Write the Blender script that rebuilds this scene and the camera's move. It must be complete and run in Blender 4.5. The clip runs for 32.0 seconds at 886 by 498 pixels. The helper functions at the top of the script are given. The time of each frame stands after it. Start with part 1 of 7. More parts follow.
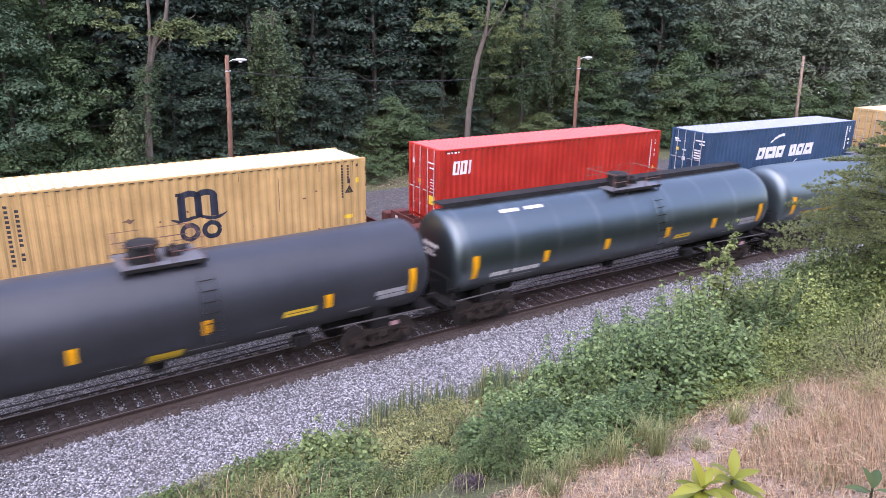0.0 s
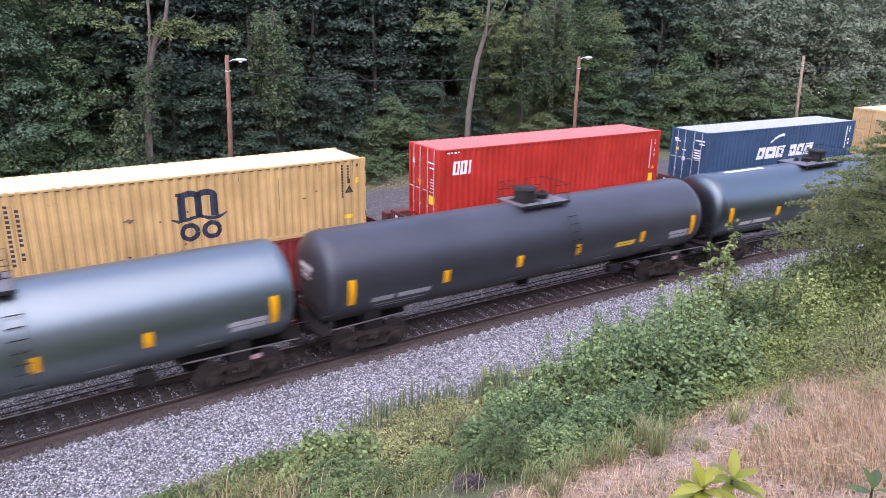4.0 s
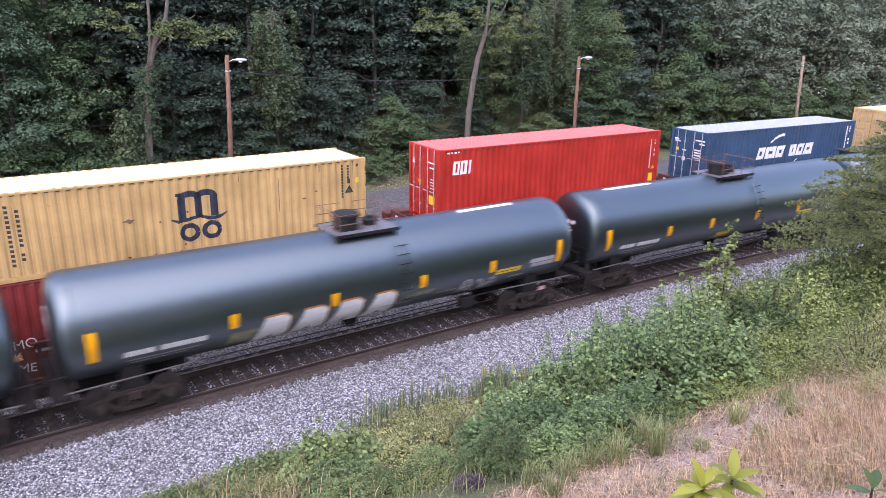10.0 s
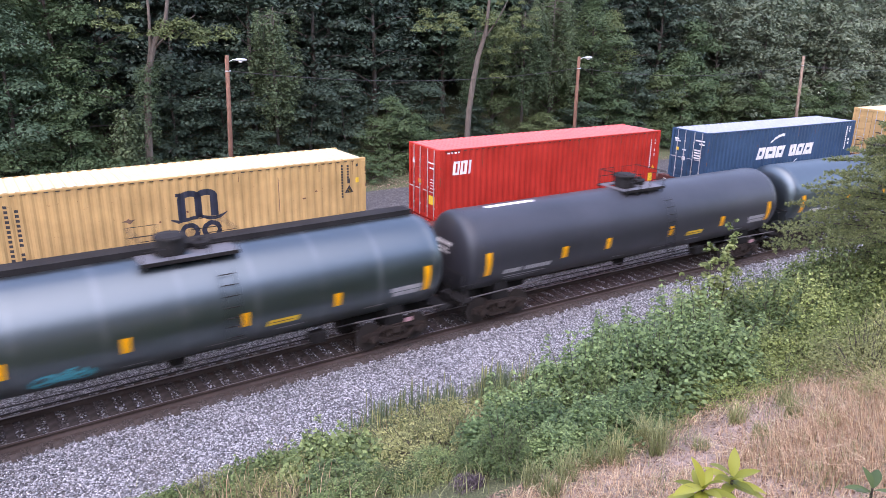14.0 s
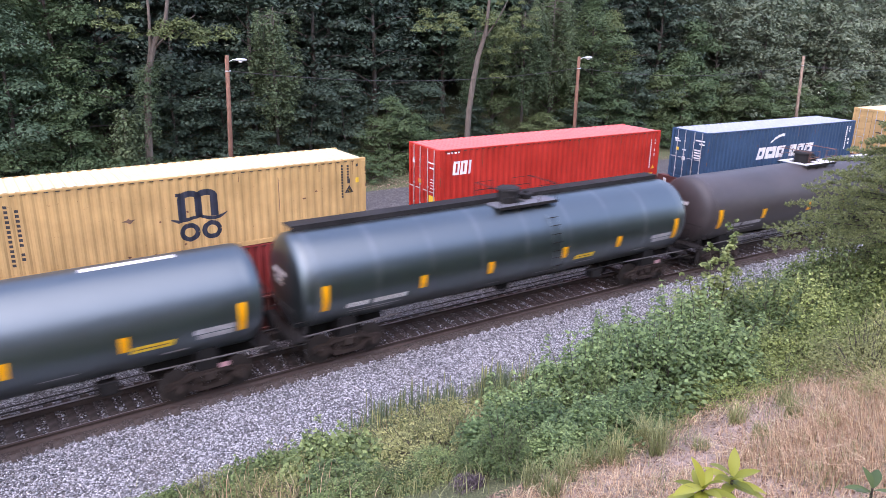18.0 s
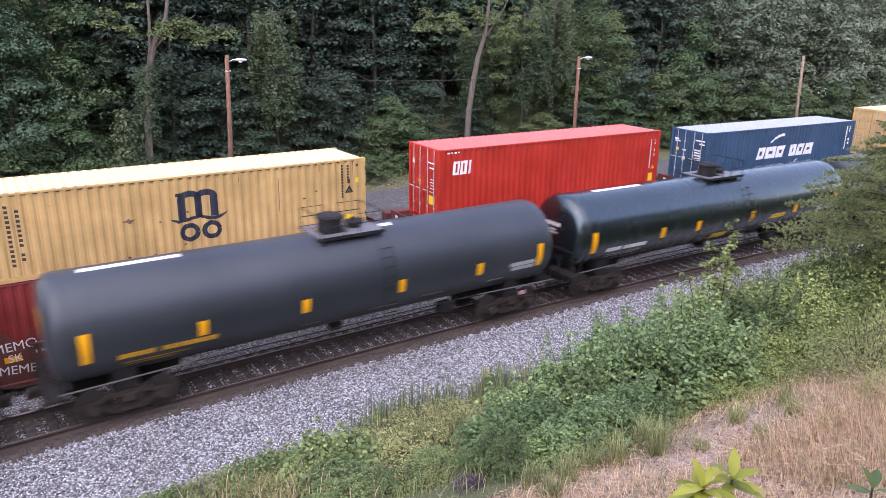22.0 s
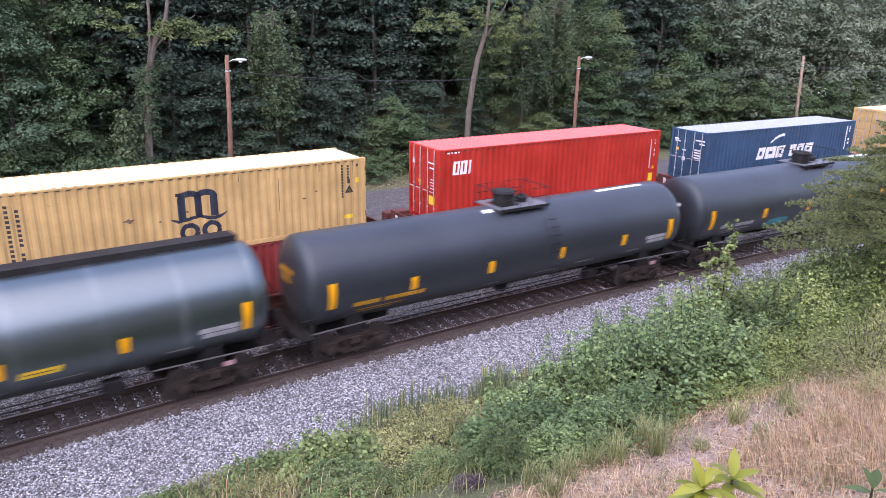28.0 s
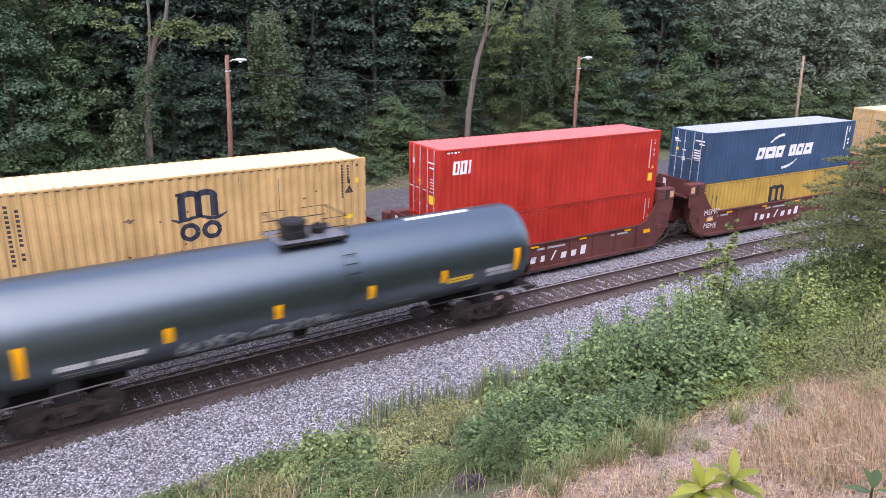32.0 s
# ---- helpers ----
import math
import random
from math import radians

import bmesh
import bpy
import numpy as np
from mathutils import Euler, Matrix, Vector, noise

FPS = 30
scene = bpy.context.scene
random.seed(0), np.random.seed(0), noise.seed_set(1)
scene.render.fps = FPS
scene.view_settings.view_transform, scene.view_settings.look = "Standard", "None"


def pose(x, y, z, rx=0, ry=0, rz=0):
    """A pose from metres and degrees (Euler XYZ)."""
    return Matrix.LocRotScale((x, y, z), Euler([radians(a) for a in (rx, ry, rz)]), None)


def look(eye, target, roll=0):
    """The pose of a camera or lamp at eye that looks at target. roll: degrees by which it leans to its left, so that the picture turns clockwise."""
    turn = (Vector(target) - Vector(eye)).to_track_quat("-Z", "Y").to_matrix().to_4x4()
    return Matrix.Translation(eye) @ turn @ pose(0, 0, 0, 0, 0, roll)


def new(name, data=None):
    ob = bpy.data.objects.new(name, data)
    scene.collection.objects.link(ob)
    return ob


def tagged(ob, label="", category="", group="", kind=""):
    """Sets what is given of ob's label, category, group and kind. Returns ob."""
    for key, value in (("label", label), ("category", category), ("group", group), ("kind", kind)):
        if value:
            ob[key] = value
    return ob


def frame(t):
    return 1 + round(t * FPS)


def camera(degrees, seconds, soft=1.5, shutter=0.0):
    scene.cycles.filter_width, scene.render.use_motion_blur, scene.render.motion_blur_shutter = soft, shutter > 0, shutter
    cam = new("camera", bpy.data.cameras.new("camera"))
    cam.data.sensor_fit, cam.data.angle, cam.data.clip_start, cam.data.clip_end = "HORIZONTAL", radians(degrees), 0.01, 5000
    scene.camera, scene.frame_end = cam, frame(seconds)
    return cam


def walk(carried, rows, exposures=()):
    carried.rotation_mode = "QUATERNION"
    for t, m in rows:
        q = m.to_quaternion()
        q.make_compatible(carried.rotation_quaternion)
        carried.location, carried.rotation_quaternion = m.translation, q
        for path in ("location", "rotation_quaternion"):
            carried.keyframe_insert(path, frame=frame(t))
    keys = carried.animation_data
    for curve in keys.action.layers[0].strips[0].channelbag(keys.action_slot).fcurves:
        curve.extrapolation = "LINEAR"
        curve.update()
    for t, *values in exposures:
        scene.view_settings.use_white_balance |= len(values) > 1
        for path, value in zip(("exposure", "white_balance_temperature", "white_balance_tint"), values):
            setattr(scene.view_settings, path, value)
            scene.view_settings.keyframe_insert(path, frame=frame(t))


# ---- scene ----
# ---------------------------------------------------------------- camera
cam = camera(63.37, 32.0, soft=0.6, shutter=0.6)
EYE = Vector((-14.44, -23.18, 10.398))
YAW, PITCH, ROLL = radians(32.355), radians(-17.654), 0.95
WAY = Vector((math.sin(YAW) * math.cos(PITCH), math.cos(YAW) * math.cos(PITCH), math.sin(PITCH)))
VIEW = look(EYE, EYE + WAY, ROLL)
COOL, WARM = (2.18, 7330, 30), (2.12, 7560, 27)
EXPOSURES = [(t, *(WARM if w else COOL)) for t, w in ((0, 0), (19.3, 0), (20.0, 1), (23.4, 1), (24.0, 0), (28.6, 0), (29.0, 1), (29.5, 1), (30.0, 0), (31.0, 0), (31.5, 1), (32, 1))]
walk(cam, [(0, VIEW), (32, VIEW)], EXPOSURES)

# ---------------------------------------------------------------- world and sun
SUN_UP, SUN_ROUND = radians(59), radians(226)
world = bpy.data.worlds.new("evening_sky")
scene.world = world
world.use_nodes = True
wt = world.node_tree
sky = wt.nodes.new("ShaderNodeTexSky")
sky.sky_type, sky.sun_disc = "NISHITA", False
sky.sun_elevation, sky.sun_rotation = SUN_UP, SUN_ROUND
sky.air_density, sky.dust_density, sky.ozone_density = 1.0, 0.6, 1.0
wt.nodes["Background"].inputs["Strength"].default_value = 0.15
wt.links.new(sky.outputs["Color"], wt.nodes["Background"].inputs["Color"])
sun = new("sun", bpy.data.lights.new("sun", "SUN"))
sun.data.energy, sun.data.angle, sun.data.color = 0.75, radians(100), (1.0, 0.96, 0.94)
TO_SUN = Vector((math.sin(SUN_ROUND) * math.cos(SUN_UP), math.cos(SUN_ROUND) * math.cos(SUN_UP), math.sin(SUN_UP)))
sun.matrix_world = look(TO_SUN * 80, (0, 0, 0))

# ---------------------------------------------------------------- plan: two tracks on one long curve
KAP = -0.00244            # curvature of the line, 1/m
MID = (6.096, 1.219)      # where s = 0 and off = 0 (middle of the far track)
NEAR = -3.912             # offset of the near track
R0 = 1 / KAP


def arc(s, off=0.0):
    """Place and heading (degrees) at s metres along the line, off metres to its far side."""
    th = KAP * s
    return MID[0] + math.sin(th) / KAP - math.sin(th) * off, MID[1] + (1 - math.cos(th)) / KAP + math.cos(th) * off, math.degrees(th)


def on_line(s, off=0.0, z=0.0, turn=0.0):
    x, y, h = arc(s, off)
    return pose(x, y, z, 0, 0, h + turn)


def off_of(x, y):
    return math.hypot(x - MID[0], y - (MID[1] + R0)) - abs(R0)


def smooth(a, b, v):
    t = min(1.0, max(0.0, (v - a) / (b - a)))
    return t * t * (3 - 2 * t)


BANK = 0.42


def ground_z(x, y):
    off = off_of(x, y)
    z = -0.78
    if off < -8.3:
        z += BANK * (min(-8.3 - off, 18.0) + 0.0)
        z += 0.12 * noise.noise((x * 0.35, y * 0.35, 3.0)) * smooth(8.3, 10, -off)
    if off > 20:
        z += 0.22 * min(off - 20, 30) * smooth(20, 26, off)
        z += 0.25 * noise.noise((x * 0.15, y * 0.15, 1.0))
    return z


# ---------------------------------------------------------------- materials
def mat_nodes(name):
    m = bpy.data.materials.new(name)
    m.use_nodes = True
    t = m.node_tree
    return m, t, t.nodes["Principled BSDF"]


def mapped_noise(t, scale, detail=4.0, rough=0.55, stretch=None, space="Object"):
    co = t.nodes.new("ShaderNodeTexCoord")
    n = t.nodes.new("ShaderNodeTexNoise")
    n.inputs["Scale"].default_value = scale
    n.inputs["Detail"].default_value = detail
    n.inputs["Roughness"].default_value = rough
    src = co.outputs[space]
    if stretch:
        mp = t.nodes.new("ShaderNodeMapping")
        mp.inputs["Scale"].default_value = stretch
        t.links.new(src, mp.inputs["Vector"])
        src = mp.outputs["Vector"]
    t.links.new(src, n.inputs["Vector"])
    return n


def ramp(t, src, stops):
    r = t.nodes.new("ShaderNodeValToRGB")
    e = r.color_ramp.elements
    while len(e) < len(stops):
        e.new(0.5)
    for el, (pos, col) in zip(e, stops):
        el.position, el.color = pos, (*col, 1)
    t.links.new(src, r.inputs["Fac"])
    return r


def mix(t, fac, a, b, how="MIX"):
    n = t.nodes.new("ShaderNodeMix")
    n.data_type, n.blend_type = "RGBA", how
    for sock, v in ((n.inputs[0], fac), (n.inputs[6], a), (n.inputs[7], b)):
        if isinstance(v, (int, float)):
            sock.default_value = v
        elif isinstance(v, tuple):
            sock.default_value = (*v, 1)
        else:
            t.links.new(v, sock)
    return n.outputs[2]


def bump(t, bsdf, height, strength=0.3, dist=0.02):
    b = t.nodes.new("ShaderNodeBump")
    b.inputs["Strength"].default_value, b.inputs["Distance"].default_value = strength, dist
    t.links.new(height, b.inputs["Height"])
    t.links.new(b.outputs["Normal"], bsdf.inputs["Normal"])


def painted(name, col, rough=0.45, worn=(0.12, 0.06, 0.035), wear=0.5, metal=0.0, dirt=0.25, streak=True):
    """Painted steel: two scales of fading, a little rust, vertical streaks of dirt."""
    m, t, b = mat_nodes(name)
    big = mapped_noise(t, 0.7, 5)
    fine = mapped_noise(t, 9.0, 6, 0.65)
    faded = mix(t, 0.5, tuple(c * (1 - dirt) for c in col), tuple(min(1, c * 1.12 + 0.01) for c in col))
    t.nodes[-1].inputs[0].default_value = 0.5
    r1 = ramp(t, big.outputs["Fac"], [(0.3, (0, 0, 0)), (0.7, (1, 1, 1))])
    t.links.new(r1.outputs["Color"], t.nodes[-2].inputs[0])
    out = faded
    if streak:
        st = mapped_noise(t, 1.0, 4, 0.6, (9.0, 9.0, 0.35))
        r3 = ramp(t, st.outputs["Fac"], [(0.52, (0, 0, 0)), (0.78, (0.45, 0.45, 0.45))])
        out = mix(t, r3.outputs["Color"], out, tuple(c * 0.62 for c in col))
    r2 = ramp(t, fine.outputs["Fac"], [(0.70 - 0.1 * wear, (0, 0, 0)), (0.76 - 0.1 * wear, (1, 1, 1))])
    out = mix(t, r2.outputs["Color"], out, worn)
    t.links.new(out, b.inputs["Base Color"])
    rr = t.nodes.new("ShaderNodeMapRange")
    rr.inputs[3].default_value, rr.inputs[4].default_value = rough - 0.08, rough + 0.12
    t.links.new(fine.outputs["Fac"], rr.inputs[0])
    t.links.new(rr.outputs[0], b.inputs["Roughness"])
    b.inputs["Metallic"].default_value = metal
    b.inputs["Specular IOR Level"].default_value = 0.22
    bump(t, b, fine.outputs["Fac"], 0.08, 0.01)
    return m


def plain(name, col, rough=0.6, metal=0.0, var=0.15, scale=6.0):
    m, t, b = mat_nodes(name)
    n = mapped_noise(t, scale, 5, 0.6)
    r = ramp(t, n.outputs["Fac"], [(0.3, tuple(c * (1 - var) for c in col)), (0.7, tuple(min(1, c * (1 + var)) for c in col))])
    t.links.new(r.outputs["Color"], b.inputs["Base Color"])
    b.inputs["Roughness"].default_value, b.inputs["Metallic"].default_value = rough, metal
    return m


def leafy(name, dark, light, rough=0.6, thin=0.26, low=0.6, high=1.3):
    """Leaves: colour varies leaf by leaf and plant by plant; some light comes through."""
    m, t, b = mat_nodes(name)
    g = t.nodes.new("ShaderNodeNewGeometry")
    o = t.nodes.new("ShaderNodeObjectInfo")
    r = ramp(t, g.outputs["Random Per Island"], [(0.0, dark), (0.75, light), (1.0, tuple(min(1, c * 1.35) for c in light))])
    hs = t.nodes.new("ShaderNodeHueSaturation")
    mr = t.nodes.new("ShaderNodeMapRange")
    mr.inputs[3].default_value, mr.inputs[4].default_value = low, high
    t.links.new(o.outputs["Random"], mr.inputs[0])
    t.links.new(mr.outputs[0], hs.inputs["Value"])
    mh = t.nodes.new("ShaderNodeMapRange")
    mh.inputs[3].default_value, mh.inputs[4].default_value = 0.507, 0.475
    t.links.new(o.outputs["Random"], mh.inputs[0])
    t.links.new(mh.outputs[0], hs.inputs["Hue"])
    t.links.new(r.outputs["Color"], hs.inputs["Color"])
    t.links.new(hs.outputs["Color"], b.inputs["Base Color"])
    b.inputs["Roughness"].default_value = rough
    b.inputs["Specular IOR Level"].default_value = 0.3
    tr = t.nodes.new("ShaderNodeBsdfTranslucent")
    t.links.new(hs.outputs["Color"], tr.inputs["Color"])
    ms = t.nodes.new("ShaderNodeMixShader")
    ms.inputs[0].default_value = thin
    t.links.new(b.outputs[0], ms.inputs[1])
    t.links.new(tr.outputs[0], ms.inputs[2])
    t.links.new(ms.outputs[0], t.nodes["Material Output"].inputs["Surface"])
    return m


def bark(name, col):
    m, t, b = mat_nodes(name)
    n = mapped_noise(t, 3.0, 8, 0.7, (4.0, 4.0, 0.8))
    r = ramp(t, n.outputs["Fac"], [(0.3, tuple(c * 0.5 for c in col)), (0.7, tuple(c * 1.3 for c in col))])
    t.links.new(r.outputs["Color"], b.inputs["Base Color"])
    b.inputs["Roughness"].default_value = 0.9
    bump(t, b, n.outputs["Fac"], 0.6, 0.03)
    return m


def stony(name, stops, cell=16.0, rough=0.9, relief=0.9, patch=0.3, patch_col=(0.2, 0.17, 0.15)):
    """Crushed stone: each cell its own grey, shade painted into the hollows between."""
    m, t, b = mat_nodes(name)
    co = t.nodes.new("ShaderNodeTexCoord")
    v = t.nodes.new("ShaderNodeTexVoronoi")
    v.inputs["Scale"].default_value = cell
    t.links.new(co.outputs["Object"], v.inputs["Vector"])
    sep = t.nodes.new("ShaderNodeSeparateColor")
    t.links.new(v.outputs["Color"], sep.inputs[0])
    r = ramp(t, sep.outputs[0], stops)
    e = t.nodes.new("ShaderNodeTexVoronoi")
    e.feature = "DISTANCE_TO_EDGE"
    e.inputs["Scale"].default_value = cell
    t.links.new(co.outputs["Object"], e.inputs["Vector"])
    gap_shade = ramp(t, e.outputs["Distance"], [(0.0, (0.16, 0.16, 0.16)), (0.16, (1, 1, 1))])
    out = mix(t, 1.0, r.outputs["Color"], gap_shade.outputs["Color"], "MULTIPLY")
    n = mapped_noise(t, 0.6, 5)
    rp = ramp(t, n.outputs["Fac"], [(0.5, (0, 0, 0)), (0.8, (patch, patch, patch))])
    out = mix(t, rp.outputs["Color"], out, patch_col)
    t.links.new(out, b.inputs["Base Color"])
    b.inputs["Roughness"].default_value = rough
    bump(t, b, v.outputs["Distance"], relief, -0.05)
    return m


M = {}
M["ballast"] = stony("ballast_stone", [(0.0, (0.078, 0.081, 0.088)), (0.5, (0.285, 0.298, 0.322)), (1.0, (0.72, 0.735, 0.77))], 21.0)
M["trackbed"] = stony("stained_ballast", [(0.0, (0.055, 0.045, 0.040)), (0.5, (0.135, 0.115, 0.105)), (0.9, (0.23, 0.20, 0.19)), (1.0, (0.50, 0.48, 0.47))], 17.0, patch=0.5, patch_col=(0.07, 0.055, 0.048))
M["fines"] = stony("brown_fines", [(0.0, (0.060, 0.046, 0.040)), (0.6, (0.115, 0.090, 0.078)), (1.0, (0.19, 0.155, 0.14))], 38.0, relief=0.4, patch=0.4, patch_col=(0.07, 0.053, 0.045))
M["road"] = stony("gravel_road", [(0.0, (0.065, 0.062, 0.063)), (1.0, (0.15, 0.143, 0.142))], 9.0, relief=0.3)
M["tie"] = plain("old_tie_timber", (0.080, 0.064, 0.057), 0.95, 0, 0.45, 5.0)
M["rail"] = painted("rusty_rail", (0.080, 0.058, 0.050), 0.7, (0.12, 0.07, 0.05), 0.6, 0.2)
M["railtop"] = plain("worn_rail_top", (0.38, 0.36, 0.36), 0.42, 0.35, 0.1)
M["well"] = painted("oxide_red_paint", (0.13, 0.042, 0.036), 0.62, (0.07, 0.03, 0.02), 0.6)
M["iron"] = painted("dark_cast_iron", (0.040, 0.029, 0.024), 0.8, (0.055, 0.036, 0.028), 0.6)
M["wheel"] = plain("wheel_steel", (0.030, 0.024, 0.021), 0.75, 0.0, 0.3)
M["yellow_box"] = painted("cream_yellow_paint", (0.575, 0.362, 0.148), 0.5, (0.25, 0.12, 0.05), 0.42)
M["yellow_roof"] = plain("faded_cream_roof", (0.68, 0.55, 0.31), 0.65, 0, 0.09, 2.0)
M["red_box"] = painted("bright_red_paint", (0.50, 0.030, 0.017), 0.5, (0.22, 0.05, 0.035), 0.4)
M["red_roof"] = plain("faded_red_roof", (0.58, 0.145, 0.125), 0.6, 0, 0.12, 2.0)
M["darkred_box"] = painted("brick_red_paint", (0.26, 0.035, 0.032), 0.55, (0.12, 0.04, 0.03), 0.45)
M["blue_box"] = painted("navy_blue_paint", (0.032, 0.080, 0.150), 0.5, (0.12, 0.09, 0.08), 0.38)
M["blue_roof"] = plain("faded_blue_roof", (0.33, 0.36, 0.44), 0.5, 0, 0.08, 3.0)
M["gold_box"] = painted("golden_yellow_paint", (0.54, 0.34, 0.075), 0.5, (0.25, 0.12, 0.05), 0.4)
M["orange_box"] = painted("tan_yellow_paint", (0.58, 0.37, 0.16), 0.5, (0.25, 0.12, 0.05), 0.4)
M["navy_ink"] = plain("navy_logo_paint", (0.022, 0.027, 0.045), 0.5)
M["black_ink"] = plain("black_marking_paint", (0.025, 0.025, 0.03), 0.5)
M["white_ink"] = plain("white_marking_paint", (0.78, 0.77, 0.76), 0.55, 0, 0.08)
M["tan_ink"] = plain("tan_logo_paint", (0.62, 0.36, 0.20), 0.55)
M["grey_ink"] = plain("grey_marking_paint", (0.42, 0.42, 0.44), 0.6, 0, 0.2)
M["orange_ink"] = plain("orange_marking_paint", (0.75, 0.36, 0.02), 0.55, 0, 0.1)
M["yellow_ink"] = plain("yellow_label_film", (0.85, 0.55, 0.04), 0.5, 0, 0.08)
M["stripe"] = plain("amber_reflective_film", (0.95, 0.42, 0.005), 0.4, 0, 0.05)
M["teal_ink"] = plain("teal_spray_paint", (0.05, 0.42, 0.52), 0.6)
M["brown_ink"] = plain("brown_spray_paint", (0.16, 0.09, 0.06), 0.6)
M["olive_ink"] = plain("olive_spray_paint", (0.24, 0.235, 0.15), 0.6, 0, 0.3)
M["pale_spray"] = plain("pale_grey_spray_paint", (0.46, 0.48, 0.50), 0.6, 0, 0.35, 3.0)
M["rust"] = plain("brown_rust", (0.17, 0.075, 0.04), 0.9, 0, 0.5, 12.0)
M["bar_steel"] = plain("galvanised_bar", (0.55, 0.53, 0.52), 0.5, 0.5, 0.15)
M["rubber"] = plain("black_gasket", (0.03, 0.03, 0.03), 0.7)
M["pole_wood"] = bark("weathered_pole_wood", (0.20, 0.100, 0.066))
M["pole_pale"] = bark("pale_pole_wood", (0.28, 0.20, 0.145))
M["lamp_metal"] = plain("pale_lamp_housing", (0.62, 0.64, 0.66), 0.4, 0.3)
M["wire"] = plain("black_cable", (0.03, 0.03, 0.03), 0.6)
M["bark"] = bark("grey_brown_bark", (0.085, 0.070, 0.058))
M["bark_pale"] = bark("pale_bark", (0.135, 0.110, 0.090))
M["leaf_a"] = leafy("forest_leaf", (0.057, 0.103, 0.046), (0.084, 0.141, 0.063), 0.6, 0.2, 0.75, 1.2)
M["leaf_b"] = leafy("forest_leaf_warm", (0.065, 0.104, 0.042), (0.097, 0.142, 0.059), 0.6, 0.2, 0.75, 1.2)
M["leaf_c"] = leafy("forest_leaf_cool", (0.051, 0.095, 0.056), (0.076, 0.132, 0.079), 0.6, 0.2, 0.75, 1.2)
# haze put into the leaf colour, for trees towards the far end
M["leaf_d"] = leafy("haze_pale_leaf", (0.099, 0.136, 0.091), (0.150, 0.200, 0.131), 0.6, 0.2, 0.75, 1.2)
M["leaf_warm"] = leafy("sunny_forest_leaf", (0.078, 0.115, 0.044), (0.118, 0.160, 0.064), 0.6, 0.25, 0.8, 1.2)
M["leaf_vine"] = leafy("creeper_leaf", (0.052, 0.092, 0.046), (0.080, 0.126, 0.062), 0.6, 0.2, 0.8, 1.15)
# leaf colour darkened to stand for shade inside the wood
M["leaf_dim"] = leafy("shade_painted_leaf", (0.038, 0.065, 0.045), (0.053, 0.088, 0.060), 0.6, 0.2, 0.75, 1.2)
M["leaf_bush"] = leafy("bush_leaf", (0.056, 0.103, 0.038), (0.190, 0.280, 0.105), 0.55)
M["leaf_cool"] = leafy("cool_bush_leaf", (0.050, 0.100, 0.042), (0.185, 0.295, 0.118), 0.6)
M["leaf_sapling"] = leafy("sapling_leaf", (0.080, 0.130, 0.050), (0.240, 0.320, 0.125), 0.55, 0.26, 0.9, 1.1)
M["leaf_olive"] = leafy("olive_weed_leaf", (0.12, 0.15, 0.052), (0.33, 0.36, 0.15))
M["leaf_dead"] = leafy("dead_violet_leaf", (0.045, 0.034, 0.036), (0.14, 0.108, 0.115))
M["leaf_mid"] = leafy("bright_shrub_leaf", (0.085, 0.14, 0.045), (0.30, 0.39, 0.14))
M["leaf_lime"] = leafy("young_leaf", (0.095, 0.145, 0.042), (0.27, 0.345, 0.11))
M["needle"] = leafy("needle_tuft", (0.084, 0.123, 0.057), (0.305, 0.354, 0.162), 0.6, 0.35)
M["leaf_yellow"] = leafy("fresh_yellow_leaf", (0.20, 0.26, 0.045), (0.46, 0.48, 0.075), 0.4, 0.4)
# darker still: the deep shade of the wood put into the leaf colour
M["leaf_dark"] = leafy("deep_shade_painted_leaf", (0.026, 0.047, 0.035), (0.053, 0.087, 0.064), 0.6, 0.15, 0.75, 1.2)
M["grass"] = leafy("green_grass", (0.14, 0.17, 0.07), (0.35, 0.38, 0.18), 0.6, 0.3)
M["straw"] = leafy("dry_straw", (0.30, 0.18, 0.10), (0.92, 0.66, 0.43), 0.7, 0.3)
M["litter"] = leafy("dead_leaf_litter", (0.07, 0.045, 0.035), (0.36, 0.26, 0.19), 0.8, 0.1)
M["reed"] = leafy("reed_blade", (0.090, 0.144, 0.084), (0.228, 0.306, 0.180), 0.6, 0.2, 0.85, 1.15)


def ground_material():
    m, t, b = mat_nodes("bank_soil")
    n1 = mapped_noise(t, 0.5, 6, 0.6)
    n2 = mapped_noise(t, 6.0, 8, 0.7)
    soil = ramp(t, n2.outputs["Fac"], [(0.3, (0.15, 0.105, 0.085)), (0.55, (0.37, 0.285, 0.235)), (0.75, (0.58, 0.46, 0.39))])
    n3 = mapped_noise(t, 26.0, 6, 0.75)
    moss = ramp(t, n3.outputs["Fac"], [(0.36, (0.020, 0.028, 0.012)), (0.52, (0.085, 0.10, 0.042)), (0.68, (0.26, 0.24, 0.12))])
    at = t.nodes.new("ShaderNodeAttribute")
    at.attribute_name = "bare"
    ad = t.nodes.new("ShaderNodeMath")
    ad.operation = "MULTIPLY_ADD"
    t.links.new(n1.outputs["Fac"], ad.inputs[0])
    ad.inputs[1].default_value = 0.7
    t.links.new(at.outputs["Fac"], ad.inputs[2])
    r = ramp(t, ad.outputs[0], [(0.55, (0, 0, 0)), (0.8, (1, 1, 1))])
    t.links.new(mix(t, r.outputs["Color"], moss.outputs["Color"], soil.outputs["Color"]), b.inputs["Base Color"])
    b.inputs["Roughness"].default_value = 0.95
    bump(t, b, n2.outputs["Fac"], 0.7, 0.06)
    return m


M["ground"] = ground_material()


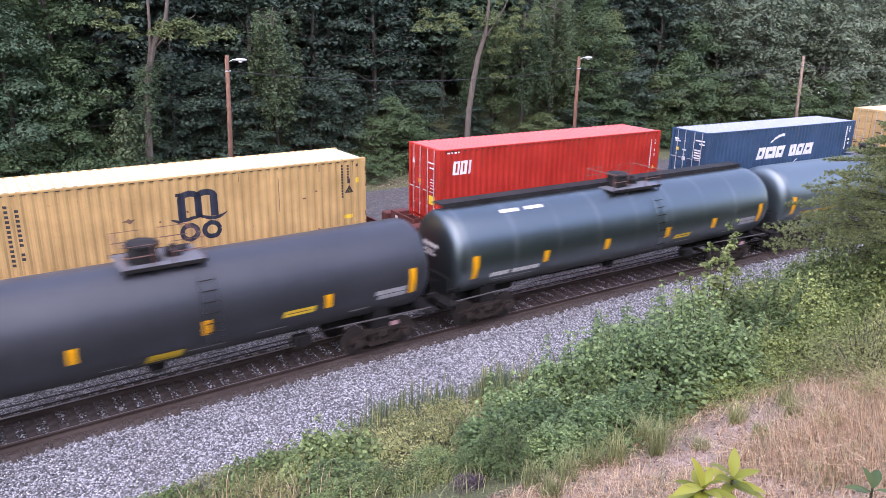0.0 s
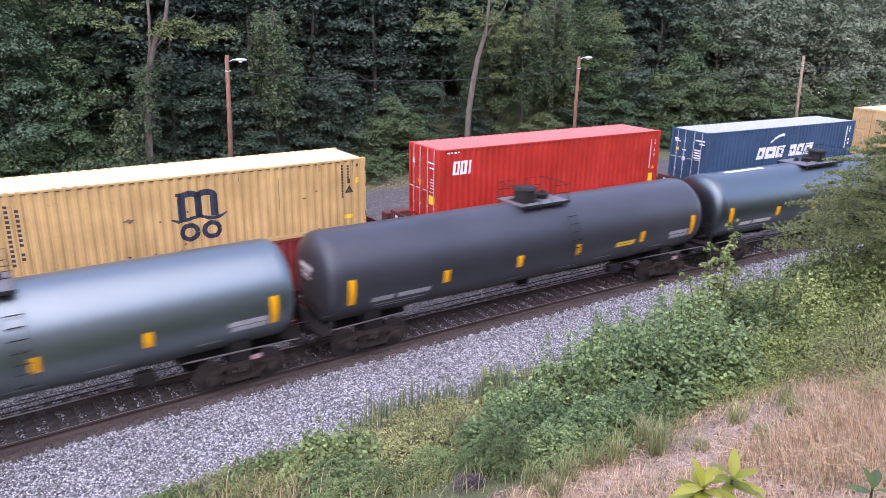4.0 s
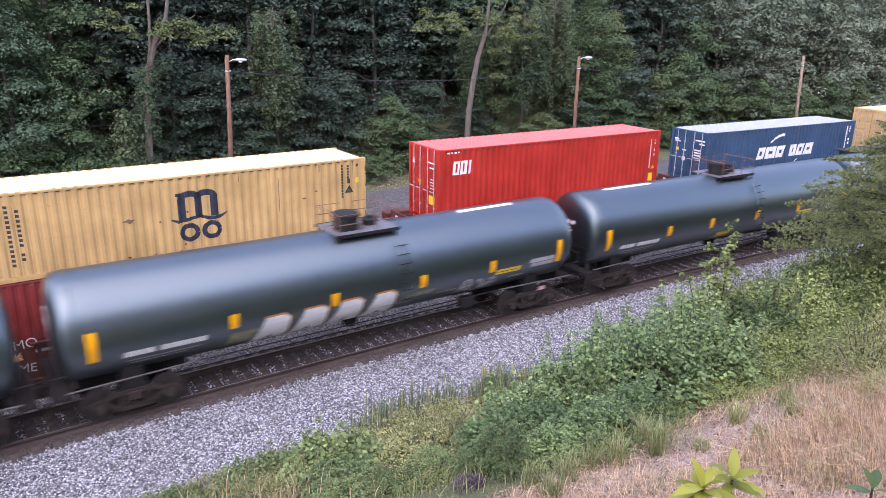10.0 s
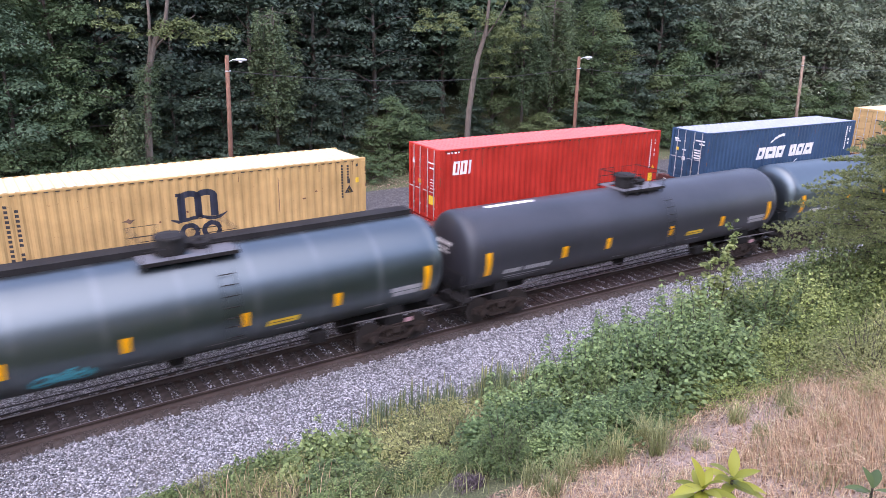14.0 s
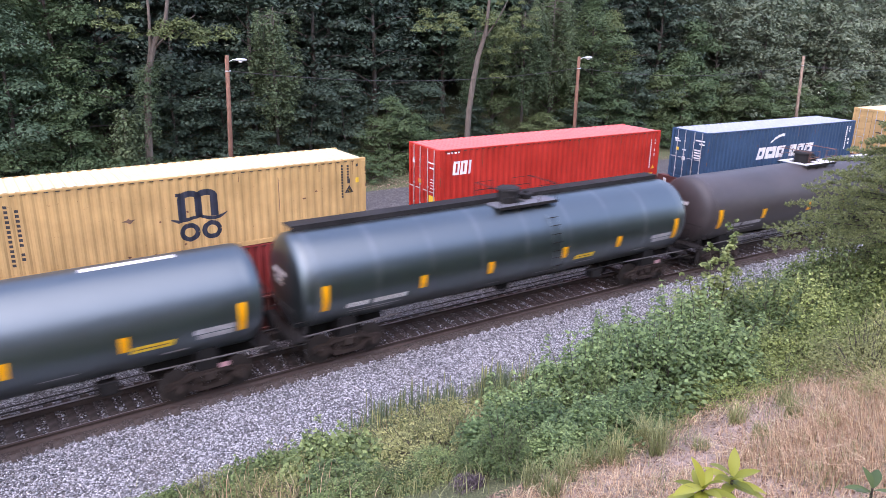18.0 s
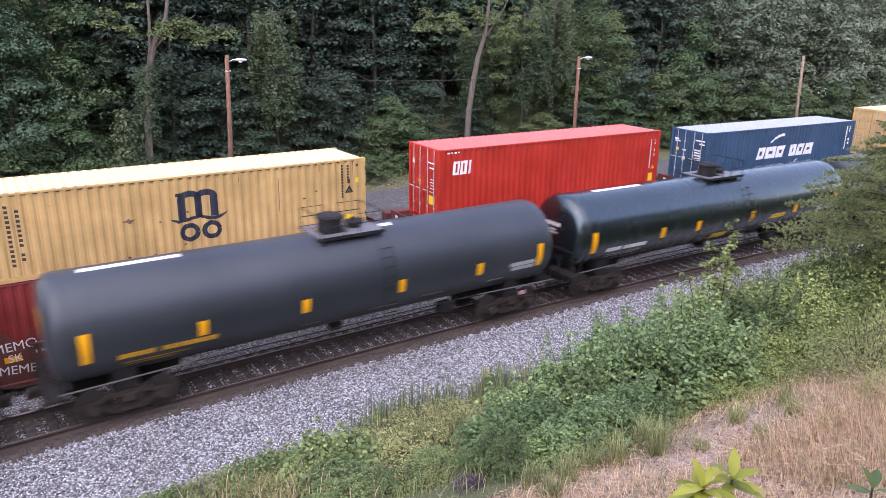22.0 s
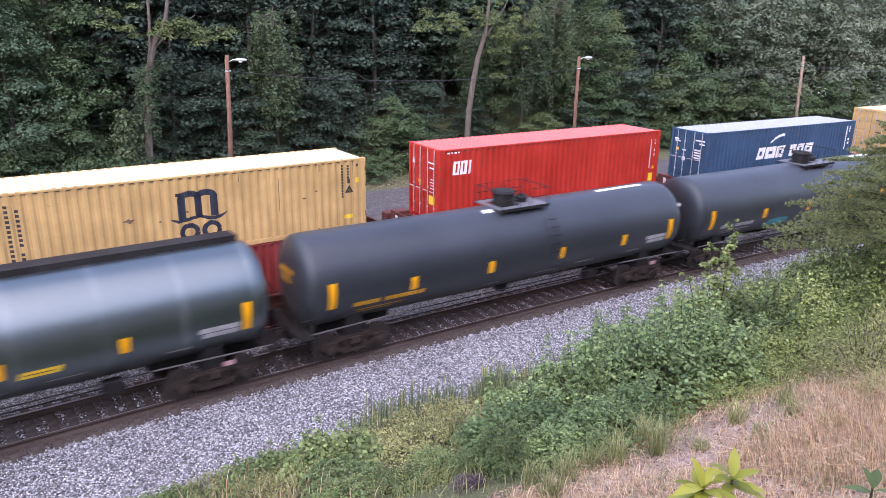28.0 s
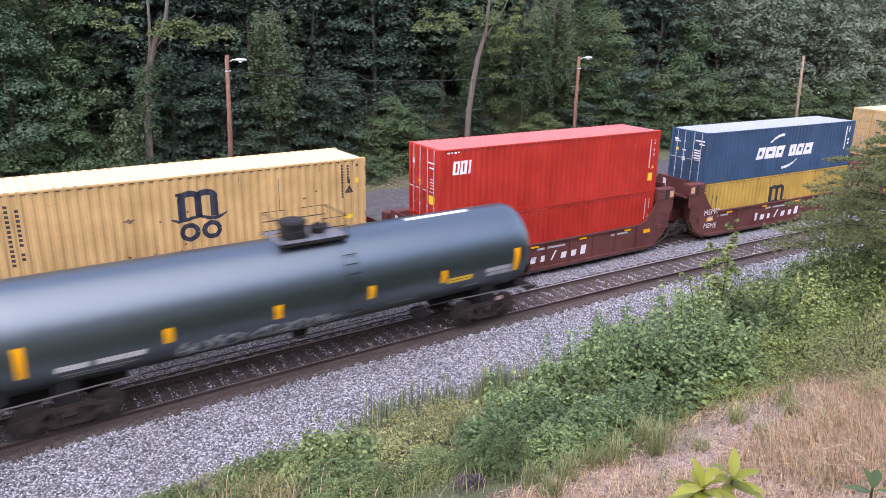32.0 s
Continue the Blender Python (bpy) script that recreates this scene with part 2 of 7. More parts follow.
# ---------------------------------------------------------------- mesh helpers
def put(name, data, parent=None, m=None, label=""):
    ob = new(name, data)
    if parent is not None:
        ob.parent = parent
    if m is not None:
        ob.matrix_basis = m
    if label:
        ob["label"] = label
    return ob


def mesh_of(bm, material, smooth_faces=False):
    me = bpy.data.meshes.new("mesh")
    bm.to_mesh(me)
    bm.free()
    me.materials.append(material)
    if smooth_faces:
        me.polygons.foreach_set("use_smooth", [True] * len(me.polygons))
    return me


def part(name, bm, material, parent, label="", m=None, smooth_faces=False):
    return put(name, mesh_of(bm, material, smooth_faces), parent, m, label)


def raw_mesh(verts, faces, material, smooth_faces=False):
    me = bpy.data.meshes.new("mesh")
    me.from_pydata([tuple(v) for v in verts], [], [tuple(f) for f in faces])
    me.materials.append(material)
    if smooth_faces:
        me.polygons.foreach_set("use_smooth", [True] * len(me.polygons))
    return me


def quads_mesh(co, material, corners=4):
    """co: n x corners x 3 array, one separate polygon each."""
    n = co.shape[0]
    me = bpy.data.meshes.new("mesh")
    me.vertices.add(n * corners)
    me.vertices.foreach_set("co", co.reshape(-1).astype(np.float32))
    me.loops.add(n * corners)
    me.loops.foreach_set("vertex_index", np.arange(n * corners, dtype=np.int32))
    me.polygons.add(n)
    me.polygons.foreach_set("loop_start", np.arange(0, n * corners, corners, dtype=np.int32))
    me.update(calc_edges=True)
    me.materials.append(material)
    return me


def box(bm, x0, x1, y0, y1, z0, z1, bevel=0.0):
    vs = [bm.verts.new(v) for v in ((x0, y0, z0), (x1, y0, z0), (x1, y1, z0), (x0, y1, z0), (x0, y0, z1), (x1, y0, z1), (x1, y1, z1), (x0, y1, z1))]
    fs = [bm.faces.new([vs[i] for i in f]) for f in ((3, 2, 1, 0), (4, 5, 6, 7), (0, 1, 5, 4), (1, 2, 6, 5), (2, 3, 7, 6), (3, 0, 4, 7))]
    if bevel:
        es = list({e for f in fs for e in f.edges})
        bmesh.ops.bevel(bm, geom=es, offset=bevel, segments=1, affect="EDGES", profile=0.7)


def box_bm(*a, bevel=0.0):
    bm = bmesh.new()
    box(bm, *a, bevel=bevel)
    return bm


def tube(bm, points, radii, sides=8, caps=True):
    """A round tube along points."""
    pts = [Vector(p) for p in points]
    if isinstance(radii, (int, float)):
        radii = [radii] * len(pts)
    rings, ref = [], None
    for i, p in enumerate(pts):
        d = (pts[min(i + 1, len(pts) - 1)] - pts[max(i - 1, 0)]).normalized()
        ref = Vector((0, 0, 1)) if ref is None and abs(d.z) < 0.9 else (Vector((1, 0, 0)) if ref is None else ref)
        u = d.cross(ref).normalized() if d.cross(ref).length > 1e-4 else d.orthogonal().normalized()
        v = d.cross(u)
        rings.append([bm.verts.new(p + (u * math.cos(a) + v * math.sin(a)) * radii[i]) for a in (2 * math.pi * k / sides for k in range(sides))])
    for a, b in zip(rings, rings[1:]):
        for k in range(sides):
            bm.faces.new((a[k], a[(k + 1) % sides], b[(k + 1) % sides], b[k]))
    if caps:
        bm.faces.new(rings[0][::-1])
        bm.faces.new(rings[-1])


def tube_bm(points, radii, sides=8):
    bm = bmesh.new()
    tube(bm, points, radii, sides)
    bmesh.ops.recalc_face_normals(bm, faces=bm.faces)
    return bm


def lathe(profile, sides=24, axis="z"):
    """A turned body: profile of (radius, height)."""
    bm = bmesh.new()
    rings = []
    for r, h in profile:
        ring = []
        for k in range(sides):
            a = 2 * math.pi * k / sides
            c, s = math.cos(a) * r, math.sin(a) * r
            ring.append(bm.verts.new((c, s, h) if axis == "z" else ((h, c, s) if axis == "x" else (c, h, s))))
        rings.append(ring)
    for a, b in zip(rings, rings[1:]):
        for k in range(sides):
            bm.faces.new((a[k], a[(k + 1) % sides], b[(k + 1) % sides], b[k]))
    bm.faces.new(rings[0][::-1])
    bm.faces.new(rings[-1])
    bmesh.ops.recalc_face_normals(bm, faces=bm.faces)
    return bm


def thing(name, m, label, category, group="", kind=""):
    e = new(name)
    e.empty_display_size = 0.3
    e.matrix_basis = m
    return tagged(e, label, category, group, kind)


# ---------------------------------------------------------------- ground
def build_ground():
    """One sheet of rings round the curve's centre, out to the horizon."""
    offs = [-409, -300, -200, -120, -80, -60, -45, -36] + list(np.arange(-30, 60, 0.9)) + [64, 72, 84, 100, 140, 220, 400, 800, 1600, 3200]
    full = math.pi * abs(R0)
    ss = list(np.linspace(-full, -70, 110)) + list(np.arange(-68, 120, 1.4)) + list(np.linspace(121, full, 110))[:-1]
    verts = []
    for s in ss:
        for o in offs:
            x, y, _ = arc(s, o)
            verts.append((x, y, ground_z(x, y)))
    n, k = len(offs), len(ss)
    faces = [(i * n + j, ((i + 1) % k) * n + j, ((i + 1) % k) * n + j + 1, i * n + j + 1) for i in range(k) for j in range(n - 1)]
    me = raw_mesh(verts, faces, M["ground"], True)
    at = me.attributes.new("bare", "FLOAT", "POINT")
    vals = []
    for i in range(k):
        for o in offs:
            vals.append(0.45 * smooth(14.8, 16.4, -o) * smooth(-23, -20, o) + 0.12 * smooth(3, 5, o) * smooth(-23, -20, -o))
    at.data.foreach_set("value", vals)
    tagged(put("ground", me), "rough soil bank with weeds and bare patches", "ground", kind="structure")


def sweep(name, section, s0, s1, step, material, label, category, jitter=0.0, parent=None):
    """A strip of cross-section (off, z) points swept along the line."""
    ss = list(np.arange(s0, s1 + step / 2, step))
    verts, faces, k = [], [], len(section)
    for s in ss:
        for o, z in section:
            x, y, _ = arc(s, o)
            verts.append((x, y, z + jitter * noise.noise((x * 1.7, y * 1.7, 0.5))))
    for i in range(len(ss) - 1):
        for j in range(k - 1):
            faces.append((i * k + j, (i + 1) * k + j, (i + 1) * k + j + 1, i * k + j + 1))
    me = raw_mesh(verts, faces, material, True)
    ob = put(name, me, parent)
    if parent is None:
        tagged(ob, label, category, kind="structure")
    return ob


def loose_stones():
    """Single stones on the shoulder, as one heap."""
    rng = np.random.default_rng(5)
    n = 36000
    s = rng.uniform(-24, 48, n)
    off = rng.uniform(-8.6, -5.15, n)
    keep = rng.random(n) < np.clip(1.25 - (s + 24) / 75, 0.25, 1)
    s, off = s[keep], off[keep]
    bay = rng.integers(-48, 96, 2600)
    heart = rng.uniform(-0.45, 0.45, 200)[bay + 60] + rng.normal(size=2600) * 0.22
    s = np.concatenate([s, bay * 0.5 + 0.25 + rng.uniform(-0.12, 0.12, 2600)])
    off = np.concatenate([off, NEAR + np.clip(heart, -0.66, 0.66)])
    n = len(s)
    th = KAP * s
    x = MID[0] + np.sin(th) / KAP - np.sin(th) * off
    y = MID[1] + (1 - np.cos(th)) / KAP + np.cos(th) * off
    z = np.interp(off, [-9.0, -8.3, -6.3, -5.3, -5.0, NEAR - 0.7, NEAR + 0.7], [-0.80, -0.74, -0.34, -0.215, -0.205, -0.20, -0.20])
    octa = np.array([(1, 0, 0), (0, 1, 0), (-1, 0, 0), (0, -1, 0), (0, 0, 0.9), (0, 0, -0.9)], float)
    tri = np.array([(0, 1, 4), (1, 2, 4), (2, 3, 4), (3, 0, 4), (1, 0, 5), (2, 1, 5), (3, 2, 5), (0, 3, 5)])
    size = rng.uniform(0.018, 0.040, n)[:, None, None]
    v = octa[None] * size * rng.uniform(0.6, 1.3, (n, 6, 1))
    a = rng.uniform(0, 6.28, n)
    c, q = np.cos(a), np.sin(a)
    vx = v[:, :, 0] * c[:, None] - v[:, :, 1] * q[:, None]
    vy = v[:, :, 0] * q[:, None] + v[:, :, 1] * c[:, None]
    tilt = rng.uniform(-0.6, 0.6, n)[:, None]
    vz = v[:, :, 2] + vx * tilt
    # share corners again so that each stone is one island
    verts = np.stack([vx + x[:, None], vy + y[:, None], vz + z[:, None] + 0.01], -1).reshape(-1, 3)
    idx = (tri[None] + (np.arange(n) * 6)[:, None, None]).reshape(-1, 3)
    me = bpy.data.meshes.new("mesh")
    me.vertices.add(len(verts))
    me.vertices.foreach_set("co", verts.reshape(-1).astype(np.float32))
    me.loops.add(idx.size)
    me.loops.foreach_set("vertex_index", idx.reshape(-1).astype(np.int32))
    me.polygons.add(len(idx))
    me.polygons.foreach_set("loop_start", np.arange(0, idx.size, 3, dtype=np.int32))
    me.update(calc_edges=True)
    m, t, b = mat_nodes("loose_stone")
    g = t.nodes.new("ShaderNodeNewGeometry")
    r = ramp(t, g.outputs["Random Per Island"], [(0.0, (0.075, 0.078, 0.085)), (0.45, (0.315, 0.328, 0.352)), (1.0, (0.68, 0.695, 0.73))])
    t.links.new(r.outputs["Color"], b.inputs["Base Color"])
    b.inputs["Roughness"].default_value = 0.85
    me.materials.append(m)
    tagged(put("ballast_stones", me), "loose light grey crushed stones on the track shoulder", "gravel", kind="stuff")


def build_track(name, off, s0, s1, label, ties=300):
    root = thing(name, pose(0, 0, 0), label, "railway track", kind="structure")
    head = [(-0.075, -0.18), (-0.075, -0.165), (-0.012, -0.14), (-0.01, -0.055), (-0.037, -0.042), (-0.037, -0.006), (-0.028, 0.0)]
    for side in (-0.755, 0.755):
        sec = [(off + side + o, z) for o, z in head] + [(off + side - o, z) for o, z in head[::-1]]
        sweep("rail", sec, -400, 400, 2.0, M["rail"], "", "", parent=root)
        inn = -1 if side > 0 else 1
        face = [(off + side + inn * 0.004, 0.002), (off + side + inn * 0.029, 0.001), (off + side + inn * 0.0395, -0.008), (off + side + inn * 0.0395, -0.030)]
        sweep("rail_running_face", face if inn > 0 else face[::-1], -400, 400, 2.0, M["railtop"], "", "", parent=root)
    rng = random.Random(3)
    meshes = [mesh_of(box_bm(-0.115, 0.115, -1.30, 1.30, -0.36, -0.18, bevel=0.012), M["tie"]) for _ in range(2)]
    plate = mesh_of(box_bm(-0.10, 0.10, -0.19, 0.19, -0.18, -0.166), M["rail"])
    s, k = s0, 0
    while s < s1 and k < ties:
        m = on_line(s + rng.uniform(-0.02, 0.02), off + rng.uniform(-0.05, 0.05), rng.uniform(-0.012, 0.004), rng.uniform(-0.8, 0.8))
        tie = put("tie", meshes[k % 2], root, m)
        if -24 < s < 40:
            for side in (-0.755, 0.755):
                put("tie_plate", plate, tie, pose(0, side, 0))
        s += 0.50
        k += 1
    # the ties out of sight, joined
    bm = bmesh.new()
    for a, b in ((-400, s0), (s, 400)):
        for q in np.arange(a, b, 0.5):
            x, y, h = arc(q, off)
            c, d = math.cos(radians(h)), math.sin(radians(h))
            vs = [bm.verts.new((x + c * u - d * v, y + d * u + c * v, w)) for w in (-0.36, -0.18) for u, v in ((-0.115, -1.3), (0.115, -1.3), (0.115, 1.3), (-0.115, 1.3))]
            for f in ((4, 5, 6, 7), (0, 1, 5, 4), (1, 2, 6, 5), (2, 3, 7, 6), (3, 0, 4, 7)):
                bm.faces.new([vs[i] for i in f])
    part("further_ties", bm, M["tie"], root)["kind"] = "stuff"
    return root


build_ground()
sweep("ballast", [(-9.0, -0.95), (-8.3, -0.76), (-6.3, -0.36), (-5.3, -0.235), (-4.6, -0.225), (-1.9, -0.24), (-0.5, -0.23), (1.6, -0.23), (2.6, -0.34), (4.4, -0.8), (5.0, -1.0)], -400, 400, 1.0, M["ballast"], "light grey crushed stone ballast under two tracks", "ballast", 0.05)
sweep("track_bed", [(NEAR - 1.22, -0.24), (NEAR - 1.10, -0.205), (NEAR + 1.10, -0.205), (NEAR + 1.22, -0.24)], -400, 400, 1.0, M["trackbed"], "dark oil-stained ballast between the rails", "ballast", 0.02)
sweep("gravel_road", [(11.6, -0.84), (12.2, -0.735), (18.2, -0.735), (18.9, -0.80)], -120, 200, 1.0, M["road"], "grey gravel service road behind the trains", "road", 0.03)
sweep("dirt_shoulder", [(NEAR - 1.10, -0.235), (NEAR - 1.02, -0.190), (NEAR - 0.86, -0.174), (NEAR - 0.80, -0.185)], -400, 400, 1.0, M["fines"], "brown dirt and fines along the near rail", "dirt", 0.03)
build_track("track_near", NEAR, -60, 90, "railway track with rusty rails and dark wooden ties", 300)
build_track("track_far", 0.0, -50, 90, "railway track under the standing container train", 280)


# ---------------------------------------------------------------- containers
LEN, WID = 12.192, 2.438
PITCH_W, DEPTH_W = 0.284, 0.030


def wave(u):
    """Depth of the pressed side sheet at u metres along it (0 is the outer face)."""
    f = (u / PITCH_W) % 1.0
    if f < 0.25:
        return 0.0
    if f < 0.5:
        return DEPTH_W * (f - 0.25) / 0.25
    if f < 0.75:
        return DEPTH_W
    return DEPTH_W * (1 - (f - 0.75) / 0.25)


def wave_stops(a, b):
    q = PITCH_W / 4
    k0 = math.ceil((a + 1e-6) / q)
    return [k * q for k in range(k0, int(math.floor((b - 1e-6) / q)) + 1)]


def pressed_sheet(a, b, z0, z1, outer, back):
    """Corrugated sheet standing in the xz plane; outer is its outer y, back the inner one."""
    sign = 1 if back > outer else -1
    us = [a] + wave_stops(a, b) + [b]
    verts, faces, n = [], [], len(us)
    for z in (z0, z1):
        for u in us:
            verts.append((u, outer + sign * wave(u), z))
    for z in (z0, z1):
        for u in us:
            verts.append((u, back, z))
    for i in range(n - 1):
        faces.append((i, i + 1, n + i + 1, n + i))
        faces.append((2 * n + i + 1, 2 * n + i, 3 * n + i, 3 * n + i + 1))
        faces.append((n + i, n + i + 1, 3 * n + i + 1, 3 * n + i))
        faces.append((i + 1, i, 2 * n + i, 2 * n + i + 1))
    faces += [(0, n, 3 * n, 2 * n), (2 * n - 1, n - 1, 3 * n - 1, 4 * n - 1)]
    bm = bmesh.new()
    vs = [bm.verts.new(v) for v in verts]
    for f in faces:
        bm.faces.new([vs[i] for i in f])
    bmesh.ops.recalc_face_normals(bm, faces=bm.faces)
    return bm


def marks_on_side(polys, lift=0.004):
    """Painted shapes that follow the corrugation of the near side."""
    bm = bmesh.new()
    for poly in polys:
        bm.faces.new([bm.verts.new((u, 0, z)) for u, z in poly])
    bmesh.ops.remove_doubles(bm, verts=bm.verts, dist=0.0005)
    us = [v.co.x for v in bm.verts]
    for c in wave_stops(min(us), max(us)):
        bmesh.ops.bisect_plane(bm, geom=bm.verts[:] + bm.edges[:] + bm.faces[:], plane_co=(c, 0, 0), plane_no=(1, 0, 0))
    for v in bm.verts:
        v.co.y = -WID / 2 + 0.006 + wave(v.co.x) - lift
    return bm


def rect(u0, u1, z0, z1, lean=0.0):
    return [(u0, z0), (u1, z0), (u1 + lean, z1), (u0 + lean, z1)]


class Stroke(list):
    """Quads that make one painted stroke."""


def band(points, w):
    """A stroke of width w along points, as quads."""
    out = Stroke()
    pts = [Vector(p) for p in points]
    nrm = []
    for i in range(len(pts)):
        d = (pts[min(i + 1, len(pts) - 1)] - pts[max(i - 1, 0)]).normalized()
        nrm.append(Vector((-d.y, d.x)))
    ws = w if isinstance(w, (list, tuple)) else [w] * len(pts)
    for i in range(len(pts) - 1):
        a, b = pts[i], pts[i + 1]
        out.append([tuple(a - nrm[i] * ws[i] / 2), tuple(b - nrm[i + 1] * ws[i + 1] / 2), tuple(b + nrm[i + 1] * ws[i + 1] / 2), tuple(a + nrm[i] * ws[i] / 2)])
    return out


def arc_pts(cx, cz, rx, rz, a0, a1, n=10):
    return [(cx + rx * math.cos(radians(a0 + (a1 - a0) * k / n)), cz + rz * math.sin(radians(a0 + (a1 - a0) * k / n))) for k in range(n + 1)]


CASTING = None
SHADE_DASH = []


def container(m, h, paint, roof, label, marks=(), end_marks=(), doors=True):
    """A 40 foot box, its base at z = 0, doors at its -x end."""
    global CASTING
    root = thing("shipping_container", m, label, "container", "stacked containers")
    l, w = LEN / 2, WID / 2
    for y0, y1 in ((-w + 0.006, -w + 0.05), (w - 0.006, w - 0.05)):
        part("side_wall", pressed_sheet(-l + 0.13, l - 0.13, 0.155, h - 0.06, y0, y1), paint, root)
    # roof sheet: shallow ribs across the width
    bm = bmesh.new()
    n = 40
    xs = []
    for k in range(n):
        x0 = -l + 0.25 + (LEN - 0.5) * k / n
        p = (LEN - 0.5) / n
        xs += [(x0, 0.0), (x0 + 0.35 * p, 0.0), (x0 + 0.5 * p, 0.032), (x0 + 0.85 * p, 0.032)]
    xs.append((l - 0.25, 0.0))
    rows = [[bm.verts.new((x, y, h - 0.03 + z)) for x, z in xs] for y in (-w + 0.07, w - 0.07)]
    low = [[bm.verts.new((x, y, h - 0.06)) for x, z in (xs[0], xs[-1])] for y in (-w + 0.07, w - 0.07)]
    for i in range(len(xs) - 1):
        bm.faces.new((rows[0][i], rows[0][i + 1], rows[1][i + 1], rows[1][i]))
    bm.faces.new((low[1][0], low[1][1], low[0][1], low[0][0]))
    part("roof", bm, roof, root)
    for x0, x1 in ((-l + 0.11, -l + 0.25), (l - 0.25, l - 0.11)):
        part("roof_header", box_bm(x0, x1, -w + 0.07, w - 0.07, h - 0.075, h - 0.012), roof, root)
    for y0, y1 in ((-w, -w + 0.066), (w - 0.066, w)):
        part("top_rail", box_bm(-l + 0.16, l - 0.16, y0, y1, h - 0.072, h - 0.010, bevel=0.008), paint, root)
        part("bottom_rail", box_bm(-l + 0.16, l - 0.16, y0, y1, 0.012, 0.165, bevel=0.008), paint, root)
    part("floor", box_bm(-l + 0.1, l - 0.1, -w + 0.08, w - 0.08, 0.06, 0.15), M["iron"], root)
    if CASTING is None:
        CASTING = {}
    key = paint.name
    if key not in CASTING:
        CASTING[key] = (mesh_of(box_bm(-0.089, 0.089, -0.081, 0.081, -0.059, 0.059, bevel=0.01), paint), mesh_of(box_bm(-0.07, 0.07, -0.07, 0.07, 0, 1, bevel=0.0), paint))
    cast, post = CASTING[key]
    for sx in (-1, 1):
        for sy in (-1, 1):
            for z in (0.059, h - 0.059):
                put("corner_casting", cast, root, pose(sx * (l - 0.087), sy * (w - 0.079), z))
            p = put("corner_post", post, root, pose(sx * (l - 0.075), sy * (w - 0.074), 0.118))
            p.scale = (1, 1, h - 0.236)
    # plain pressed end away from the doors
    part("end_wall", box_bm(l - 0.11, l - 0.05, -w + 0.14, w - 0.14, 0.14, h - 0.1), paint, root)
    for z0, z1 in ((0.02, 0.16), (h - 0.15, h - 0.03)):
        part("door_frame_rail", box_bm(-l + 0.01, -l + 0.12, -w + 0.14, w - 0.14, z0, z1), paint, root)
    if doors:
        for sy in (-1, 1):
            y0, y1 = (-w + 0.15, -0.008) if sy < 0 else (0.008, w - 0.15)
            bm = bmesh.new()
            box(bm, -l + 0.055, -l + 0.10, y0, y1, 0.17, h - 0.16)
            nz = 5
            for k in range(nz):
                z0 = 0.28 + (h - 0.6) * k / nz
                box(bm, -l + 0.03, -l + 0.054, y0 + 0.06, y1 - 0.06, z0, z0 + (h - 0.6) / nz - 0.14, bevel=0.008)
            door = part("door", bm, paint, root)
            part("door_gasket", box_bm(-l + 0.05, -l + 0.07, y0 - 0.006 if sy > 0 else y1, y0 if sy > 0 else y1 + 0.006, 0.17, h - 0.16), M["rubber"], door)
            for f in (0.28, 0.74):
                y = y0 + (y1 - y0) * f
                part("locking_bar", tube_bm([(-l + 0.005, y, 0.06), (-l + 0.005, y, h - 0.06)], 0.019, 7), M["bar_steel"], door)
                part("bar_handle", box_bm(-l - 0.012, -l + 0.004, y, y + 0.34, 1.12, 1.155), M["bar_steel"], door)
                for z in (0.5, 1.3, h - 0.6):
                    part("bar_bracket", box_bm(-l - 0.008, -l + 0.03, y - 0.045, y + 0.045, z - 0.03, z + 0.03), M["bar_steel"], door)
            for k in range(4):
                z = 0.35 + (h - 0.7) * k / 3
                yy = -w + 0.15 if sy < 0 else w - 0.15
                part("hinge", box_bm(-l + 0.02, -l + 0.06, yy - 0.05, yy + 0.05, z - 0.05, z + 0.05), paint, door)
    for name, shapes, mt in marks:
        for item in shapes:
            part(name, marks_on_side(item if isinstance(item, Stroke) else [item]), mt, root)
    rng = random.Random(int(m.translation.x * 10) + int(m.translation.z * 100))
    for k in range(9):
        u, z = rng.uniform(-l + 0.3, l - 0.3), rng.choice((h - 0.12, 0.2, 0.22, rng.uniform(0.3, h - 0.3)))
        a = [rng.uniform(0.3, 1.0) for _ in range(9)]
        blot = [(u + 0.07 * a[q] * math.cos(q * 0.698), z + 0.045 * a[q] * math.sin(q * 0.698)) for q in range(9)]
        part("rust_spot", marks_on_side([blot], 0.005), M["rust"], root)
    for k in range(4):
        u, z = rng.uniform(-l + 0.3, l - 0.3), h - 0.1
        part("rust_run", marks_on_side([rect(u, u + rng.uniform(0.012, 0.03), z - rng.uniform(0.2, 0.7), z)], 0.005), M["rust"], root)
    for sx in (-1, 1):
        for k in range(5):
            z = rng.uniform(0.2, h - 0.2)
            part("rust_spot", box_bm(sx * (l - 0.02) - 0.02, sx * (l - 0.02) + 0.014, -w + 0.0, -w + rng.uniform(0.006, 0.01), z, z + rng.uniform(0.04, 0.22)), M["rust"], root)
    # black plates stand in for shade where the pressed sheet meets the top rail
    for u in np.arange(-l + 0.28, l - 0.28, PITCH_W * 1.0):
        q = (math.floor(u / PITCH_W) + 0.625) * PITCH_W
        put("rail_slot", SHADE_DASH[0] if SHADE_DASH else SHADE_DASH.append(mesh_of(box_bm(-0.06, 0.06, -0.003, 0.003, -0.012, 0.012), M["rubber"])) or SHADE_DASH[0], root, pose(q, -w + 0.004, h - 0.083))
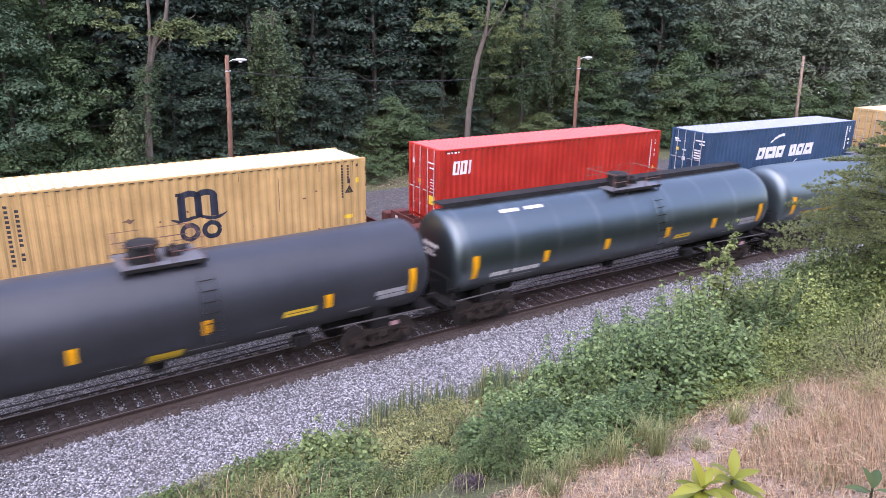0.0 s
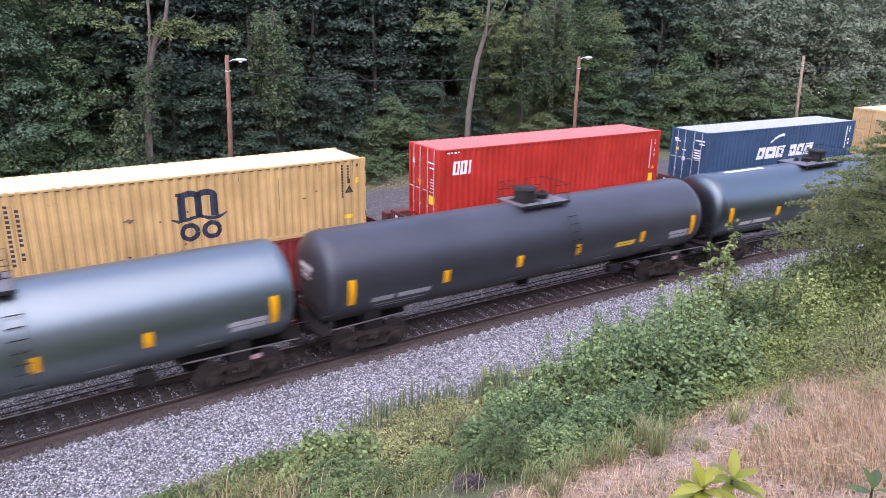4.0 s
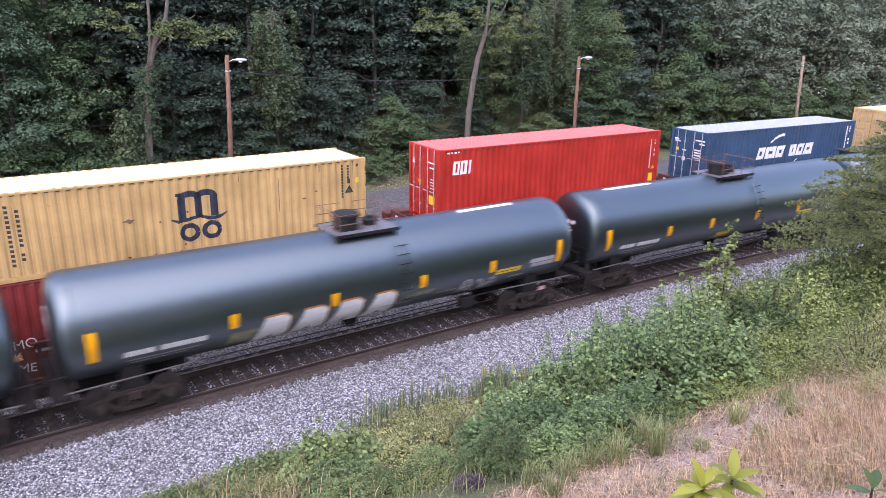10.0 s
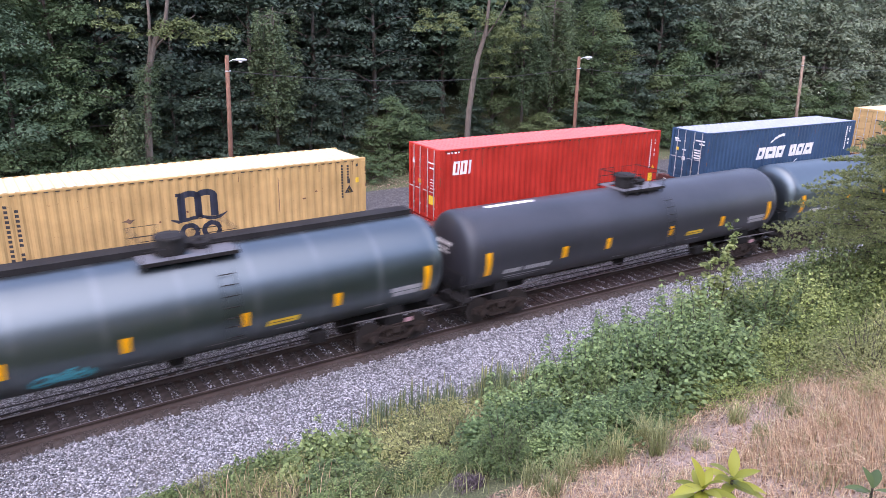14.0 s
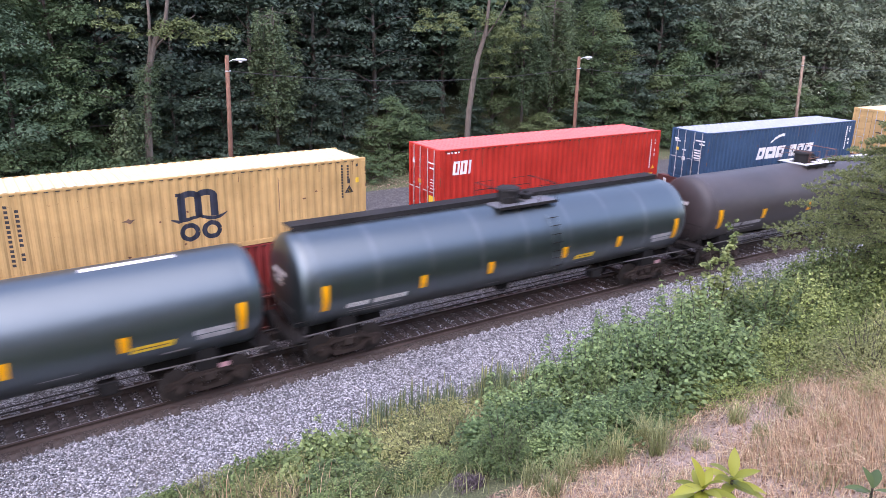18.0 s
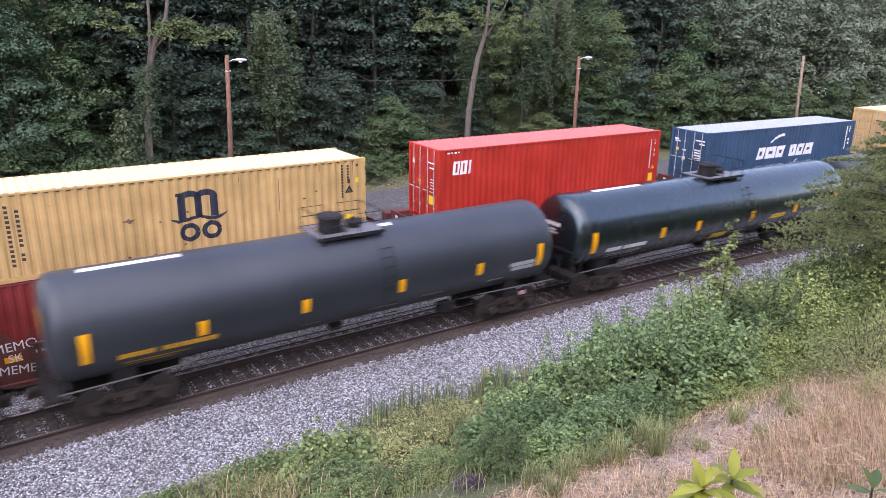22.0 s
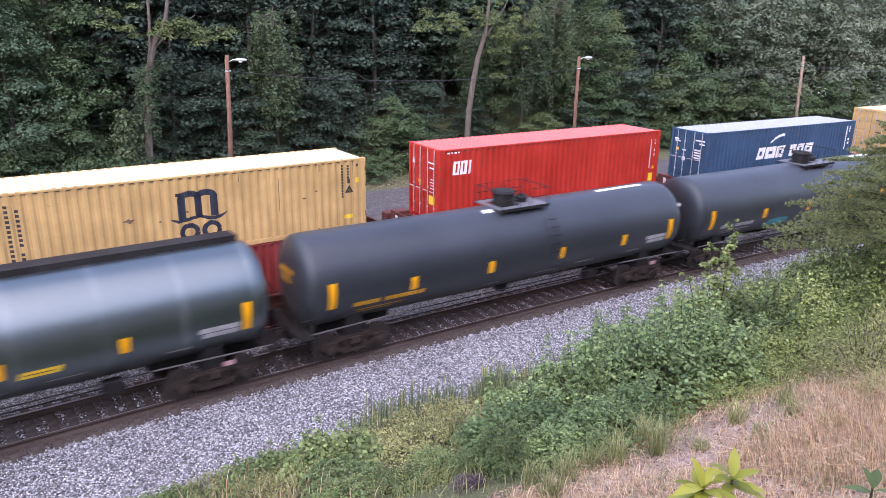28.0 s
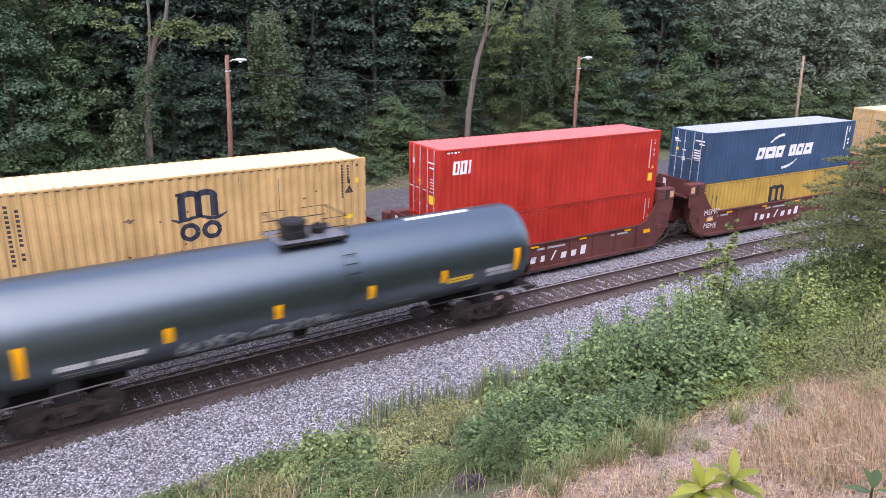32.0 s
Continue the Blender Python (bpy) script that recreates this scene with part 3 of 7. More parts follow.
    for name, rects, mt in end_marks:
        for y0, y1, z0, z1 in rects:
            part(name, box_bm(-l + 0.020, -l + 0.029, y0, y1, z0, z1), mt, root)
    return root


def column_bars(u, z_top, n, step, wide, high):
    return [rect(u, u + wide, z_top - k * step - high, z_top - k * step) for k in range(n)]


def ring_shape(cx, cz, rx, rz, w, a0=0, a1=360, n=16):
    """A painted ring or part of one."""
    return band(arc_pts(cx, cz, rx - w / 2, rz - w / 2, a0, a1, n), w)


def frame_shape(u, z, w, h, lean, thick=0.15):
    """A leaning hollow block, in place of a character."""
    def at(x, y):
        return (u + x + lean * y / h, z + y)
    outer = [at(0, 0), at(w, 0), at(w, h), at(0, h)]
    inner = [at(thick, thick), at(w - thick, thick), at(w - thick, h - thick), at(thick, h - thick)]
    return Stroke([[outer[k], outer[(k + 1) % 4], inner[(k + 1) % 4], inner[k]] for k in range(4)])


def sea_logo(s, cu, cz, big=1.0):
    """Posts under two arches on a wave, two thick rings below: a plain dark emblem."""
    out = []
    b = big
    for x, w in ((-0.60, 0.27), (-0.02, 0.25), (0.54, 0.27)):
        out.append(rect(cu + (x - w / 2) * b, cu + (x + w / 2) * b, cz + 0.0 * b, cz + 0.74 * b))
    out.append(rect(cu - 0.78 * b, cu - 0.60 * b, cz + 0.82 * b, cz + 0.94 * b))
    for x in (-0.31, 0.26):
        out.append(ring_shape(cu + x * b, cz + 0.70 * b, 0.42 * b, 0.30 * b, 0.22 * b, 180, 0, 10))
    out.append(band([(cu - 1.0 * b, cz + 0.02 * b), (cu - 0.75 * b, cz - 0.07 * b), (cu - 0.45 * b, cz - 0.03 * b), (cu, cz + 0.05 * b), (cu + 0.40 * b, cz - 0.08 * b), (cu + 0.70 * b, cz - 0.06 * b), (cu + 1.0 * b, cz + 0.10 * b)], [0.03 * b, 0.12 * b, 0.13 * b, 0.11 * b, 0.13 * b, 0.12 * b, 0.03 * b]))
    for c in (-0.38, 0.40):
        out.append(ring_shape(cu + c * b, cz - 0.50 * b, 0.36 * b, 0.34 * b, 0.17 * b))
    return out


Z_TOP = {"red": 5.667, "blue": 5.300, "msc": 5.682}
S_POS = {"msc": -15.436, "red": 0.0, "blue": 15.716, "far": 31.45}


def chord(s, half, off=0.0, z=0.0):
    x0, y0, _ = arc(s - half, off)
    x1, y1, _ = arc(s + half, off)
    return pose((x0 + x1) / 2, (y0 + y1) / 2, z, 0, 0, math.degrees(math.atan2(y1 - y0, x1 - x0)))


def build_containers():
    l = LEN / 2
    # cream box with the dark emblem over a brick-red box
    top = chord(S_POS["msc"], 7.9, 0, Z_TOP["msc"] - 2.591)
    h = 2.591
    marks = [
        ("emblem", sea_logo(0, 0.11, 1.2, 0.90), M["navy_ink"]),
        ("marking_column", column_bars(-5.19, 2.24, 13, 0.141, 0.095, 0.085), M["black_ink"]),
        ("marking_column", column_bars(-4.93, 2.10, 8, 0.141, 0.095, 0.085) + column_bars(-4.93, 0.83, 2, 0.141, 0.095, 0.085), M["black_ink"]),
        ("marking_column", column_bars(5.12, 2.40, 12, 0.10, 0.07, 0.075), M["black_ink"]),
        ("marking_column", column_bars(5.35, 2.38, 5, 0.10, 0.07, 0.07), M["black_ink"]),
        ("code_mark", [rect(5.70, 5.80, 2.3, 2.4), rect(5.36, 5.46, 1.72, 1.9)], M["black_ink"]),
        ("warning_label", [[(5.26, 1.38), (5.60, 1.38), (5.43, 1.66)]], M["black_ink"]),
        ("warning_sign", [[(5.33, 1.42), (5.53, 1.42), (5.43, 1.585)]], M["yellow_ink"]),
        ("height_label", [rect(5.68, 5.82, 1.72, 1.9), rect(5.20, 5.56, 0.44, 0.58)], M["yellow_ink"]),
        ("rust_scar", [[(-2.22, 1.36), (-2.08, 1.33), (-1.98, 1.27), (-1.90, 1.34), (-1.80, 1.39), (-1.97, 1.40), (-2.02, 1.45), (-2.06, 1.40)], rect(2.78, 2.80, 1.0, 2.2)], M["brown_ink"]),
    ]
    container(top, h, M["yellow_box"], M["yellow_roof"], "cream yellow corrugated container with dark emblem, stacked on top", marks)
    low = chord(S_POS["msc"], 7.9, 0, Z_TOP["msc"] - 2.591 - 2.896)
    container(low, 2.896, M["darkred_box"], M["darkred_box"], "brick red corrugated container sunk in the well car", [("emblem", sea_logo(0, 0.28, 1.28, 0.9), M["tan_ink"])])
    # bright red pair
    rm = [
        ("emblem", [frame_shape(-5.50, 1.87, 0.30, 0.54, 0.05, 0.10), frame_shape(-5.16, 1.87, 0.30, 0.54, 0.05, 0.11), rect(-4.78, -4.66, 1.87, 2.41, 0.05)], M["white_ink"]),
        ("marking_column", column_bars(5.50, 2.50, 13, 0.105, 0.08, 0.075), M["white_ink"]),
        ("marking_column", column_bars(5.74, 2.50, 2, 0.13, 0.10, 0.10) + column_bars(5.74, 2.05, 2, 0.22, 0.10, 0.12), M["white_ink"]),
        ("warning_label", [[(5.64, 1.12), (5.90, 1.12), (5.77, 1.32)]], M["orange_ink"]),
        ("height_label", [rect(5.52, 5.82, 0.54, 0.92)], M["yellow_ink"]),
        ("code_mark", [rect(-5.75 + k * 0.16, -5.65 + k * 0.16, 2.72, 2.78) for k in range(4)], M["white_ink"]),
    ]
    ends = [("emblem", [(0.75, 0.92, 2.1, 2.25)], M["white_ink"]), ("code_mark", [(-0.78, -0.30, 2.26, 2.31), (-0.72, -0.40, 2.06, 2.11), (-0.75, -0.5, 1.62, 1.65), (-0.75, -0.45, 1.5, 1.53), (-0.75, -0.5, 1.38, 1.41), (-0.75, -0.45, 1.26, 1.29)], M["white_ink"]),
            ("height_label", [(-0.80, -0.36, 0.62, 0.98)], M["yellow_ink"]), ("warning_label", [(0.25, 0.45, 1.35, 1.5)], M["orange_ink"])]
    container(chord(0, 7.9, 0, Z_TOP["red"] - 2.896), 2.896, M["red_box"], M["red_roof"], "bright red corrugated container with white markings, stacked on top", rm, ends)
    container(chord(0, 7.9, 0, Z_TOP["red"] - 2.896 - 2.591), 2.591, M["red_box"], M["red_roof"], "bright red corrugated container sunk in the well car", [
        ("emblem", [frame_shape(-5.50, 1.68, 0.30, 0.54, 0.05, 0.10), frame_shape(-5.16, 1.68, 0.30, 0.54, 0.05, 0.11), rect(-4.78, -4.66, 1.68, 2.22, 0.05)], M["white_ink"]),
        ("marking_column", column_bars(5.50, 2.25, 10, 0.105, 0.08, 0.075), M["white_ink"]), ("marking_column", column_bars(5.74, 2.25, 4, 0.13, 0.08, 0.10), M["white_ink"]),
        ("warning_label", [[(5.64, 1.32), (5.90, 1.32), (5.77, 1.52)]], M["orange_ink"])], ends)
    # navy over golden yellow
    bmk = [
        ("emblem", [frame_shape(u, 0.96, w, 0.62, 0.14, k) for u, w, k in ((-2.32, 0.56, 0.20), (-1.66, 0.82, 0.24), (-0.76, 0.62, 0.22), (0.34, 0.54, 0.20), (0.98, 0.56, 0.20), (1.62, 0.72, 0.24))], M["white_ink"]),
        ("emblem_swoosh", [band(arc_pts(-0.15, 0.85, 1.6, 1.32, 135, 90, 8), [0.05, 0.08, 0.1, 0.12, 0.13, 0.14, 0.15, 0.15, 0.13]), band(arc_pts(-0.05, 1.72, 1.7, 1.35, -90, -45, 8), [0.13, 0.15, 0.15, 0.14, 0.13, 0.12, 0.1, 0.08, 0.05])], M["white_ink"]),
        ("marking_column", column_bars(5.35, 2.3, 12, 0.11, 0.07, 0.08), M["white_ink"]),
        ("marking_column", column_bars(5.62, 2.3, 3, 0.12, 0.07, 0.09) + column_bars(5.62, 1.6, 2, 0.2, 0.1, 0.12), M["white_ink"]),
    ]
    bend = [("code_mark", [(-0.95, -0.35, 2.08, 2.15), (-0.95, -0.6, 1.92, 1.98)] + [(-0.75, -0.35, 1.2 + 0.13 * k, 1.27 + 0.13 * k) for k in range(4)] + [(0.2, 0.45, 1.5, 1.56), (0.2, 0.4, 1.0, 1.2)], M["white_ink"]),
            ("emblem", [(0.72, 1.0, 2.02, 2.10), (0.6, 0.95, 1.92, 1.98)], M["white_ink"]), ("warning_label", [(0.68, 0.86, 1.46, 1.62)], M["yellow_ink"])]
    container(chord(S_POS["blue"], 7.9, 0, Z_TOP["blue"] - 2.591), 2.591, M["blue_box"], M["blue_roof"], "navy blue corrugated container with white lettering blocks, stacked on top", bmk, bend)
    container(chord(S_POS["blue"], 7.9, 0, Z_TOP["blue"] - 2.591 - 2.53), 2.53, M["gold_box"], M["gold_box"], "golden yellow corrugated container sunk in the well car", [
        ("emblem", sea_logo(0, -0.12, 1.05, 0.90), M["navy_ink"]), ("marking_column", column_bars(-5.35, 1.9, 13, 0.11, 0.09, 0.08), M["black_ink"]), ("marking_column", column_bars(-5.0, 1.8, 11, 0.11, 0.09, 0.08), M["black_ink"])])
    container(chord(S_POS["far"], 7.9, 0, 5.66 - 2.896), 2.896, M["orange_box"], M["yellow_roof"], "tan yellow corrugated container with weathered doors, stacked on top",
              [("marking_column", column_bars(-5.0, 2.2, 10, 0.12, 0.1, 0.09), M["black_ink"])], [("code_mark", [(-0.8, -0.3, 2.2, 2.27), (-0.75, -0.4, 1.5, 1.56)], M["black_ink"])])
    container(chord(S_POS["far"], 7.9, 0, 5.66 - 2.896 - 2.55), 2.55, M["darkred_box"], M["darkred_box"], "brick red corrugated container sunk in the well car")


# ---------------------------------------------------------------- rolling gear shared by all cars
def extrude_xz(poly, y0, y1):
    bm = bmesh.new()
    a = [bm.verts.new((x, y0, z)) for x, z in poly]
    b = [bm.verts.new((x, y1, z)) for x, z in poly]
    n = len(poly)
    bm.faces.new(a)
    bm.faces.new(b[::-1])
    for i in range(n):
        bm.faces.new((a[i], b[i], b[(i + 1) % n], a[(i + 1) % n]))
    bmesh.ops.recalc_face_normals(bm, faces=bm.faces)
    return bm


GEAR = {}


def gear():
    if GEAR:
        return GEAR
    sf = bmesh.new()
    for bit in ([(-1.22, 0.40), (-1.22, 0.58), (-1.02, 0.66), (-0.72, 0.66), (-0.52, 0.80), (0.52, 0.80), (0.72, 0.66), (1.02, 0.66), (1.22, 0.58), (1.22, 0.40), (1.0, 0.52), (0.78, 0.54), (0.5, 0.67), (-0.5, 0.67), (-0.78, 0.54), (-1.0, 0.52)],
                [(-0.86, 0.56), (-0.66, 0.56), (-0.40, 0.34), (0.40, 0.34), (0.66, 0.56), (0.86, 0.56), (0.44, 0.22), (-0.44, 0.22)],
                [(-0.42, 0.30), (-0.42, 0.70), (-0.31, 0.70), (-0.31, 0.30)], [(0.31, 0.30), (0.31, 0.70), (0.42, 0.70), (0.42, 0.30)]):
        one = extrude_xz(bit, -0.07, 0.07)
        tmp = bpy.data.meshes.new("tmp")
        one.to_mesh(tmp)
        one.free()
        sf.from_mesh(tmp)
        bpy.data.meshes.remove(tmp)
    GEAR["frame"] = mesh_of(sf, M["iron"])
    GEAR["bolster"] = mesh_of(box_bm(-0.2, 0.2, -1.12, 1.12, 0.50, 0.74, bevel=0.02), M["iron"])
    coil = [(0.02, 0.26)]
    for k in range(3):
        zz = 0.27 + k * 0.073
        coil += [(0.06, zz), (0.078, zz + 0.02), (0.06, zz + 0.04)]
    GEAR["spring"] = mesh_of(lathe(coil + [(0.02, 0.49)], 7), M["iron"])
    prof = [(0.14, -0.0675), (0.40, -0.0675), (0.49, -0.06), (0.485, -0.03), (0.458, -0.025), (0.450, 0.0675), (0.41, 0.0675), (0.38, 0.03), (0.18, 0.03), (0.14, 0.09)]
    bm = lathe(prof, 22, "y")
    for v in bm.verts:
        v.co.y -= 0.755
    bm2 = lathe([(r, -h) for r, h in prof], 22, "y")
    for v in bm2.verts:
        v.co.y += 0.755
    tmp = bpy.data.meshes.new("tmp")
    bm2.to_mesh(tmp)
    bm2.free()
    bm.from_mesh(tmp)
    bpy.data.meshes.remove(tmp)
    tube(bm, [(0, -1.12, 0), (0, 1.12, 0)], 0.085, 10)
    for y0 in (-0.83, 0.80):
        for k in range(4):
            a = k * math.pi / 2
            box(bm, 0.25 * math.cos(a) - 0.04, 0.25 * math.cos(a) + 0.04, y0, y0 + 0.03, 0.25 * math.sin(a) - 0.04, 0.25 * math.sin(a) + 0.04)
    bmesh.ops.recalc_face_normals(bm, faces=bm.faces)
    GEAR["wheelset"] = mesh_of(bm, M["wheel"])
    GEAR["bearing"] = mesh_of(lathe([(0.10, -0.09), (0.135, -0.08), (0.135, 0.06), (0.09, 0.09)], 12, "y"), M["iron"])
    # coupler: shank, knuckle head
    bm = bmesh.new()
    box(bm, -0.55, 0.0, -0.075, 0.075, 0.76, 0.94)
    box(bm, -0.06, 0.22, -0.17, 0.06, 0.70, 0.98, bevel=0.04)
    box(bm, 0.08, 0.26, 0.03, 0.16, 0.72, 0.96, bevel=0.04)
    GEAR["coupler"] = mesh_of(bm, M["iron"])
    return GEAR


def truck(parent, x):
    """One four-wheel truck under a car; returns its two wheelsets."""
    g = gear()
    e = put("truck", g["bolster"], parent, pose(x, 0, 0))
    for y in (-1.0, 1.0):
        put("side_frame", g["frame"], e, pose(0, y, 0))
        for dx in (-0.2, 0.0, 0.2):
            put("spring", g["spring"], e, pose(dx, y, 0))
    sets = []
    for dx in (-0.89, 0.89):
        sets.append(put("wheelset", g["wheelset"], e, pose(dx, 0, 0.455)))
        for y in (-1.08, 1.08):
            put("axle_bearing", g["bearing"], e, pose(dx, y, 0.455))
    return sets


def letters(word, size, material):
    """A flat mesh of a word in the built-in font."""
    cu = bpy.data.curves.new("word", "FONT")
    cu.body, cu.size = word, size
    ob = bpy.data.objects.new("word", cu)
    me = bpy.data.meshes.new_from_object(ob)
    bpy.data.objects.remove(ob)
    bpy.data.curves.remove(cu)
    me.materials.clear()
    me.materials.append(material)
    return me


def build_well(s, label, first=False, scrawl=False):
    """One platform of the articulated double-stack car."""
    root = thing("well_car", chord(s, 7.9), label, "railcar", "container train")
    well = M["well"]
    for sy in (-1, 1):
        y0, y1 = (-1.43, -1.36) if sy < 0 else (1.36, 1.43)
        end = [(5.0, 1.26), (5.45, 1.40), (5.85, 1.85), (6.12, 2.25), (7.25, 2.25), (7.25, 1.75), (7.05, 1.55), (7.05, 0.95), (6.75, 0.55), (6.2, 0.12)]
        side = [(-x, z) for x, z in end[::-1]] + end
        part("side_sill", extrude_xz(side, y0, y1), well, root)
        yc = sy * 1.45
        part("top_chord", box_bm(-5.1, 5.1, yc - 0.05, yc + 0.05, 1.20, 1.29, bevel=0.01), well, root)
        part("bottom_chord", box_bm(-6.2, 6.2, yc - 0.08, yc + 0.05, 0.04, 0.16, bevel=0.01), well, root)
        for k in range(8):
            x = -4.9 + 1.4 * k
            part("side_stake", box_bm(x - 0.05, x + 0.05, yc - 0.03, yc + 0.02, 0.16, 1.20), well, root)
        for k in range(4):
            x = -4.2 + 2.8 * k
            part("side_reflector", box_bm(x - 0.22, x + 0.22, yc - 0.058, yc - 0.05, 1.10, 1.18) if sy < 0 else box_bm(x - 0.22, x + 0.22, yc + 0.05, yc + 0.058, 1.10, 1.18), M["stripe"], root, "amber reflector strip")
        part("brake_pipe", tube_bm([(-7.3, sy * 1.46, 1.0), (-6.9, sy * 1.5, 0.45), (-6.3, sy * 1.53, 0.2), (-5.6, sy * 1.53, 0.02), (5.6, sy * 1.53, 0.02), (6.3, sy * 1.53, 0.2), (6.9, sy * 1.5, 0.45), (7.3, sy * 1.46, 1.0)], 0.035, 6), M["iron"], root)
        for xe in (-1, 1):
            # the boxed end platform with its steps and rungs
            a, b = sorted((xe * 6.20, xe * 7.28))
            part("end_box", box_bm(a, b, *sorted((sy * 0.95, sy * 1.44)), 2.26, 2.84, bevel=0.03), well, root)
            part("end_label", box_bm(*sorted((xe * 6.95, xe * 7.2)), *sorted((sy * 1.442, sy * 1.447)), 2.4, 2.7), M["tan_ink"], root, "pale tan plate")
            part("end_slot", box_bm(*sorted((xe * 6.62, xe * 6.86)), *sorted((sy * 1.442, sy * 1.446)), 2.3, 2.78), M["iron"], root)
            for k in range(4):
                z = 2.30 + 0.16 * k
                part("grab_iron", tube_bm([(xe * 6.24, sy * 1.44, z), (xe * 6.24, sy * 1.54, z), (xe * 6.52, sy * 1.54, z), (xe * 6.52, sy * 1.44, z)], 0.016, 6), well, root)
            for k in range(3):
                z = 0.95 + 0.36 * k
                part("grab_iron", tube_bm([(xe * 6.55, sy * 1.43, z), (xe * 6.55, sy * 1.52, z), (xe * 6.95, sy * 1.52, z), (xe * 6.95, sy * 1.43, z)], 0.016, 6), well, root)
            part("valve_box", box_bm(*sorted((xe * 6.2, xe * 6.5)), *sorted((sy * 1.43, sy * 1.50)), 0.85, 1.12, bevel=0.02), well, root)
            part("end_reflector", box_bm(*sorted((xe * 5.35, xe * 5.8)), *sorted((sy * 1.431, sy * 1.436)), 0.80, 0.98), M["stripe"], root, "amber reflector patch")
    part("well_floor", box_bm(-6.2, 6.2, -1.36, 1.36, 0.06, 0.12), well, root)
    for xe in (-1, 1):
        part("end_bulkhead", box_bm(*sorted((xe * 6.16, xe * 6.24)), -0.94, 0.94, 0.3, 2.7), well, root)
        part("end_deck", box_bm(*sorted((xe * 6.25, xe * 7.4)), -1.30, 1.30, 2.14, 2.24), well, root)
        for y in (-0.7, -0.05, 0.62):
            part("deck_gusset", box_bm(*sorted((xe * 6.25, xe * 7.0)), y - 0.03, y + 0.03, 2.24, 2.75), well, root)
        part("end_wall", box_bm(*sorted((xe * 7.02, xe * 7.10)), -0.93, 0.93, 2.24, 2.98), well, root)
        part("wall_label", box_bm(*sorted((xe * 7.102, xe * 7.108)), 0.35, 0.55, 2.4, 2.85), M["white_ink"], root)
        part("centre_sill", box_bm(*sorted((xe * 6.25, xe * 7.86)), -0.28, 0.28, 0.72, 1.3), well, root)
        part("end_web", box_bm(*sorted((xe * 6.3, xe * 6.4)), -1.3, 1.3, 0.6, 2.13), well, root)
    # painted blocks along the sill
    yc = -1.504
    for k in range(7):
        x = -2.15 + 0.58 * k
        part("emblem_block", extrude_xz([(x, 0.38), (x + (0.10 if k == 3 else 0.30), 0.38), (x + (0.34 if k == 3 else 0.36), 0.66 if k in (1, 2, 4, 5) else 0.80), (x + (0.24 if k == 3 else 0.06), 0.66 if k in (1, 2, 4, 5) else 0.80)], -1.436, -1.432), M["white_ink"], root)
    for x0, x1, z in ((-1.2, 0.4, 0.98), (3.2, 4.3, 1.0), (-5.0, -4.2, 1.0)):
        part("stencil_bar", box_bm(x0, x1, -1.436, -1.432, z - 0.04, z + 0.05), M["grey_ink"], root)
    if scrawl:
        for word, x, z, size in (("MEMO", -6.05, 1.12, 0.40), ("SK", -5.70, 0.80, 0.34), ("MEME", -6.0, 0.46, 0.38)):
            put("sprayed_word", letters(word, size, M["white_ink"]), root, pose(x, -1.438, z, 90, 4 if word == "MEME" else -3, 0), "white sprayed word")
    truck(root, 7.86)
    if first:
        truck(root, -7.86)
    return root


build_containers()
for i, (key, scr) in enumerate((("msc", True), ("red", True), ("blue", True), ("far", False))):
    build_well(S_POS[key], "oxide red double-stack well car standing under containers", i == 0, scr)


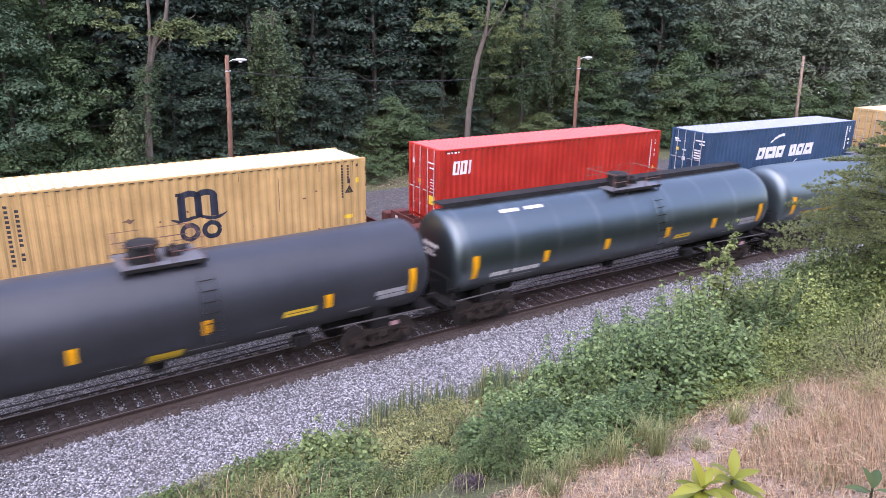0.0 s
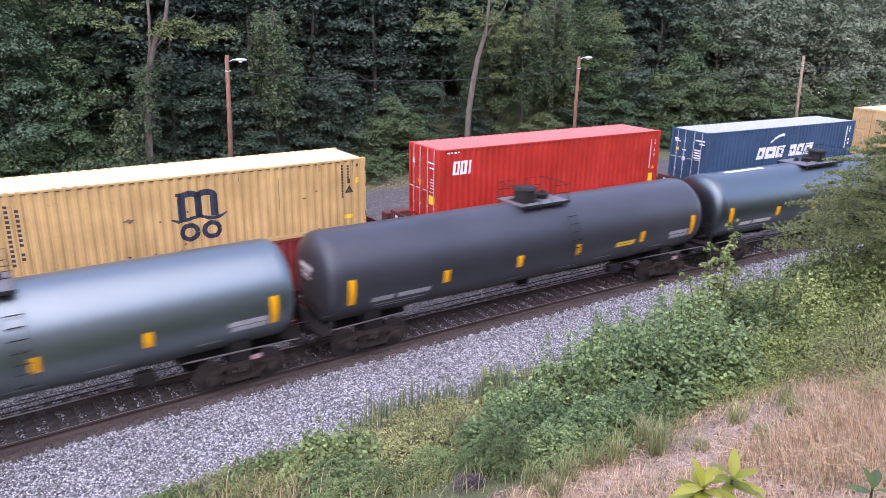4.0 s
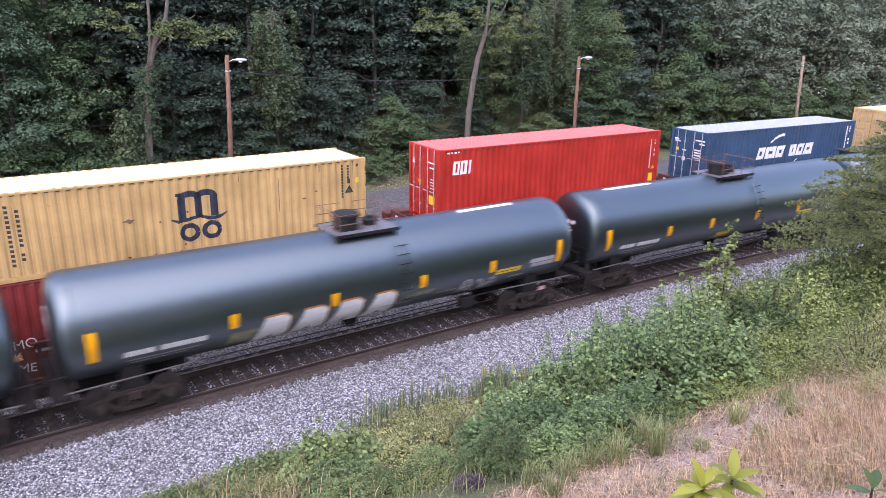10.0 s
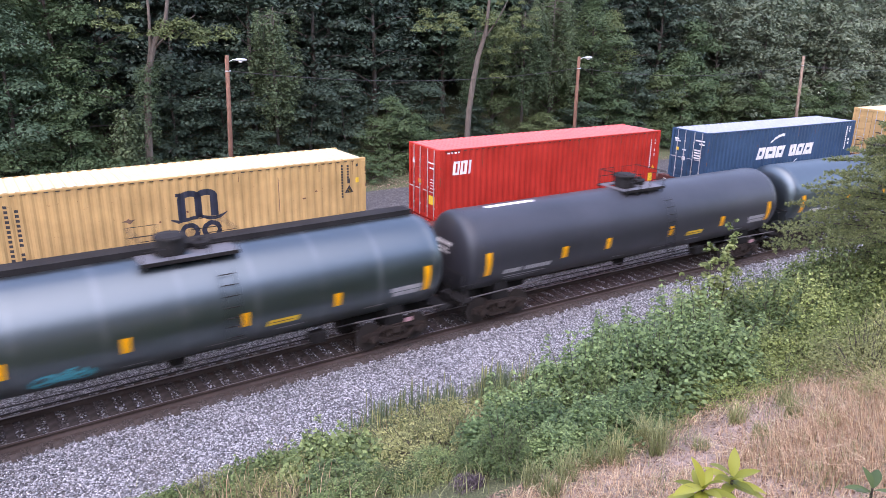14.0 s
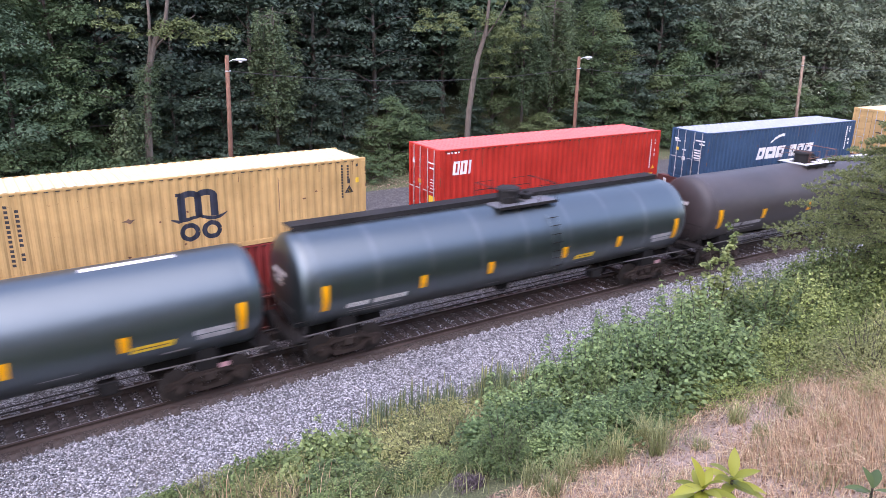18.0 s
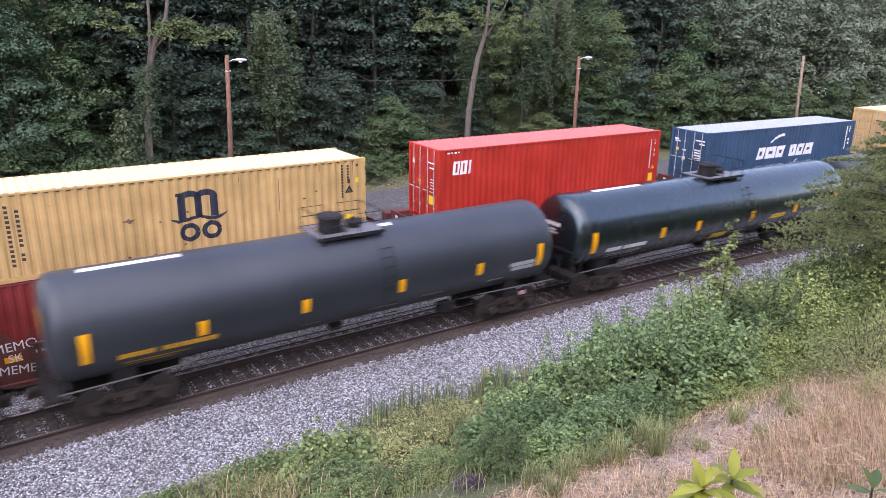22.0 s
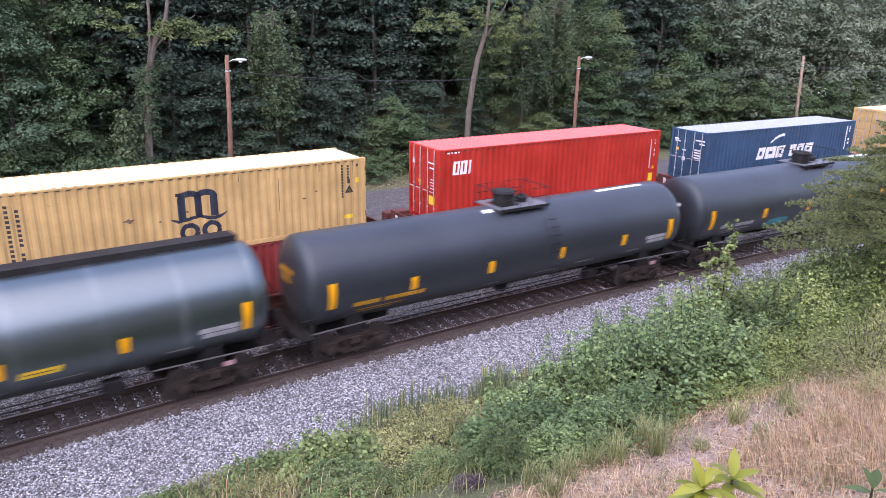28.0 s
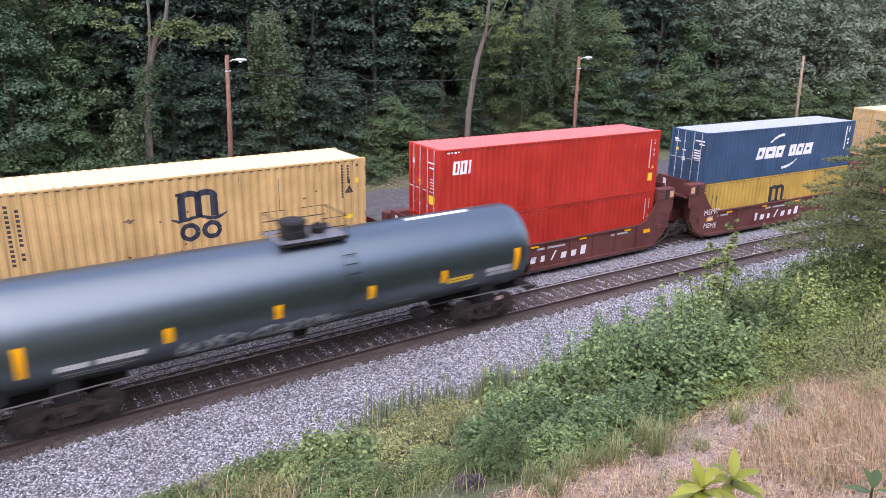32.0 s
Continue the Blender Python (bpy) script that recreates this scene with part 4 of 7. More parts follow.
# ---------------------------------------------------------------- tank cars
def tank_paint(name, col, rough, coat=0.0, dirt=0.3, ior=1.5, rings=0.0, coat_rough=0.3, tint=(0.76, 0.91, 1.0, 1), dust=0.1):
    """Old tank paint; rings: reflected streaks painted paler, at even steps along the tank."""
    m, t, b = mat_nodes(name)
    big = mapped_noise(t, 0.55, 5, 0.6, (0.5, 1.0, 1.0))
    run = mapped_noise(t, 1.0, 5, 0.65, (5.0, 0.6, 0.6))
    fine = mapped_noise(t, 22.0, 5, 0.7)
    r1 = ramp(t, big.outputs["Fac"], [(0.3, tuple(c * (1 - dirt) for c in col)), (0.7, tuple(c * (1 + dirt * 0.7) + 0.003 for c in col))])
    r2 = ramp(t, run.outputs["Fac"], [(0.5, (0, 0, 0)), (0.8, (0.5, 0.5, 0.5))])
    out = mix(t, r2.outputs["Color"], r1.outputs["Color"], tuple(c * 1.4 + 0.004 for c in col))
    if rings:
        co = t.nodes.new("ShaderNodeTexCoord")
        sp = t.nodes.new("ShaderNodeSeparateXYZ")
        t.links.new(co.outputs["Object"], sp.inputs[0])
        pp = t.nodes.new("ShaderNodeMath")
        pp.operation = "PINGPONG"
        pp.inputs[1].default_value = 1.0
        t.links.new(sp.outputs["X"], pp.inputs[0])
        rg = ramp(t, pp.outputs[0], [(0.0, (0.7, 0.7, 0.7)), (0.05, (0.45, 0.45, 0.45)), (0.16, (0, 0, 0))])
        mk = mix(t, 1.0, rg.outputs["Color"], ramp(t, big.outputs["Fac"], [(0.35, (0.1, 0.1, 0.1)), (0.65, (1, 1, 1))]).outputs["Color"], "MULTIPLY")
        out = mix(t, mk, out, (rings, rings * 1.08, rings * 1.12))
    t.links.new(out, b.inputs["Base Color"])
    rr = t.nodes.new("ShaderNodeMapRange")
    rr.inputs[3].default_value, rr.inputs[4].default_value = max(0.05, rough - 0.06), rough + 0.1
    t.links.new(run.outputs["Fac"], rr.inputs[0])
    t.links.new(rr.outputs[0], b.inputs["Roughness"])
    b.inputs["IOR"].default_value = ior
    b.inputs["Specular Tint"].default_value = tint
    b.inputs["Coat Weight"].default_value = coat
    b.inputs["Coat Roughness"].default_value = coat_rough
    b.inputs["Coat IOR"].default_value = 1.5
    b.inputs["Sheen Weight"].default_value = dust
    b.inputs["Sheen Roughness"].default_value = 0.45
    bump(t, b, fine.outputs["Fac"], 0.04, 0.005)
    return m


M["tank_black"] = tank_paint("gloss_black_tank_paint", (0.006, 0.008, 0.009), 0.34, 0.05, ior=2.35, tint=(0.74, 0.93, 1.0, 1), dust=0.02)
M["tank_ringed"] = tank_paint("streaked_black_tank_paint", (0.007, 0.011, 0.012), 0.34, 0.05, ior=2.45, tint=(0.76, 0.94, 1.0, 1), rings=0.09, dust=0.02)
M["tank_shiny"] = tank_paint("fresh_gloss_black_paint", (0.007, 0.010, 0.012), 0.24, 0.4, ior=1.8, coat_rough=0.14, tint=(0.72, 0.92, 1.0, 1), dust=0.0)
M["tank_blue"] = tank_paint("blue_black_tank_paint", (0.006, 0.009, 0.011), 0.36, 0.05, ior=2.5, tint=(0.74, 0.93, 1.0, 1), dust=0.02)
M["tank_pale"] = tank_paint("pale_slate_tank_paint", (0.014, 0.022, 0.025), 0.37, 0.05, ior=2.9, tint=(0.78, 0.95, 1.0, 1), dust=0.06)
M["tank_grey"] = tank_paint("matt_charcoal_tank_paint", (0.024, 0.028, 0.034), 0.46, 0.2, dust=0.05)
M["tank_brown"] = tank_paint("matt_brown_tank_paint", (0.052, 0.041, 0.040), 0.55, 0.15, dust=0.05)
M["tank_violet"] = tank_paint("matt_violet_grey_paint", (0.030, 0.031, 0.038), 0.44, 0.2, dust=0.05)
M["gear_paint"] = painted("black_underframe_paint", (0.016, 0.015, 0.015), 0.65, (0.05, 0.036, 0.03), 0.4)
M["grate"] = plain("grey_platform_plate", (0.17, 0.175, 0.19), 0.5, 0.3)
M["grate_white"] = plain("white_platform_plate", (0.72, 0.72, 0.73), 0.55, 0.0)
M["rail_red"] = plain("red_oxide_handrail", (0.17, 0.08, 0.06), 0.6)
M["pipe_grey"] = plain("dusty_pipe_paint", (0.085, 0.078, 0.075), 0.55)
M["orange_spray"] = plain("orange_spray_paint", (0.55, 0.24, 0.08), 0.6)
M["sticker_pink"] = plain("pale_pink_hose_tag", (0.52, 0.30, 0.32), 0.6)


def tank_shell(radius, half, depth, zc, sides=56):
    prof = []
    n = 9
    for k in range(n + 1):
        a = (math.pi / 2) * k / n
        r = max(0.001, radius * math.sin(a) ** (2 / 3.4))
        prof.append((r, -half - depth * max(0.0, math.cos(a)) ** (2 / 3.4)))
    for x in np.linspace(-half + 0.6, half - 0.6, 9):
        prof.append((radius, float(x)))
    for k in range(n, -1, -1):
        a = (math.pi / 2) * k / n
        r = max(0.001, radius * math.sin(a) ** (2 / 3.4))
        prof.append((r, half + depth * max(0.0, math.cos(a)) ** (2 / 3.4)))
    bm = lathe(prof, sides, "x")
    for v in bm.verts:
        v.co.z += zc
    return bm


def wrap(polys, radius, zc, lift=0.005, side=-1):
    """Shapes given as (x, height) on the near side of the tank, bent to its curve."""
    bm = bmesh.new()
    for poly in polys:
        bm.faces.new([bm.verts.new((u, v, 0)) for u, v in poly])
    bmesh.ops.remove_doubles(bm, verts=bm.verts, dist=0.0005)
    vs = [v.co.y for v in bm.verts]
    step = 0.16
    k = math.ceil(min(vs) / step)
    while k * step < max(vs):
        bmesh.ops.bisect_plane(bm, geom=bm.verts[:] + bm.edges[:] + bm.faces[:], plane_co=(0, k * step, 0), plane_no=(0, 1, 0))
        k += 1
    r = radius + lift
    for v in bm.verts:
        a = (v.co.y - zc) / radius
        v.co = Vector((v.co.x, side * r * math.cos(a), zc + r * math.sin(a)))
    return bm


def wrap_each(name, shapes, radius, zc, material, parent, label="", lift=0.005):
    for item in shapes:
        part(name, wrap(item if isinstance(item, Stroke) else [item], radius, zc, lift), material, parent, label)


def extrude_yz(poly, x0, x1):
    """A plate across the car: outline in (y, z), between two places along it."""
    bm = bmesh.new()
    a = [bm.verts.new((x0, y, z)) for y, z in poly]
    b = [bm.verts.new((x1, y, z)) for y, z in poly]
    bm.faces.new(a)
    bm.faces.new(b[::-1])
    n = len(poly)
    for k in range(n):
        bm.faces.new((a[k], b[k], b[(k + 1) % n], a[(k + 1) % n]))
    bmesh.ops.recalc_face_normals(bm, faces=bm.faces)
    return bm


def bars_row(x, n, step, z0, z1):
    """A row of plain bars in place of characters."""
    return [rect(x + step * k, x + step * (k + 0.86), z0, z1, 0.02) for k in range(n)]


def tank_car(spec):
    """spec: left and right stripe positions along the train, paint, options."""
    s_left, s_right, paint, opt = spec
    half_stripe = (s_right - s_left) / 2
    radius = 1.53 if "walk" in opt else 1.49
    zc = 2.60 if "walk" in opt else 2.55
    half = half_stripe + 0.30
    depth = 0.52
    names = {"tank_black": "gloss black", "tank_shiny": "shiny fresh black", "tank_blue": "blue-black", "tank_grey": "matt charcoal", "tank_brown": "matt brown", "tank_violet": "matt violet-grey", "tank_pale": "pale slate grey", "tank_ringed": "streaked black"}
    extra = "with long roof walkway" if "walk" in opt else ("with white graffiti on its side" if "white" in opt else ("with teal sprayed scrawl" if "teal" in opt else ("with white platform plate" if "plate" in opt else "with amber stripes and ladder")))
    root = thing("tank_car", pose(0, 0, 0), "%s tank car %s, rolling past" % (names[paint], extra), "tank car", "passing tank train")
    tank = part("tank", tank_shell(radius, half, depth, zc), M[paint], root, smooth_faces=True)
    top = zc + radius

    def on_top(y):
        return zc + math.sqrt(max(0.01, radius * radius - y * y))

    for x in (-half, half):
        wdt, out = 0.03, 0.004
        prof = [(radius - 0.01, x - wdt), (radius + out, x - wdt * 0.8), (radius + out, x + wdt * 0.8), (radius - 0.01, x + wdt)]
        ring = lathe(prof, 56, "x")
        bmesh.ops.delete(ring, geom=[f for f in ring.faces if len(f.verts) > 4], context="FACES_ONLY")
        for v in ring.verts:
            v.co.z += zc
        part("tank_band", ring, M[paint], tank, smooth_faces=True)
    # reflective stripes
    inner = opt.get("small", (-4.3, -1.2, 1.85, 4.6))
    for x in (-half_stripe, half_stripe):
        part("end_stripe", wrap([rect(x - 0.12, x + 0.12, 1.92, 2.80)], radius, zc), M["stripe"], tank, "tall amber reflector")
    for f in inner:
        x = f
        part("side_stripe", wrap([rect(x - 0.125, x + 0.125, 2.06, 2.52)], radius, zc), M["stripe"], tank, "amber reflector")
    for y in (-half_stripe, half_stripe) :
        part("end_stripe", wrap([rect(y - 0.12, y + 0.12, 1.92, 2.80)], radius, zc, side=1), M["stripe"], tank, "tall amber reflector")
    # stencils: data bars at both ends, plates
    left = -half_stripe
    if "orange" in opt:
        wrap_each("stencil", bars_row(left + 0.75, 4, 0.235, 1.82, 2.0) + bars_row(left + 1.85, 6, 0.25, 1.82, 2.0), radius, zc, M["orange_ink"], tank, "orange stencilled bar")
        wrap_each("stencil_line", [rect(left + 0.9, left + 2.6, 1.60, 1.64), rect(left + 0.9, left + 2.2, 1.48, 1.51)], radius, zc, M["orange_ink"], tank, "thin orange stencil line")
    else:
        ink = M["white_ink"] if paint in ("tank_black", "tank_shiny", "tank_blue", "tank_ringed") else M["grey_ink"]
        wrap_each("stencil", bars_row(left + 0.72, 4, 0.20, 1.85, 2.04) + bars_row(left + 1.66, 6, 0.205, 1.85, 2.04), radius, zc, ink, tank, "pale stencilled bar")
        wrap_each("stencil_line", [rect(left + 0.85, left + 2.7, 1.66, 1.70), rect(left + 0.85, left + 2.4, 1.54, 1.57)], radius, zc, M["grey_ink"], tank)
    rt = half_stripe
    wrap_each("data_bar", [rect(rt - 1.35 + 0.1 * k, rt - 0.22, 2.10 - 0.19 * k, 2.26 - 0.19 * k) for k in range(2)] + [rect(rt - 2.2, rt - 1.5, 1.62, 1.68)], radius, zc, M["grey_ink"], tank, "faded stencil bar")
    for bx, bw, bz in opt.get("bars", ()):
        tall = 0.40 if bz < 1.4 else 0.21
        part("placard", wrap([rect(bx, bx + bw, bz, bz + tall, 0.06)], radius, zc), M["yellow_ink"], tank, "yellow label plate")
        part("placard_text", wrap([rect(bx + 0.12, bx + bw - 0.12, bz + 0.09, bz + 0.12)], radius, zc, 0.008), M["brown_ink"], tank)
    for bx, bw, bz in opt.get("lines", ((0.6, 1.1, 1.5), (2.6, 0.9, 1.62), (-1.6, 0.7, 1.45))):
        part("stencil_line", wrap([rect(bx, bx + bw, bz, bz + 0.035)], radius, zc), M["grey_ink"], tank)
    if "white" in opt:
        base = opt["white"]
        for k in range(4):
            x, w = base + 1.2 * k, 1.08
            wrap_each("graffiti", [[(x - 0.06, 0.95), (x + w * 0.95, 0.95), (x + w, 2.06), (x + w * 0.8, 2.2), (x + w * 0.3, 2.18), (x + w * 0.14, 1.7)]], radius, zc, M["white_ink"], tank, "white sprayed block", 0.006)
            wrap_each("graffiti_shade", [[(x + w * 0.95, 0.95), (x + w * 1.05, 1.1), (x + w * 1.16, 2.1), (x + w * 1.02, 2.1)], [(x + 0.40, 1.12), (x + 0.62, 1.12), (x + 0.53, 1.42)]], radius, zc, M["brown_ink"], tank, "brown sprayed shade", 0.009)
            wrap_each("graffiti_edge", [[(x + w * 0.28, 2.17), (x + w * 0.8, 2.19), (x + w * 1.0, 2.06), (x + w * 1.0, 2.12), (x + w * 0.8, 2.26), (x + w * 0.26, 2.24)]], radius, zc, M["orange_spray"], tank, "orange sprayed rim", 0.008)
        wrap_each("graffiti", [rect(base - 0.85, base - 0.12, 1.3, 1.88, 0.2), rect(base + 5.0, base + 6.0, 1.74, 1.92, 0.2)], radius, zc, M["olive_ink"], tank, "olive sprayed patch", 0.006)
    for key, ink, low, high in (("teal", "teal_ink", 1.42, 1.92), ("scrawl", "pale_spray", 1.22, 1.90), ("olive", "olive_ink", 1.22, 1.86)):
        if key in opt:
            b0, span = opt[key]
            rng = random.Random(int(b0 * 7) + 11)
            polys, x = [], b0
            # one looping outline for each sprayed letter
            while x < b0 + span:
                w = rng.uniform(0.38, 0.62)
                mid, tall = (low + high) / 2 + rng.uniform(-0.05, 0.05), (high - low) / 2 * rng.uniform(0.75, 1.05)
                turn, n = rng.uniform(0, 360), 9
                pts = [(px + 0.12 * (pz - mid), pz) for px, pz in arc_pts(x + w / 2, mid, w / 2, tall, turn, turn + rng.uniform(200, 330), n)]
                polys.append(band(pts, 0.07))
                polys.append(band([(x + rng.uniform(0, w), low + 0.05), (x + rng.uniform(0.2, 0.9) * w, mid), (x + rng.uniform(0, w) + 0.06, high - 0.03)], 0.08))
                if key == "teal" or rng.random() < 0.35:
                    polys.append(band([(x, mid - 0.1), (x + w, mid + 0.06)], 0.09))
                x += w * (0.55 if key == "teal" else 0.92)
            wrap_each("graffiti", polys, radius, zc, M[ink], tank, "sprayed stroke", 0.006)
    for (bx, bw, bv) in opt.get("patch", ()):
        part("roof_marking", wrap([rect(bx, bx + bw, bv + 0.07, bv + (0.24 if bv < 4.3 else 0.29))], radius, zc), M["white_ink"], tank, "white painted roof patch")
    # emblem on the head
    ink = M["orange_ink"] if "orange" in opt else M["white_ink"]
    for k in range(4):
        y = 0.62 - 0.25 * k
        part("head_stencil", box_bm(-half - depth - 0.004, -half - depth + 0.05, y - 0.20, y, 2.84, 2.98), ink, tank)
    for k in range(2):
        part("head_stencil", box_bm(-half - depth - 0.004, -half - depth + 0.05, -0.1 - 0.1 * k, 0.56 - 0.08 * k, 2.66 - 0.12 * k, 2.72 - 0.12 * k), ink, tank)
    # manway housing, valves, platform
    cx = opt.get("dome", 0.15 if "walk" in opt else -0.05)
    pa, pb = opt.get("deck", (-0.97, 1.68) if "walk" in opt else (-0.68, 1.5))
    way = 1 if pb > -pa else -1
    pa, pb = cx + pa, cx + pb
    plate = M["grate_white"] if "plate" in opt else M["grate"]
    zp = top + 0.02
    yw = 0.80
    pl = bmesh.new()
    hole = 0.46
    box(pl, pa, cx - hole, -yw, yw, zp - 0.03, zp)
    box(pl, cx + hole, pb, -yw, yw, zp - 0.03, zp)
    box(pl, cx - hole, cx + hole, -yw, -hole, zp - 0.03, zp)
    box(pl, cx - hole, cx + hole, hole, yw, zp - 0.03, zp)
    bmesh.ops.remove_doubles(pl, verts=pl.verts, dist=0.0005)
    plat = part("platform", pl, plate, root, "plate platform round the manway")
    for y in (-yw - 0.025, yw + 0.003):
        part("platform_edge", box_bm(pa - 0.02, pb + 0.02, y, y + 0.022, zp - 0.09, zp + 0.012), M["gear_paint"], plat)
    for x in np.linspace(pa + 0.1, pb - 0.1, 4):
        for sy in (-1, 1):
            part("platform_bracket", tube_bm([(x, sy * 0.79, zp - 0.04), (x, sy * 0.78, on_top(0.78) - 0.02)], 0.025, 6), M["gear_paint"], plat)
    dome = part("manway_housing", lathe([(0.40, top - 0.12), (0.40, top + 0.40), (0.385, top + 0.41), (0.45, top + 0.42), (0.45, top + 0.48), (0.38, top + 0.53), (0.05, top + 0.555)], 24), M["gear_paint"], root, smooth_faces=False)
    for v in dome.data.vertices:
        v.co.x += cx
    for k in range(6):
        a = k * math.pi / 3 + 0.3
        part("lid_bolt", tube_bm([(cx + 0.41 * math.cos(a), 0.41 * math.sin(a), top + 0.47), (cx + 0.41 * math.cos(a), 0.41 * math.sin(a), top + 0.54)], 0.025, 6), M["gear_paint"], dome)
    va = lathe([(0.22, top - 0.1), (0.22, top + 0.14), (0.27, top + 0.16), (0.27, top + 0.21), (0.11, top + 0.24), (0.09, top + 0.32), (0.02, top + 0.33)], 16)
    for v in va.verts:
        v.co.x += cx + way * 0.82
    part("valve", va, M["gear_paint"], root)
    va = lathe([(0.12, top - 0.1), (0.12, top + 0.17), (0.05, top + 0.2)], 12)
    for v in va.verts:
        v.co.x += cx + way * 1.18
        v.co.y += 0.25
    part("valve", va, M["gear_paint"], root)
    rl = M["rail_red"] if opt.get("redrail") else M["gear_paint"]
    for sy in (-1, 1):
        y, zb = sy * 0.78, zp
        for x0, x1 in ((pa + 0.05, pa + 0.8), (pb - 0.85, pb - 0.05)):
            part("handrail", tube_bm([(x0, y, zb), (x0, y, zb + 0.62), (x1, y, zb + 0.62), (x1, y, zb)], 0.019, 6), rl, plat)
            part("handrail", tube_bm([(x0, y, zb + 0.32), (x1, y, zb + 0.32)], 0.015, 6), rl, plat)
    for x in (pa + 0.05, pb - 0.05):
        part("handrail", tube_bm([(x, -0.78, zp + 0.62), (x, 0.78, zp + 0.62)], 0.019, 6), rl, plat)
    # ladders down both sides
    lx = 1.27
    for sy in (-1, 1):
        for dx in (-0.22, 0.22):
            pts = [(lx + dx, sy * (radius + 0.10) * math.cos(a), zc + (radius + 0.10) * math.sin(a)) for a in (radians(d) for d in (46, 34, 22, 10, 0))] + [(lx + dx, sy * (radius + 0.10), 1.0)]
            part("ladder_stile", tube_bm(pts, 0.016, 6), M[paint], root)
        for k in range(9):
            if k < 5:
                a = radians(40 - 11 * k)
                p = (sy * (radius + 0.10) * math.cos(a), zc + (radius + 0.10) * math.sin(a))
            else:
                p = (sy * (radius + 0.10), zc - 0.05 - 0.32 * (k - 4))
            part("ladder_rung", tube_bm([(lx - 0.22, *p), (lx + 0.22, *p)], 0.016, 6), M["gear_paint"], root)
    if "walk" in opt:
        wk = part("roof_walkway", box_bm(-half - 0.1, half + 0.1, 0.12, 0.72, top + 0.10, top + 0.16), M["gear_paint"], root, "long dark walkway plank")
        part("walkway_lip", box_bm(-half - 0.1, half + 0.1, 0.085, 0.117, top - 0.03, top + 0.17), M["gear_paint"], wk)
        for x in np.linspace(-half + 0.4, half - 0.4, 9):
            part("walkway_bracket", box_bm(x - 0.04, x + 0.04, 0.14, 0.70, on_top(0.7) - 0.02, top + 0.10), M["gear_paint"], wk)
    # underframe: stub sills, cradles, end decks, rails along the belly
    xe_end = half_stripe + 1.375
    tx = half_stripe - 0.92
    for e in (-1, 1):
        a, b = sorted((e * (tx - 1.6), e * (xe_end - 0.28)))
        part("stub_sill", box_bm(a, b, -0.30, 0.30, 0.76, 1.08, bevel=0.01), M["gear_paint"], root)
        cr = extrude_xz([(-0.35, 0.75), (0.35, 0.75), (0.22, 1.75), (-0.22, 1.75)], -1.02, 1.02)
        part("cradle", cr, M["gear_paint"], root, m=pose(e * tx, 0, 0))
        a, b = sorted((e * (half + 0.25), e * (xe_end - 0.32)))
        part("end_deck", box_bm(a, b, -1.42, 1.42, 1.10, 1.15), M["gear_paint"], root)
        a, b = sorted((e * (half + 0.12), e * (half + 0.22)))
        part("head_brace", extrude_yz([(-0.95, 1.15), (0.95, 1.15), (0.6, 1.82), (-0.6, 1.82)], a, b), M["gear_paint"], root)
        part("uncoupling_lever", tube_bm([(e * (xe_end - 0.3), -1.35, 1.02), (e * (xe_end - 0.3), -0.3, 1.02), (e * (xe_end - 0.18), -0.1, 0.98)], 0.016, 6), M["gear_paint"], root)
        for sy in (-1, 1):
            part("grab_iron", tube_bm([(e * (half + 0.30), sy * 1.41, 1.15), (e * (half + 0.30), sy * 1.41, 1.75), (e * (half + 0.72), sy * 1.41, 1.75)], 0.018, 6), M["gear_paint"], root)
        part("end_rail", tube_bm([(e * (half + 0.72), -1.40, 1.15), (e * (half + 0.72), -1.40, 2.12), (e * (half + 0.72), 1.40, 2.12), (e * (half + 0.72), 1.40, 1.15)], 0.02, 6), M["gear_paint"], root)
        for sy in (-1, 1):
            part("step_ladder", tube_bm([(e * (half + 0.35), sy * 1.43, 1.12), (e * (half + 0.35), sy * 1.45, 0.45), (e * (half + 0.75), sy * 1.45, 0.45), (e * (half + 0.75), sy * 1.43, 1.12)], 0.02, 6), M["gear_paint"], root)
            part("side_rail", tube_bm([(e * (tx - 1.7), sy * 1.30, 1.30), (e * (half + 0.4), sy * 1.44, 1.28)], 0.026, 6), M["pipe_grey"], root)
        cp = put("coupler", gear()["coupler"], root, pose(e * (xe_end - 0.22), 0, 0, 0, 0, 0 if e > 0 else 180))
        part("brake_hose", tube_bm([(e * (xe_end - 0.5), -0.35, 0.8), (e * (xe_end - 0.3), -0.4, 0.55), (e * (xe_end - 0.05), -0.3, 0.45)], 0.03, 6), M["rubber"], root)
    wheel = part("brake_wheel", lathe([(0.24, -0.02), (0.28, -0.02), (0.28, 0.02), (0.24, 0.02), (0.23, 0.0)], 20, "x"), M["gear_paint"], root)
    for v in wheel.data.vertices:
        v.co += Vector((half + 0.80, -0.62, 1.72))
    part("brake_post", tube_bm([(half + 0.78, -0.62, 1.15), (half + 0.78, -0.62, 1.74)], 0.03, 6), M["gear_paint"], root)
    part("belly_beam", box_bm(-half + 2.4, half - 2.4, -0.12, 0.12, 0.98, 1.08), M["gear_paint"], root)
    for sy in (-1, 1):
        part("belly_rail", tube_bm([(-tx + 1.7, sy * 1.30, 1.30), (tx - 1.7, sy * 1.30, 1.30)], 0.018, 6), M["gear_paint"], root)
    part("bottom_valve", lathe([(0.22, 0.70), (0.26, 0.85), (0.26, 1.08), (0.1, 1.1)], 12), M["gear_paint"], root)
